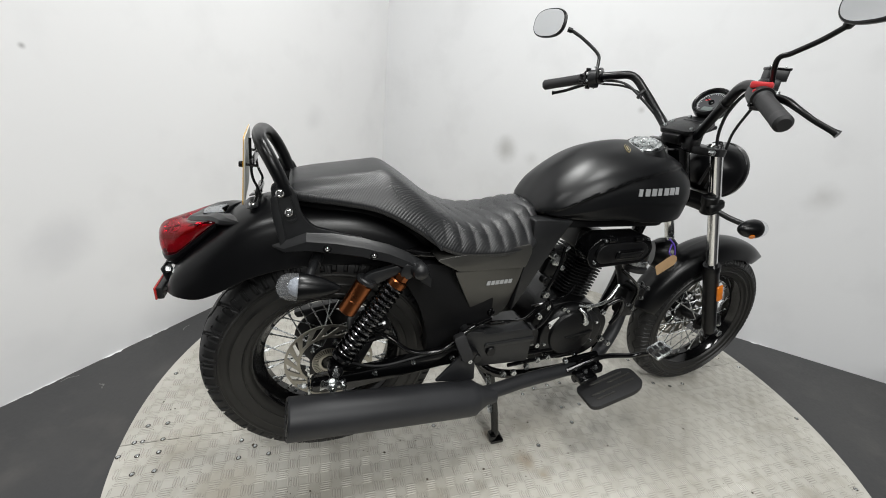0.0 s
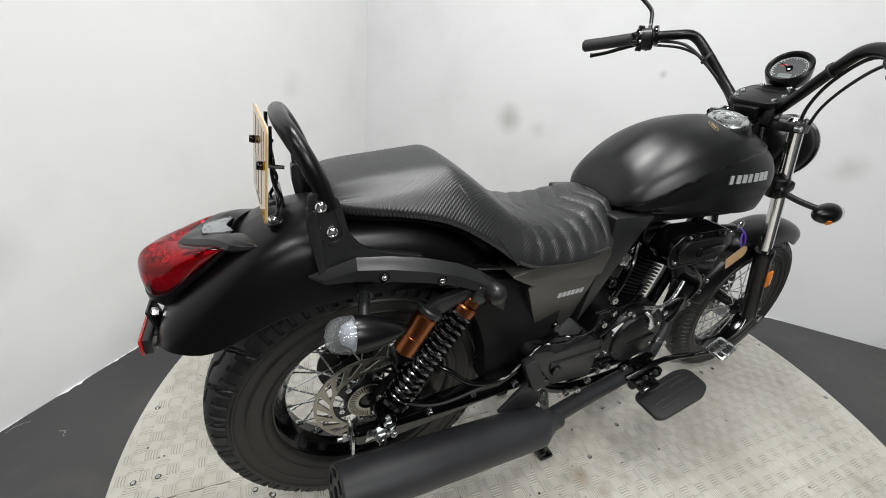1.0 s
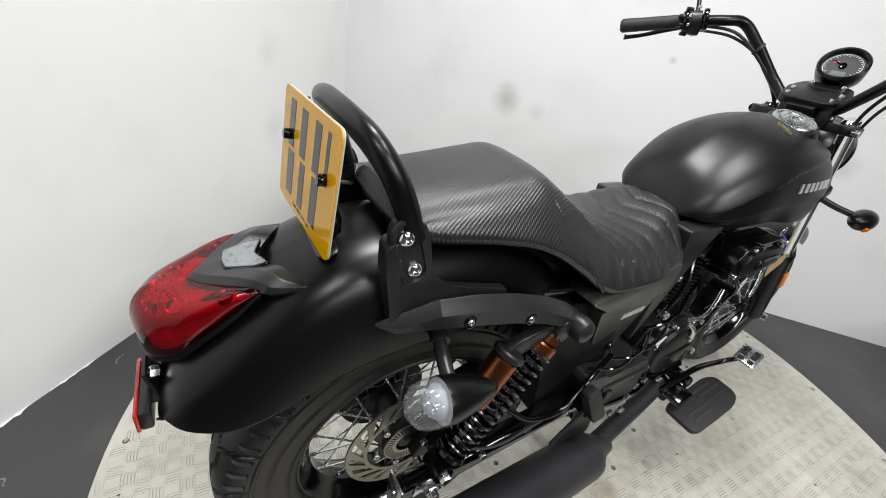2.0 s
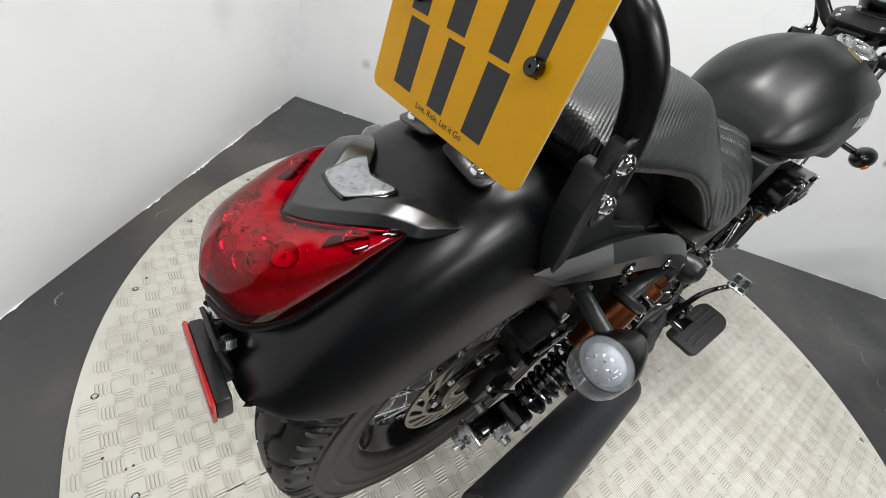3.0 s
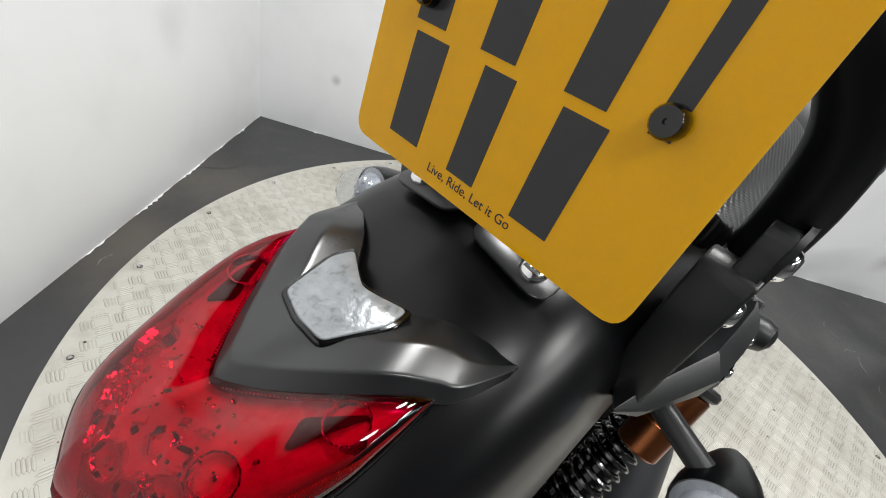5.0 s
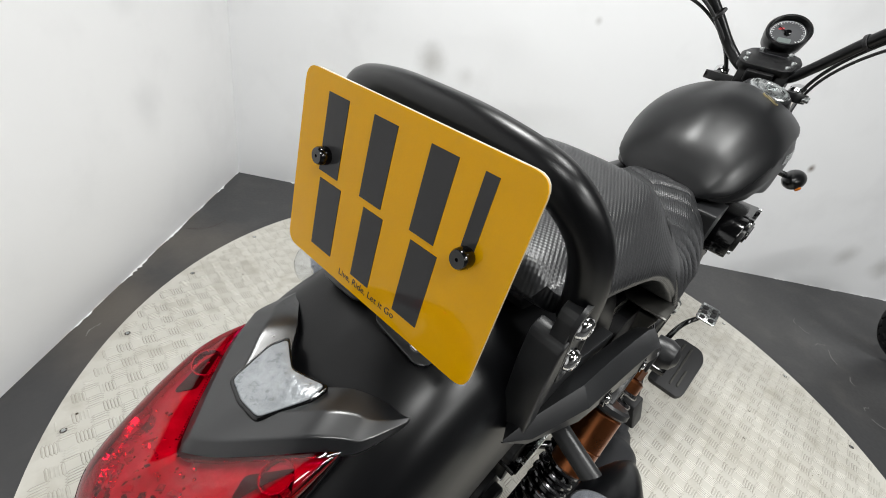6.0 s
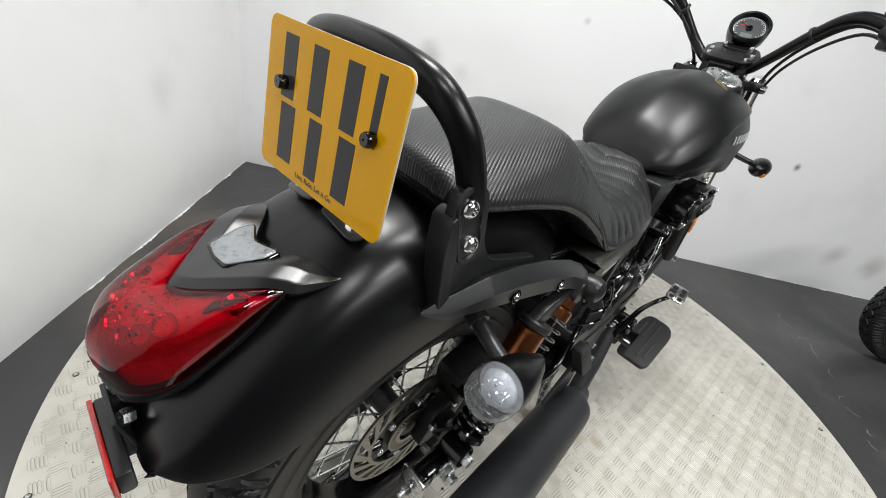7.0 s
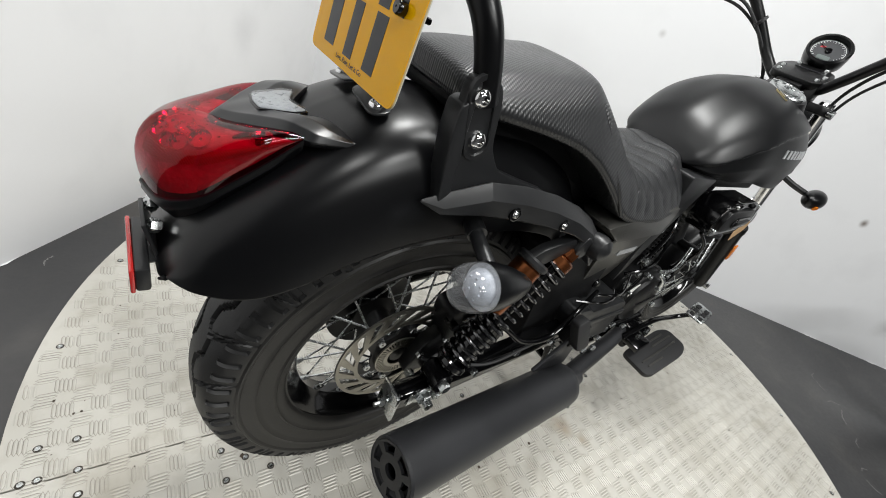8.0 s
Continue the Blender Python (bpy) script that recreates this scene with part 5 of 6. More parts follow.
def tank_frame(x, y, lift=0.0):
    e = 0.02
    n = Vector((tank_top(x - e, y) - tank_top(x + e, y), tank_top(x, y - e) - tank_top(x, y + e), 2 * e)).normalized()
    return facing(Vector((x, y, tank_top(x, y))) + n * lift, n)


cap_m = facing((0.860, -0.044, 0.9690), (-0.26, -0.24, 1.0))
part("fuel_cap", merged(lathe([(0.044, -0.006), (0.044, 0.004), (0.042, 0.0065), (0.037, 0.007), (0.036, 0.004), (0.031, 0.004), (0.030, 0.009), (0.021, 0.0105), (0.020, 0.009), (0.0, 0.010)], 48, cap_m),
                        prism(rounded([(-0.013, -0.006), (0.013, -0.006), (0.013, 0.006), (-0.013, 0.006)], 0.005, 4), 0.009, 0.013, "z", 0.001, 2, cap_m)), ZINC, tank, "chrome flush fuel filler cap")
part("cap_gasket", lathe([(0.043, -0.024), (0.064, -0.024), (0.050, 0.0010), (0.043, 0.0015)], 48, cap_m), TANKP, tank, "raised ring round the cap")
for k in range(3):
    a = k * 2 * math.pi / 3 + 0.4
    bolt(SMALLB, cap_m @ Vector((0.0395 * math.cos(a), 0.0395 * math.sin(a), 0.0065)), cap_m.to_3x3() @ Vector((0, 0, 1)), tank, 0.7)
em = tank_frame(0.786, -0.062, 0.0025)
em = em @ pose(0, 0, 0, 0, 0, 0 if abs((em.to_3x3() @ Vector((1, 0, 0))).y) > 0.7 else 90)
pill = [(-0.022, 0.0), (-0.014, -0.0052), (0.0, -0.0088), (0.014, -0.0052), (0.022, 0.0), (0.014, 0.0052), (-0.014, 0.0052)]
emblem = part("tank_emblem", prism(rounded(pill, 0.002, 2), -0.003, 0.0008, "z", 0, 1, em), GOLDD, tank, "small gold emblem with a black field")
part("emblem_field", prism(rounded([(x * 0.88, y * 0.80) for x, y in pill], 0.002, 2), -0.002, 0.0012, "z", 0, 1, em), TANKP, emblem)
part("emblem_bar", prism([(-0.011, -0.0016), (0.011, -0.0016), (0.011, 0.0018), (-0.011, 0.0018)], 0.0, 0.0016, "z", 0, 1, em), GOLDD, emblem)


def on_tank(x, z):
    st = catmull(TANK, 8)
    zt, w, zw, zb, wb = (np.interp(x, st[:, 0], st[:, k]) for k in range(1, 6))
    if z >= zw:
        f = (zt - z) / (zt - zw)
        y = np.interp(f, (0, 0.06, 0.175, 0.40, 0.71, 1.0), (0, 0.28, 0.55, 0.82, 0.965, 1.0)) * w
    else:
        y = np.interp((zw - z) / (zw - zb), (0, 0.35, 1), (1.0, 0.985, wb / w)) * w
    return y - tank_dent(x, z)


for s in (-1, 1):
    for k in range(7):
        x0 = 0.786 + k * 0.0205
        z0 = 0.858 + k * 0.0012
        y0, y1 = on_tank(x0 + 0.008, z0 - 0.012) + 0.0015, on_tank(x0 + 0.008, z0 + 0.012) + 0.0015
        bm = bmesh.new()
        q = [(x0, y0 - 0.004, z0 - 0.0095), (x0 + (0.0155 if k % 3 else 0.0125), y0 - 0.004, z0 - 0.0095), (x0 + (0.0155 if k % 3 else 0.0125), y1 - 0.004, z0 + 0.0095), (x0, y1 - 0.004, z0 + 0.0095)]
        lo = [bm.verts.new((x, s * y, z)) for x, y, z in q]
        hi = [bm.verts.new((x, s * (y + 0.005), z)) for x, y, z in q]
        bm.faces.new(lo), bm.faces.new(hi)
        for i in range(4):
            bm.faces.new((lo[i], lo[(i + 1) % 4], hi[(i + 1) % 4], hi[i]))
        bmesh.ops.recalc_face_normals(bm, faces=bm.faces)
        part("tank_badge", bm, SILVR, tank, "silver badge block")

# ---- motorcycle: side covers ----
def taper(x):
    """The covers draw in towards the front."""
    return 1.0 - 0.12 * min(1.0, max(0.0, (x - 0.28) / 0.22))


for s in (-1, 1):
    panel = prism(rounded([(0.290, 0.648), (0.494, 0.652), (0.492, 0.600), (0.480, 0.512), (0.455, 0.474), (0.392, 0.474), (0.375, 0.490)], 0.010, 4), s * 0.06, s * 0.143, "y", 0.006, 3)
    for v in panel.verts:
        v.co.y *= (0.76 + 0.24 * (v.co.z - 0.474) / 0.176) * taper(v.co.x)
    cov = part("side_cover", panel, GREYP, moto, "graphite grey side cover")
    ledge = prism(rounded([(0.236, 0.686), (0.262, 0.692), (0.500, 0.712), (0.506, 0.690), (0.494, 0.646), (0.300, 0.652), (0.270, 0.668)], 0.007, 4), s * 0.07, s * 0.152, "y", 0.008, 3)
    for v in ledge.verts:
        v.co.y *= taper(v.co.x)
    part("cover_ledge", ledge, GREYP, cov, "graphite ledge above the cover")
    for k in range(6):
        yb = s * 0.143 * (0.76 + 0.24 * (0.600 - 0.474) / 0.176) * taper(0.396 + k * 0.0132)
        part("cover_badge", prism([(0.391 + k * 0.0132, 0.594), (0.401 + k * 0.0132, 0.594), (0.403 + k * 0.0132, 0.606), (0.393 + k * 0.0132, 0.606)], yb - s * 0.004, yb + s * 0.002, "y", 0), SILVR, cov, "silver badge block")
    part("frame_cover", prism(rounded([(0.505, 0.772), (0.625, 0.770), (0.600, 0.730), (0.555, 0.640), (0.505, 0.535), (0.485, 0.50), (0.497, 0.620), (0.512, 0.70)], 0.006, 3), s * 0.075, s * 0.118, "y", 0.005), PLAST, moto, "black plastic frame cover below the tank")
    part("cover_bolt", lathe([(0, -0.01), (0.011, -0.01), (0.011, 0.004), (0.008, 0.007), (0, 0.006)], 20, facing((0.425, s * 0.112, 0.50), (0, s, 0))), GLOSS, cov)
    # box behind the footrest
    part("lower_cover", merged(prism(rounded([(0.335, 0.450), (0.345, 0.468), (0.390, 0.466), (0.402, 0.455), (0.530, 0.462), (0.548, 0.448), (0.548, 0.345), (0.385, 0.350), (0.355, 0.385)], 0.012, 4), s * 0.06, s * 0.155, "y", 0.006, 3),
                               prism(rounded([(0.40, 0.425), (0.555, 0.432), (0.556, 0.418), (0.40, 0.410)], 0.005, 3), s * 0.15, s * 0.159, "y", 0.002)), PLAST, moto, "black moulded cover above the exhaust")
    bolt(HEX, (0.575, s * 0.12, 0.385), (0, s, 0), moto, 1.5)

# ---- motorcycle: engine ----
engine = part("engine", merged(prism(rounded([(0.575, 0.43), (0.60, 0.48), (0.70, 0.505), (0.80, 0.48), (0.865, 0.42), (0.86, 0.33), (0.80, 0.285), (0.60, 0.285), (0.565, 0.34)], 0.03, 5), -0.098, 0.105, "y", 0.010, 3)), CASTB, moto, "black single-cylinder engine")
EC = Vector((0.708, -0.098, 0.402))
part("clutch_cover", merged(lathe([(0.097, 0.0), (0.097, 0.012), (0.090, 0.022), (0.079, 0.026), (0.075, 0.034), (0.066, 0.038), (0.0, 0.040)], 48, facing(EC, (0, -1, 0))),
                            prism(rounded([(0.60, 0.42), (0.665, 0.475), (0.78, 0.475), (0.83, 0.41), (0.80, 0.325), (0.69, 0.30), (0.61, 0.33)], 0.025, 5), -0.122, -0.096, "y", 0.008, 3),
                            prism(rounded([(0.675, 0.398), (0.775, 0.415), (0.772, 0.405), (0.725, 0.385)], 0.004, 3), -0.141, -0.135, "y", 0.0015)), CASTB, engine, "black round clutch cover")
part("warning_label", prism([(0.620, 0.447), (0.652, 0.465), (0.660, 0.443), (0.628, 0.425)], -0.1235, -0.1215, "y", 0), WHITEP, engine, "white paper sticker")
for a in np.radians(np.arange(20, 380, 45)):
    bolt(SMALLB, (EC.x + 0.094 * math.cos(a), -0.124, EC.z + 0.090 * math.sin(a)), (0, -1, 0), engine, 1.2)
u = Vector((0.30, 0, 0.954)).normalized()
v = Vector((u.z, 0, -u.x))
cyl_base = Vector((0.735, 0, 0.49))
part("cylinder", rod(cyl_base, cyl_base + u * 0.19, 0.056, 28), FINB, engine)
for k in range(13):
    p = cyl_base + u * (0.012 + 0.0105 * k)
    fin = prism(rounded([(-0.056, -0.066), (0.056, -0.066), (0.056, 0.066), (-0.056, 0.066)], 0.018, 4), -0.0015, 0.0015, "z", 0.0006, 1)
    fin.transform(Matrix.Translation(p) @ Matrix(((v.x, 0, u.x, 0), (0, 1, 0, 0), (v.z, 0, u.z, 0), (0, 0, 0, 1))))
    part("cooling_fin", fin, FINB, engine)
head_c = cyl_base + u * 0.185
part("cylinder_head", box(tuple(head_c), (0.15, 0.15, 0.075), 0.016, (0, math.degrees(math.atan2(u.x, u.z)), 0), 3), CASTB, engine)
part("carburettor", merged(rod((0.655, -0.055, 0.625), (0.655, 0.03, 0.625), 0.028, 24), rod((0.64, -0.05, 0.60), (0.64, -0.05, 0.665), 0.020, 20), box((0.625, -0.058, 0.60), (0.045, 0.03, 0.05), 0.006, (0, 18, 0))), CASTB, engine, "dark carburettor body")
part("float_bowl", merged(box((0.632, -0.076, 0.632), (0.030, 0.016, 0.034), 0.006, (0, 22, 0), 3), rod((0.618, -0.088, 0.648), (0.618, -0.066, 0.648), 0.010, 14), rod((0.652, -0.086, 0.610), (0.652, -0.066, 0.610), 0.008, 14), rod((0.64, -0.08, 0.655), (0.665, -0.08, 0.675), 0.004, 8)), ZINC, engine, "bare metal carburettor cover")
part("idle_screw", merged(rod((0.600, -0.094, 0.575), (0.600, -0.072, 0.575), 0.013, 18), rod((0.600, -0.098, 0.575), (0.600, -0.09, 0.575), 0.006, 6)), CASTB, engine)
part("coolant_pipe", tube([(0.715, -0.120, 0.497), (0.76, -0.128, 0.497), (0.80, -0.126, 0.503), (0.828, -0.120, 0.522), (0.856, -0.110, 0.553)], 0.0048, 12), ZINC, engine, "bright metal pipe over the crankcase")
part("clutch_arm", merged(tube([(0.715, -0.128, 0.492), (0.728, -0.140, 0.478), (0.738, -0.140, 0.452)], [0.005, 0.006, 0.008], 10), rod((0.738, -0.146, 0.448), (0.738, -0.128, 0.448), 0.010, 14)), ZINC, engine, "bright clutch arm")
part("starter_hose", tube([(0.84, -0.105, 0.48), (0.885, -0.11, 0.50), (0.90, -0.105, 0.45), (0.88, -0.10, 0.40)], 0.007, 10), GLOSS, engine)
part("breather_hose", tube([(0.60, -0.10, 0.54), (0.62, -0.12, 0.50), (0.60, -0.12, 0.45), (0.58, -0.11, 0.42)], 0.006, 10), GLOSS, engine)
for pts, r in (([(0.56, -0.105, 0.50), (0.60, -0.12, 0.52), (0.66, -0.115, 0.53), (0.70, -0.10, 0.56)], 0.004), ([(0.42, -0.125, 0.475), (0.46, -0.15, 0.490), (0.52, -0.14, 0.485), (0.58, -0.11, 0.50)], 0.0035),
               ([(0.35, -0.13, 0.478), (0.39, -0.16, 0.492), (0.45, -0.155, 0.487), (0.50, -0.13, 0.480)], 0.003), ([(0.86, -0.10, 0.60), (0.90, -0.115, 0.57), (0.94, -0.11, 0.53), (0.95, -0.095, 0.47)], 0.0045), ([(0.64, -0.09, 0.68), (0.62, -0.11, 0.63), (0.60, -0.115, 0.58), (0.585, -0.11, 0.53)], 0.005)):
    part("wiring_loom", tube(pts, r, 8), GLOSS, engine, "thin black loom tube")
for p, sc in (((0.590, -0.115, 0.545), 1.5), ((0.61, -0.115, 0.500), 1.2), ((0.585, -0.115, 0.47), 1.3), ((0.82, -0.115, 0.46), 1.2), ((0.845, -0.11, 0.355), 1.4), ((0.63, -0.118, 0.335), 1.3), ((0.60, -0.115, 0.365), 1.2), ((0.665, -0.118, 0.49), 1.0), ((0.76, -0.118, 0.485), 1.0)):
    bolt(HEX, p, (0, -1, 0), engine, sc)
part("side_stand_switch", merged(box((0.575, -0.115, 0.40), (0.03, 0.03, 0.05), 0.006), rod((0.565, -0.14, 0.43), (0.565, -0.10, 0.43), 0.014)), CASTB, engine)

# air cleaner housing
ac = part("air_cleaner", prism(rounded([(0.690, 0.638), (0.890, 0.650), (0.922, 0.693), (0.890, 0.744), (0.700, 0.740), (0.664, 0.69)], 0.042, 8), -0.164, -0.096, "y", 0.028, 6), GLOSS, moto, "gloss black oval air cleaner cover")
ac.matrix_basis = Matrix.Translation((0.772, -0.130, 0.690)) @ Matrix.Scale(0.90, 4) @ Matrix.Translation((-0.792, 0.130, -0.690))
part("intake_neck", rod((0.775, -0.10, 0.692), (0.745, -0.03, 0.680), 0.034, 24), SOFTR, ac)
part("cover_panel", prism(rounded([(0.712, 0.657), (0.876, 0.667), (0.896, 0.694), (0.872, 0.726), (0.716, 0.722), (0.694, 0.69)], 0.028, 6), -0.173, -0.160, "y", 0.005, 3), CASTB, ac)
part("cover_window", prism(rounded([(0.765, 0.670), (0.866, 0.677), (0.872, 0.706), (0.768, 0.701)], 0.014, 5), -0.178, -0.170, "y", 0.003), GLOSS, ac)
part("cover_ridge", prism(rounded([(0.777, 0.679), (0.858, 0.684), (0.862, 0.698), (0.779, 0.694)], 0.0075, 4), -0.1805, -0.174, "y", 0.002), CASTB, ac)
for p in ((0.72, -0.168, 0.733), (0.88, -0.168, 0.735), (0.70, -0.166, 0.66)):
    bolt(SMALLB, p, (0, -1, 0), ac, 1.2)
for x in (0.745, 0.845):
    part("clip_lug", box((x, -0.160, 0.735), (0.028, 0.026, 0.014), 0.004), GLOSS, ac)
part("intake_funnel", merged(rod((0.905, -0.10, 0.61), (0.905, -0.10, 0.665), 0.030, 24), lathe([(0.034, 0), (0.036, 0.012), (0.030, 0.016), (0, 0.016)], 24, facing((0.905, -0.10, 0.60), (0, 0, 1)))), PLAST, moto, "black rubber intake hose")
part("hose_clamp", lathe([(0.0315, 0), (0.033, 0.001), (0.033, 0.016), (0.0315, 0.017)], 28, facing((0.905, -0.10, 0.622), (0, 0, 1))), ZINC, moto, "bright hose clamp")
horn = part("horn", lathe([(0, -0.05), (0.04, -0.05), (0.052, -0.03), (0.058, 0.0), (0.055, 0.008), (0.03, 0.014), (0, 0.016)], 36, facing((1.055, -0.075, 0.632), (0.85, -0.5, 0.05))), SATIN, moto, "black round horn")
part("ignition_block", merged(box((0.955, -0.06, 0.46), (0.05, 0.05, 0.10), 0.008), box((0.985, -0.075, 0.50), (0.03, 0.03, 0.05), 0.005), rod((0.955, -0.11, 0.52), (0.955, -0.02, 0.52), 0.012)), CASTB, moto)
for p in ((0.97, -0.092, 0.54), (1.0, -0.092, 0.52), (0.985, -0.092, 0.485), (0.96, -0.092, 0.445), (0.93, -0.10, 0.47)):
    bolt(HEX, p, (0, -1, 0), moto, 0.9)

# ---- motorcycle: exhaust ----
e0, e1 = Vector((-0.113, -0.240, 0.350)), Vector((0.372, -0.205, 0.286))
ed = (e1 - e0).normalized()
EL = (e1 - e0).length
muffler = part("exhaust_silencer", lathe([(0.030, 0.012), (0.040, 0.006), (0.0465, 0.0), (0.0490, 0.004), (0.0490, EL - 0.03), (0.0475, EL - 0.012), (0.040, EL), (0.026, EL + 0.03), (0.021, EL + 0.06), (0, EL + 0.06)], 56, facing(e0, ed)), EXHB, moto, "matt black straight exhaust silencer", 30)
slotted_disc((0, 0, 0), 0.012, 0.0445, 6, 0.005, 0.0, muffler, "end_cap", EXHB, skew=0.0, fill=0.62, rows=(0.42, 0.86), label="vented end cap", m=facing(e0 + ed * 0.006, ed) @ pose(0, 0, 0, 90))
part("baffle", lathe([(0, 0.05), (0.046, 0.05), (0.046, 0.052), (0, 0.052)], 24, facing(e0, ed)), DARKB, muffler)

part("silencer_bracket", prism(rounded([(0.330, 0.425), (0.365, 0.40), (0.372, 0.325), (0.255, 0.338)], 0.008, 3), -0.180, -0.172, "y", 0.002), EXHB, muffler)
part("exhaust_pipe", tube([(0.36, -0.205, 0.287), (0.45, -0.188, 0.284), (0.55, -0.172, 0.286), (0.68, -0.148, 0.276), (0.82, -0.115, 0.264), (0.93, -0.07, 0.33), (0.97, -0.04, 0.45), (0.93, -0.02, 0.58), (0.86, 0, 0.63)], 0.0205, 20), EXHB, moto, "matt black exhaust pipe")

# ---- motorcycle: footboards, pegs, pedal and stand ----
for s in (-1, 1):
    bd = pose(0.824, s * 0.224, 0.255, 0, -17, 0) @ Matrix.Scale(1.08, 4)
    outline = rounded([(-0.088, -0.036 * 1), (-0.07, -0.045), (0.06, -0.046), (0.092, -0.030), (0.094, 0.030), (0.06, 0.044), (-0.088, 0.040)] if s < 0 else [(-0.088, -0.040), (0.06, -0.044), (0.094, -0.030), (0.092, 0.030), (0.06, 0.046), (-0.07, 0.045), (-0.088, 0.036)], 0.016, 5)
    fb = part("footboard", prism(outline, -0.010, 0.004, "z", 0.004, 3, bd), SOFTR, moto, "black rubber-topped footboard")
    part("footboard_pan", prism([(x * 0.94, y * 0.94) for x, y in outline], -0.016, -0.009, "z", 0.002, 1, bd), GLOSS, fb)
    for yy, a, b in ((-0.024, -0.06, 0.0), (-0.008, -0.066, 0.075), (0.012, 0.0, 0.08), (0.026, -0.05, 0.06)):
        part("grip_rib", prism(rounded([(a, yy - 0.0022), (b, yy - 0.0022), (b, yy + 0.0022), (a, yy + 0.0022)], 0.002, 3), 0.0035, 0.0065, "z", 0.0007, 1, bd), GREYP, fb)
    part("footboard_mount", merged(box((0.755, s * 0.165, 0.275), (0.06, 0.085, 0.02), 0.005, (0, -17, 0)), rod((0.735, s * 0.16, 0.245), (0.80, s * 0.16, 0.262), 0.012), rod((0.72, s * 0.12, 0.285), (0.84, s * 0.12, 0.30), 0.011), box((0.80, s * 0.145, 0.285), (0.05, 0.07, 0.03), 0.006, (0, -10, 0)), rod((0.77, s * 0.10, 0.29), (0.77, s * 0.185, 0.272), 0.009)), GLOSS, fb, "gloss black folding mount")
    bolt(HEX, (0.755, s * 0.178, 0.290), (0, s, 0.5), fb)
    bolt(HEX, (0.79, s * 0.178, 0.300), (0, s, 0.5), fb)
    # folded passenger peg
    peg = part("passenger_peg", prism(rounded([(-0.016, -0.038), (0.016, -0.038), (0.016, 0.038), (-0.016, 0.038)], 0.007, 3), -0.012, 0.012, "z", 0.005, 2, pose(0.322, s * 0.186, 0.448, 78, 0, s * 8) @ pose(0, 0, 0, 0, 0, 24)), SOFTR, moto, "black folded passenger footpeg")
    part("peg_joint", merged(box((0.345, s * 0.168, 0.412), (0.035, 0.035, 0.04), 0.006, (0, 20, 0)), rod((0.37, s * 0.13, 0.40), (0.37, s * 0.185, 0.40), 0.012)), CASTB, peg)
    bolt(HEX, (0.345, s * 0.188, 0.402), (0, s, 0), peg)
    # centre stand leg
    leg = part("stand_leg", merged(tube([(0.47, s * 0.09, 0.27), (0.495, s * 0.112, 0.14), (0.513, s * 0.125, 0.02)], 0.0125, 14), box((0.515, s * 0.127, 0.008), (0.045, 0.04, 0.014), 0.005), box((0.50, s * 0.127, 0.02), (0.02, 0.03, 0.02), 0.004)), GLOSS, moto, "black centre stand leg standing on the plate")
    pts = [(0.452 + 0.03 * f + 0.007 * math.cos(a), s * (0.118 + 0.007 * math.sin(a)), 0.27 - 0.15 * f) for f, a in ((i / 168, i / 7 * math.pi * 2 / 1.0) for i in range(169))]
    part("stand_spring", tube(pts, 0.0016, 5, 1), ZINC, leg, "bright stand spring")
part("stand_crossbar", rod((0.485, -0.105, 0.20), (0.485, 0.105, 0.20), 0.010), GLOSS, moto)

pedal = part("brake_pedal", tube([(0.70, -0.16, 0.285), (0.82, -0.165, 0.325), (0.93, -0.175, 0.322), (0.970, -0.195, 0.342), (0.992, -0.21, 0.352)], [0.008, 0.008, 0.0075, 0.007, 0.006], 12), GLOSS, moto, "curved black brake pedal with a chromed pad")
pm = pose(0.990, -0.214, 0.364, 0, -24, 6) @ Matrix.Scale(0.88, 4)
part("pedal_pad", prism(rounded([(-0.038, -0.030), (0.038, -0.030), (0.042, 0.030), (-0.034, 0.032)], 0.010, 4), -0.004, 0.003, "z", 0.002, 2, pm), ZINC, pedal, "chromed pedal pad")
for i in (-1, 0, 1):
    for j in (-1, 1):
        part("pad_stud", prism(rounded([(i * 0.022 - 0.0072, j * 0.014 - 0.0082), (i * 0.022 + 0.0072, j * 0.014 - 0.0082), (i * 0.022 + 0.0072, j * 0.014 + 0.0082), (i * 0.022 - 0.0072, j * 0.014 + 0.0082)], 0.003, 3), 0.002, 0.006, "z", 0.001, 1, pm), SOFTR, pedal)
for p in ((0.60, -0.135, 0.325), (0.635, -0.135, 0.33), (0.50, -0.17, 0.322), (0.47, -0.165, 0.318), (0.70, -0.142, 0.312), (0.87, -0.12, 0.34), (0.555, -0.150, 0.318)):
    bolt(HEX, p, (0, -1, 0), moto, 1.25)
part("rear_brake_rod", merged(rod((0.50, -0.135, 0.318), (0.72, -0.13, 0.332), 0.006), rod((0.52, -0.12, 0.34), (0.72, -0.118, 0.345), 0.009)), GLOSS, moto)

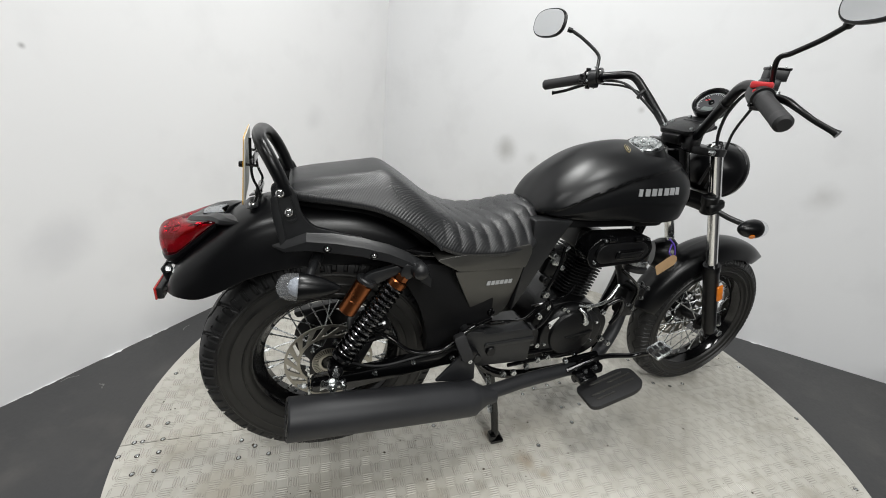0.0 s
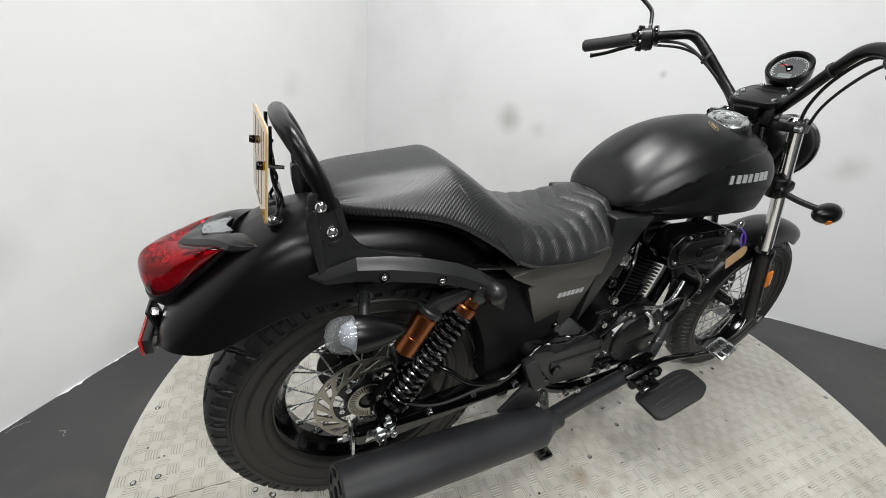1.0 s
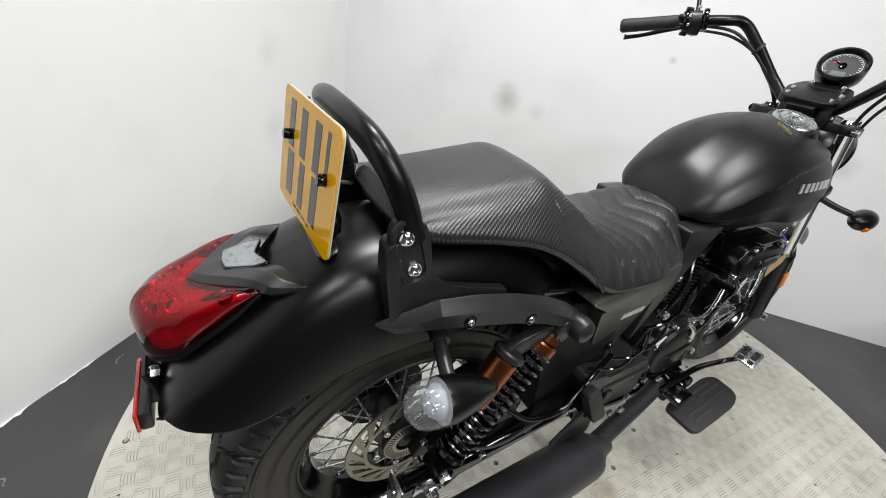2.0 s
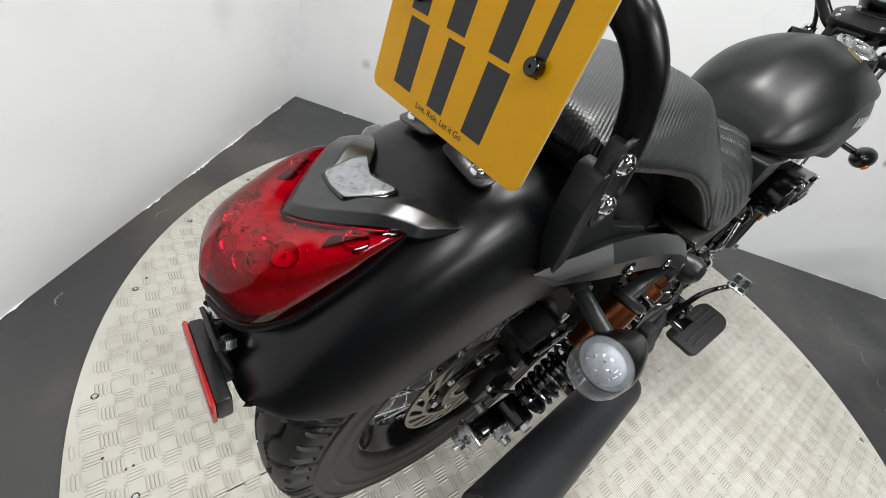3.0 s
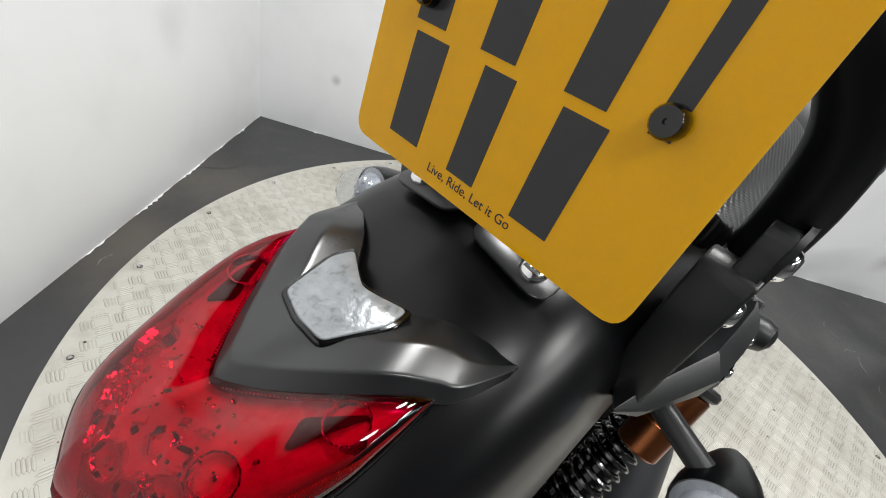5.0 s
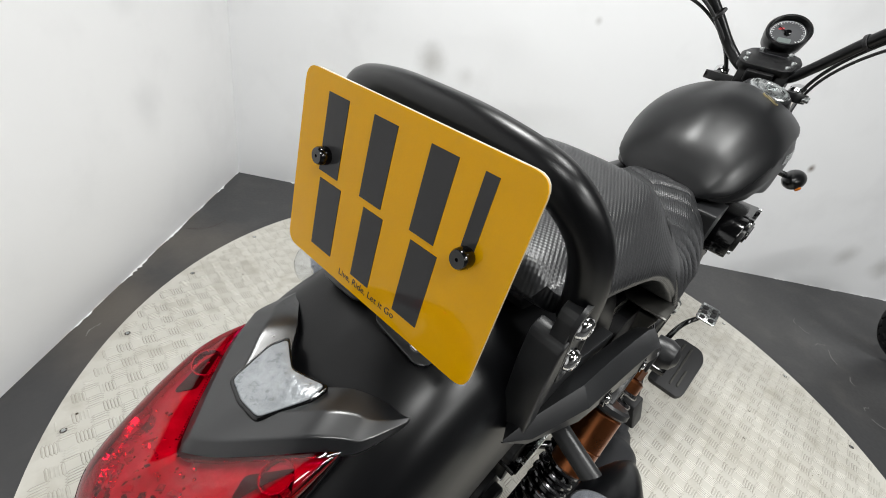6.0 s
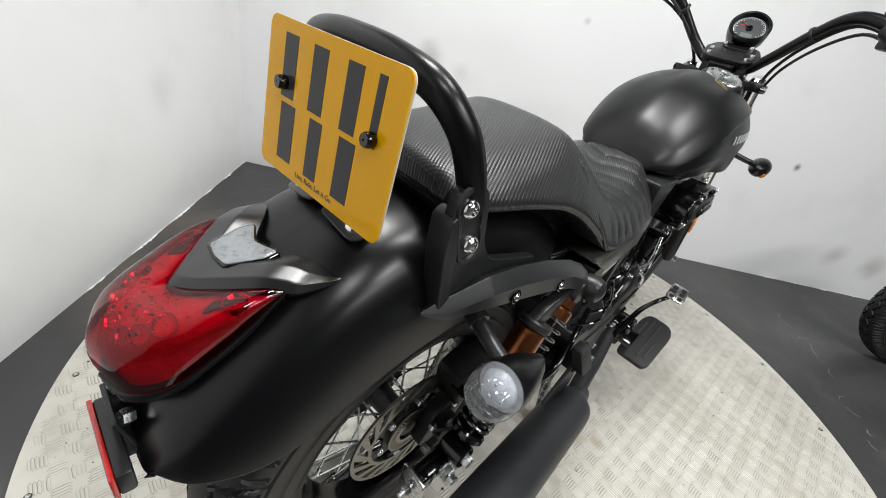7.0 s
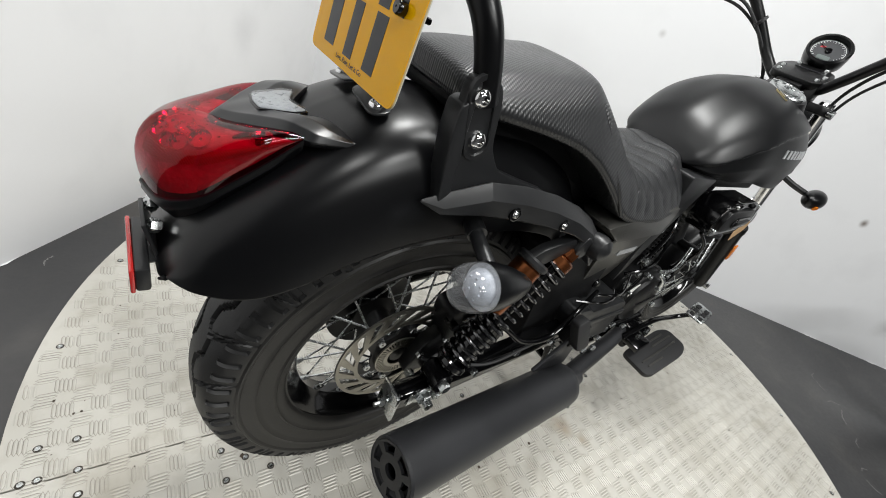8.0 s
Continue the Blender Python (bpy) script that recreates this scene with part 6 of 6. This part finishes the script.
# ---- motorcycle: front end ----
FY = 0.018
for s in (-1, 1):
    y = FY + s * 0.092
    top = Vector((1.096, y, 0.990))
    low = Vector((1.40, y, 0.310))
    d = (low - top).normalized()
    leg = part("fork_leg", merged(rod(top, top + d * 0.50, 0.0175, 24)), CHROM, moto, "chromed fork tube over a black slider")
    sl = top + d * 0.445
    part("fork_slider", merged(lathe([(0.018, 0.0), (0.026, 0.0), (0.028, 0.004), (0.028, 0.024), (0.0255, 0.03), (0.0245, 0.20), (0.024, 0.30), (0.020, 0.322), (0, 0.324)], 28, facing(sl, d)), box(tuple(sl + d * 0.265 + Vector((0.02, 0, 0))), (0.05, 0.03, 0.05), 0.01, (0, -24, 0))), SATIN, leg, "satin black fork slider")
    bolt(HEX, tuple(sl + d * 0.285 + Vector((0.045, s * 0.0, -0.002))), (0.9, s * 0.3, -0.2), leg, 1.4)
    part("axle_cap", rod((FW[0], y, FW[2]), (FW[0], y + s * 0.035, FW[2]), 0.013, 6), ZINC, leg)
    part("side_reflector", box(tuple(sl + d * 0.115 + Vector((0.012, s * 0.027, 0))), (0.026, 0.008, 0.066), 0.004, (0, -24, 0)), AMBER, leg, "amber side reflector")
    # front signals
    c = Vector((1.228, FY + s * 0.205, 0.762))
    sg = part("turn_signal", merged(tube([(1.175, FY + s * 0.095, 0.79), (1.195, FY + s * 0.14, 0.775), (1.218, FY + s * 0.188, 0.766)], 0.0085, 12), box((1.168, FY + s * 0.092, 0.792), (0.04, 0.05, 0.03), 0.006)), PLAST, moto, "bullet turn signal on a short black stem")
    m = facing(c, Vector((1, 0, 0)))
    part("signal_shell", lathe([(0.0285, 0.002), (0.0292, -0.003), (0.0278, -0.018), (0.022, -0.040), (0.014, -0.055), (0.006, -0.064), (0, -0.066)], 32, m), SATIN, sg, "pointed black shell")
    part("signal_lens", lathe([(0.0283, 0.0), (0.0280, 0.010), (0.0262, 0.020), (0.0215, 0.029), (0.013, 0.035), (0, 0.0375)], 32, m), CLEAR, sg, "clear dome lens")
    part("signal_spot", lathe([(0, 0.0), (0.008, 0.0), (0.008, 0.003), (0, 0.003)], 14, facing(c + Vector((-0.03, s * 0.020, -0.016)), (-0.4, s * 0.7, -0.5))), AMBER, sg)
part("lower_yoke", merged(box((1.165, FY, 0.800), (0.06, 0.24, 0.032), 0.010, (0, -24, 0), 3), rod((1.165, FY - 0.092, 0.775), (1.15, FY - 0.092, 0.83), 0.025), rod((1.165, FY + 0.092, 0.775), (1.15, FY + 0.092, 0.83), 0.025)), CASTB, moto, "black lower fork yoke")
part("upper_yoke", merged(prism(rounded([(1.03, FY - 0.10), (1.06, FY - 0.125), (1.12, FY - 0.12), (1.14, FY), (1.12, FY + 0.12), (1.06, FY + 0.125), (1.03, FY + 0.10)], 0.02, 4), 0.955, 0.976, "z", 0.004)), CASTB, moto, "black upper fork yoke")
for s in (-1, 1):
    part("fork_cap", lathe([(0, 0), (0.017, 0), (0.017, 0.006), (0.012, 0.012), (0, 0.013)], 24, facing((1.088, FY + s * 0.092, 0.976), (-0.1, 0, 1))), CHROM, moto)
    part("steering_stop", rod((1.05, FY + s * 0.115, 0.966), (1.05, FY + s * (0.130 if s < 0 else 0.118), 0.966), 0.007, 12), ZINC if s < 0 else GLOSS, moto)
GUARD_R = 0.338
ang = np.radians([52, 66, 80, 96, 114, 132, 150, 166])
g_top = [(FW[0] + (GUARD_R + 0.012) * math.cos(a), FW[2] + (GUARD_R + 0.012) * math.sin(a)) for a in ang]
g_low = [(FW[0] + (GUARD_R - 0.055) * math.cos(a + (0.14 if i == 0 else 0)), FW[2] + (GUARD_R - 0.055) * math.sin(a)) for i, a in enumerate(ang)]
g_low[0] = (g_top[0][0] - 0.012, g_top[0][1] - 0.010)
fg = mudguard(g_top, g_low, [0.030, 0.060, 0.066, 0.068, 0.068, 0.066, 0.062, 0.054], "front_mudguard", SATIN, "satin black front mudguard", across=ROUND)
fg.location.y = FY
headlamp = part("headlamp", lathe([(0, -0.075), (0.03, -0.072), (0.06, -0.055), (0.080, -0.02), (0.085, 0.015), (0.088, 0.03), (0.086, 0.045)], 48, facing((1.225, FY, 0.895), (1, 0, -0.05))), SATIN, moto, "round black headlamp bowl")
part("headlamp_rim", lathe([(0.086, 0.04), (0.092, 0.045), (0.090, 0.056), (0.080, 0.056)], 48, facing((1.225, FY, 0.895), (1, 0, -0.05))), SATIN, headlamp)
part("headlamp_lens", lathe([(0.081, 0.050), (0.06, 0.066), (0.03, 0.073), (0, 0.075)], 40, facing((1.225, FY, 0.895), (1, 0, -0.05))), CLEAR, headlamp)
part("headlamp_bowl", lathe([(0.080, 0.046), (0.055, 0.01), (0.0, -0.02)], 40, facing((1.225, FY, 0.895), (1, 0, -0.05))), REFLC, headlamp)

# handlebar, clamp and gauge
BY = 0.006
bar_half = [(1.040, 0.0, 1.000), (1.036, 0.050, 1.001), (1.018, 0.085, 1.030), (0.985, 0.150, 1.100), (0.958, 0.196, 1.142), (0.925, 0.248, 1.150), (0.870, 0.330, 1.128), (0.800, 0.432, 1.098)]


def right_x(y):
    return np.interp(y, (0.2, 0.44), (0.0, 0.022))


def right_y(y):
    return np.interp(y, (0.2, 0.44), (1.0, 0.945))


def right_z(y):
    return np.interp(y, (0.15, 0.25, 0.44), (0.0, -0.012, -0.026))


bar = part("handlebar", tube([(x + right_x(y), BY - y * right_y(y), z + right_z(y)) for x, y, z in bar_half[::-1]] + [(x + 0.10 * y * (y < 0.26) + 0.018 * (0.08 < y < 0.2), BY + y + 0.022 * (0.08 < y < 0.2), z + 0.010 * (0.08 < y < 0.2)) for x, y, z in bar_half[1:]], 0.0128, 18, 7), SATIN, moto, "satin black wide handlebar")
cm = pose(1.050, BY + 0.006, 1.012, 0, -22, 2) @ Matrix.Scale(1.12, 4)
part("bar_clamp", merged(prism(rounded([(-0.038, -0.040), (-0.028, -0.054), (0.02, -0.062), (0.052, -0.050), (0.062, -0.034), (0.062, 0.034), (0.052, 0.050), (0.02, 0.062), (-0.028, 0.054), (-0.038, 0.040)], 0.006, 3), 0.0, 0.016, "z", 0.003, 2, cm),
                         prism(rounded([(-0.05, -0.028), (0.0, -0.028), (0.0, 0.028), (-0.05, 0.028)], 0.006, 3), -0.018, 0.006, "z", 0.003, 2, cm), box((1.042, BY - 0.042, 0.985), (0.045, 0.03, 0.05), 0.006), box((1.042, BY + 0.042, 0.985), (0.045, 0.03, 0.05), 0.006)), CASTB, bar, "black cast handlebar clamp")
part("clamp_slot", prism([(0.030, -0.03), (0.034, -0.03), (0.034, 0.03), (0.030, 0.03)], 0.0155, 0.0168, "z", 0, 1, cm), DIALB, bar)
for x, y in ((-0.02, -0.042), (0.008, -0.046), (-0.02, 0.042), (0.008, 0.046), (0.052, -0.030), (0.052, 0.030)):
    bolt(SMALLB, cm @ Vector((x, y, 0.016)), (-0.14, 0, 1), bar, 1.35)
gm = facing((1.138, 0.020, 1.092), (-0.74, -0.14, 0.66)) @ Matrix.Scale(1.08, 4)
gauge = part("instrument", lathe([(0, -0.036), (0.030, -0.034), (0.044, -0.020), (0.047, 0.0), (0.0475, 0.016), (0.044, 0.020), (0.0405, 0.018), (0.0395, 0.006), (0, 0.006)], 48, gm), SATIN, moto, "round black speedometer with white markings")
part("dial_face", lathe([(0.0, 0.0072), (0.0392, 0.0072), (0.0392, 0.0062), (0, 0.0062)], 40, gm), DIALB, gauge)
for k in range(25):
    a = radians(-40 + k * 260 / 24)
    long = 0.005 if k % 4 == 0 else 0.0028
    mm = gm @ pose(0, 0, 0, 0, 0, math.degrees(a))
    part("dial_tick", prism([(0.0335 - long, -0.00045), (0.0335, -0.00045), (0.0335, 0.00045), (0.0335 - long, 0.00045)], 0.0072, 0.0076, "z", 0, 1, mm), DIALW, gauge)
arc = [(0.0355 * math.cos(a), 0.0355 * math.sin(a)) for a in np.radians(np.linspace(-45, 225, 40))]
part("dial_ring", prism(arc + [(x * 0.975, y * 0.975) for x, y in arc[::-1]], 0.0072, 0.0075, "z", 0, 1, gm), DIALW, gauge)
part("dial_screen", prism(rounded([(-0.014, -0.028), (0.014, -0.028), (0.014, -0.015), (-0.014, -0.015)], 0.002, 2), 0.0072, 0.0077, "z", 0, 1, gm), DIALG, gauge)
part("dial_zone", prism([(-0.022, 0.006), (-0.010, 0.007), (-0.011, 0.013), (-0.020, 0.012)], 0.0072, 0.0075, "z", 0, 1, gm), REDSW, gauge, "red dial marking")
part("pointer", merged(lathe([(0, 0.013), (0.0065, 0.012), (0.0075, 0.008), (0, 0.008)], 20, gm), prism([(-0.0012, 0), (0.0012, 0), (0.0005, 0.028), (-0.0005, 0.028)], 0.009, 0.0095, "z", 0, 1, gm @ pose(0, 0, 0, 0, 0, 60))), GLOSS, gauge)
part("instrument_glass", lathe([(0.0402, 0.0165), (0.02, 0.0175), (0, 0.018)], 40, gm), GLASS, gauge, "clear instrument glass")
part("instrument_stalk", merged(rod((1.115, 0.014, 1.035), (1.15, 0.016, 1.06), 0.014), box((1.118, 0.012, 1.022), (0.05, 0.07, 0.012), 0.004, (0, -20, 0))), CASTB, gauge)

for s in (-1, 1):
    g0, g1 = Vector((0.905, BY + s * 0.280, 1.1415)), Vector((0.800, BY + s * 0.432, 1.098))
    if s < 0:
        g0, g1 = Vector((0.912, BY - 0.270, 1.128)), Vector((0.822, BY - 0.408, 1.072))
    gd = (g1 - g0).normalized()
    L = (g1 - g0).length
    part("grip", lathe([(0.013, 0.045), (0.0185, 0.045), (0.0185, 0.052), (0.0165, 0.055)] + [(0.0165 + (0.0006 if k % 2 else 0), 0.058 + k * 0.004) for k in range(24)] + [(0.0175, L - 0.012), (0.0175, L + 0.002), (0.012, L + 0.008), (0, L + 0.009)], 28, facing(g0, gd)), SOFTR, bar, "black ribbed rubber grip")
    p0 = g0 + gd * 0.022
    sw = part("switch_housing", merged(lathe([(0.013, -0.022), (0.0225, -0.020), (0.0245, 0.0), (0.0235, 0.022), (0.013, 0.024)], 24, facing(p0, gd)), box(tuple(p0 + Vector((0.012, 0, -0.016))), (0.036, 0.034, 0.032), 0.006, (0, 0, s * 58))), PLAST, bar, "black switch housing")
    if s > 0:
        for off in (-0.030, 0.014):
            part("clamp_band", lathe([(0.014, -0.007), (0.0255, -0.006), (0.0275, 0.0), (0.0255, 0.006), (0.014, 0.007)], 20, facing(p0 + gd * off, gd)), GLOSS, sw, "gloss black clamp band")
        for dz, dx in ((0.027, -0.006), (-0.030, 0.004), (0.006, -0.028), (-0.012, -0.026)):
            part("switch_rocker", box(tuple(p0 + Vector((dx, 0, dz)) + gd * 0.012), (0.013, 0.016, 0.009), 0.002, (0, 0, 58)), CASTB, sw)
            bolt(SMALLB, tuple(p0 + Vector((dx * 1.1, 0, dz * 1.1)) - gd * 0.010), (dx, 0, dz), sw, 0.9)
    for k, dz in enumerate((0.008, -0.006, -0.020)):
        part("switch_button", box(tuple(p0 + Vector((-0.018, 0, dz)) + gd * 0.004), (0.012, 0.012, 0.008), 0.002, (0, 0, s * 58)), REDSW if (s < 0 and k == 0) else GLOSS, sw)
    if s < 0:
        part("throttle_switch", box(tuple(p0 + Vector((-0.004, 0, 0.020))), (0.042, 0.030, 0.014), 0.004, (0, 0, s * 58)), REDSW, sw, "red engine stop switch")
        rq = pose(0.952, -0.262, 1.168, 0, 0, -32) @ Matrix.Scale(0.80, 4)
        rs = part("brake_reservoir", merged(prism(rounded([(-0.026, -0.022), (0.026, -0.022), (0.026, 0.022), (-0.026, 0.022)], 0.007, 4), -0.018, 0.010, "z", 0.004, 2, rq), box((0.942, -0.262, 1.142), (0.036, 0.036, 0.03), 0.006, (0, 0, -32))), PLAST, bar, "black brake fluid reservoir")
        part("reservoir_lid", prism(rounded([(-0.028, -0.024), (0.028, -0.024), (0.028, 0.024), (-0.028, 0.024)], 0.007, 4), 0.010, 0.017, "z", 0.0025, 2, rq), GLOSS, rs)
        for u, v in ((-0.019, 0.0), (0.019, 0.0)):
            bolt(SMALLB, rq @ Vector((u, v, 0.017)), (0, 0, 1), rs, 0.8)
    lever = [(0.938, -0.296, 1.120), (0.934, -0.322, 1.114), (0.926, -0.352, 1.102), (0.924, -0.392, 1.083), (0.927, -0.428, 1.068), (0.929, -0.440, 1.063)] if s < 0 else [tuple(p0 + Vector((0.035, s * 0.005, -0.002))), tuple(p0 + Vector((0.050, s * 0.03, -0.006))), tuple(g0 + gd * 0.09 + Vector((0.055, s * 0.02, -0.012))), tuple(g0 + gd * 0.15 + Vector((0.062, s * 0.02, -0.020))), tuple(g0 + gd * 0.185 + Vector((0.055, s * 0.02, -0.024))), tuple(g0 + gd * 0.195 + Vector((0.052, s * 0.02, -0.024)))]
    part("control_lever", tube(lever, [0.008, 0.008, 0.0064, 0.0054, 0.0057, 0.0080], 12), SATIN, bar, "black control lever")
    part("lever_perch", merged(box(tuple(p0 + Vector((0.030, 0, 0.0)) - gd * 0.012), (0.04, 0.024, 0.02), 0.005, (0, 0, s * 58)), rod(tuple(p0 + Vector((0.045, s * 0.004, -0.010))), tuple(p0 + Vector((0.045, s * 0.004, 0.012))), 0.006)), ZINC, bar)
    # mirrors
    if s > 0:
        stem_pts = [tuple(p0 + Vector((0.012, 0, 0.01))), (0.922, 0.325, 1.185), (0.925, 0.345, 1.215), (0.890, 0.395, 1.258), (0.862, 0.430, 1.282)]
        mc, mn = Vector((0.788, 0.470, 1.300)), Vector((-0.93, -0.28, 0.12))
    else:
        stem_pts = [tuple(p0 + Vector((0.03, 0, 0.01))), (0.900, -0.290, 1.190), (0.905, -0.312, 1.205), (0.898, -0.360, 1.226), (0.890, -0.398, 1.247)]
        mc, mn = Vector((0.850, -0.455, 1.288)), Vector((-0.93, 0.28, 0.12))
    mir = part("mirror", tube(stem_pts, 0.0055, 12, 6), SATIN, moto, "oval mirror on a bent black stem")
    fm = facing(mc, mn)
    oval = [(0.071 * math.copysign(abs(math.cos(a)) ** 0.8, math.cos(a)), 0.046 * math.copysign(abs(math.sin(a)) ** 0.8, math.sin(a))) for a in np.arange(48) * 2 * math.pi / 48]
    back = [[(x * k, y * k, z) for x, y in oval] for k, z in ((1.0, 0.004), (1.04, 0.0), (1.03, -0.006), (0.85, -0.016), (0.5, -0.024), (0.1, -0.027))]
    bm = skin(back)
    bm.transform(fm)
    part("mirror_shell", bm, SATIN, mir, "black mirror shell")
    part("mirror_glass", prism([(x * 0.95, y * 0.94) for x, y in oval], 0.0040, 0.0052, "z", 0, 1, fm), MIRR, mir, "silvered mirror glass")
    part("mirror_joint", rod(stem_pts[-1], tuple(mc + (Vector(stem_pts[-1]) - mc) * 0.80), 0.0085), SATIN, mir)
    # cables
    off = Vector((0.020, 0, -0.012))
    part("control_cable", tube([tuple(p0 + Vector((0.04, 0, -0.006))), (0.965, BY + s * 0.215, 1.128), (1.005, BY + s * 0.150, 1.080), (1.055, BY + s * 0.105, 1.02), (1.105, BY + s * 0.08, 0.95), (1.12, BY + s * 0.05, 0.86)], 0.0042, 8), SOFTR, moto, "black control cable")
    part("control_cable", tube([tuple(p0 + Vector((0.045, 0, -0.016))), (0.995, BY + s * 0.230, 1.118), (1.055, BY + s * 0.165, 1.080), (1.095, BY + s * 0.115, 1.02), (1.125, BY + s * 0.09, 0.95), (1.14, BY + s * 0.06, 0.85)], 0.0038, 8), SOFTR, moto, "black control cable")
    part("cable_tie", lathe([(0.0145, -0.004), (0.0165, -0.003), (0.0165, 0.003), (0.0145, 0.004)], 16, facing((0.985, BY + s * 0.150, 1.100), (-0.4, s * 0.7, 0.45))), SOFTR, bar)

# ---- key tag hanging from the ignition lock ----
tag = thing("key_tag", "brown card key tag on a purple cord beside the air cleaner", "key tag")
tagm = pose(0.978, -0.142, 0.632, 90, 0, 0) @ pose(0, 0, 0, 0, 0, 34) @ Matrix.Scale(0.98, 4)
part("card", prism(rounded([(-0.038, -0.018), (0.030, -0.020), (0.042, -0.008), (0.042, 0.008), (0.030, 0.020), (-0.036, 0.020)], 0.005, 3), 0.0, 0.0012, "z", 0, 1, tagm), CARD, tag)
part("cord", merged(tube([(1.02, -0.128, 0.640), (1.015, -0.130, 0.665), (1.005, -0.126, 0.690), (0.995, -0.112, 0.705)], 0.0022, 6), tube([(1.018, -0.132, 0.640), (1.0, -0.136, 0.655), (0.985, -0.134, 0.67), (1.0, -0.122, 0.69)], 0.0022, 6)), PURPL, tag, "purple plastic cord")
part("key_ring", tube([(0.995 + 0.012 * math.cos(a), -0.112, 0.712 + 0.012 * math.sin(a)) for a in np.arange(12) * math.pi / 6], 0.0012, 6, 2, True, True), CHROM, tag, "bright key ring")

# ---- a second bike's wheel at the edge of the room ----
W2 = (0.0, 0.0, 0.285)
other = thing("parked_wheel", "black motorcycle wheel of another bike parked near the turntable", "motorcycle wheel")
keep = moto
moto = other
wheel("wheel_rim", W2, 0.298, 0.205, 0.055, 0.036, 36, 0.036, 0.046, "gloss black spoked rim")
moto = keep
other.matrix_basis = pose(2.36, -1.04, 0, 0, 0, -53)

# ---- marks on the floor ----
floor_mark("floor_crack", [(0.02, 1.44), (0.10, 1.42), (0.16, 1.40), (0.235, 1.43)], 0.0016, DARKB, "thin dark crack in the floor")
for k, (x, y, ang, run, w) in enumerate(((2.03, -0.74, 20, 0.10, 0.0022), (2.085, -0.688, -35, 0.07, 0.0016), (2.158, -0.619, 60, 0.05, 0.002), (1.902, -0.813, 15, 0.06, 0.0014), (1.681, -0.899, 80, 0.05, 0.0018), (1.529, -0.96, 50, 0.04, 0.0024), (2.205, -0.575, 10, 0.06, 0.0014),
                                         (1.60, -0.95, 30, 0.03, 0.003), (1.74, -0.86, -20, 0.04, 0.0015), (-0.30, 1.00, 40, 0.05, 0.0014), (-0.56, 0.72, 70, 0.04, 0.0016), (-0.86, 0.46, 30, 0.05, 0.0016), (-0.75, 0.40, -60, 0.03, 0.002))):
    c, s = math.cos(radians(ang)), math.sin(radians(ang))
    floor_mark("floor_scrape", [(x - c * run / 2, y - s * run / 2), (x - c * run * 0.1 - s * 0.008, y - s * run * 0.1 + c * 0.008), (x + c * run / 2, y + s * run / 2)], w, SCUFF, "pale scrape in the floor paint")
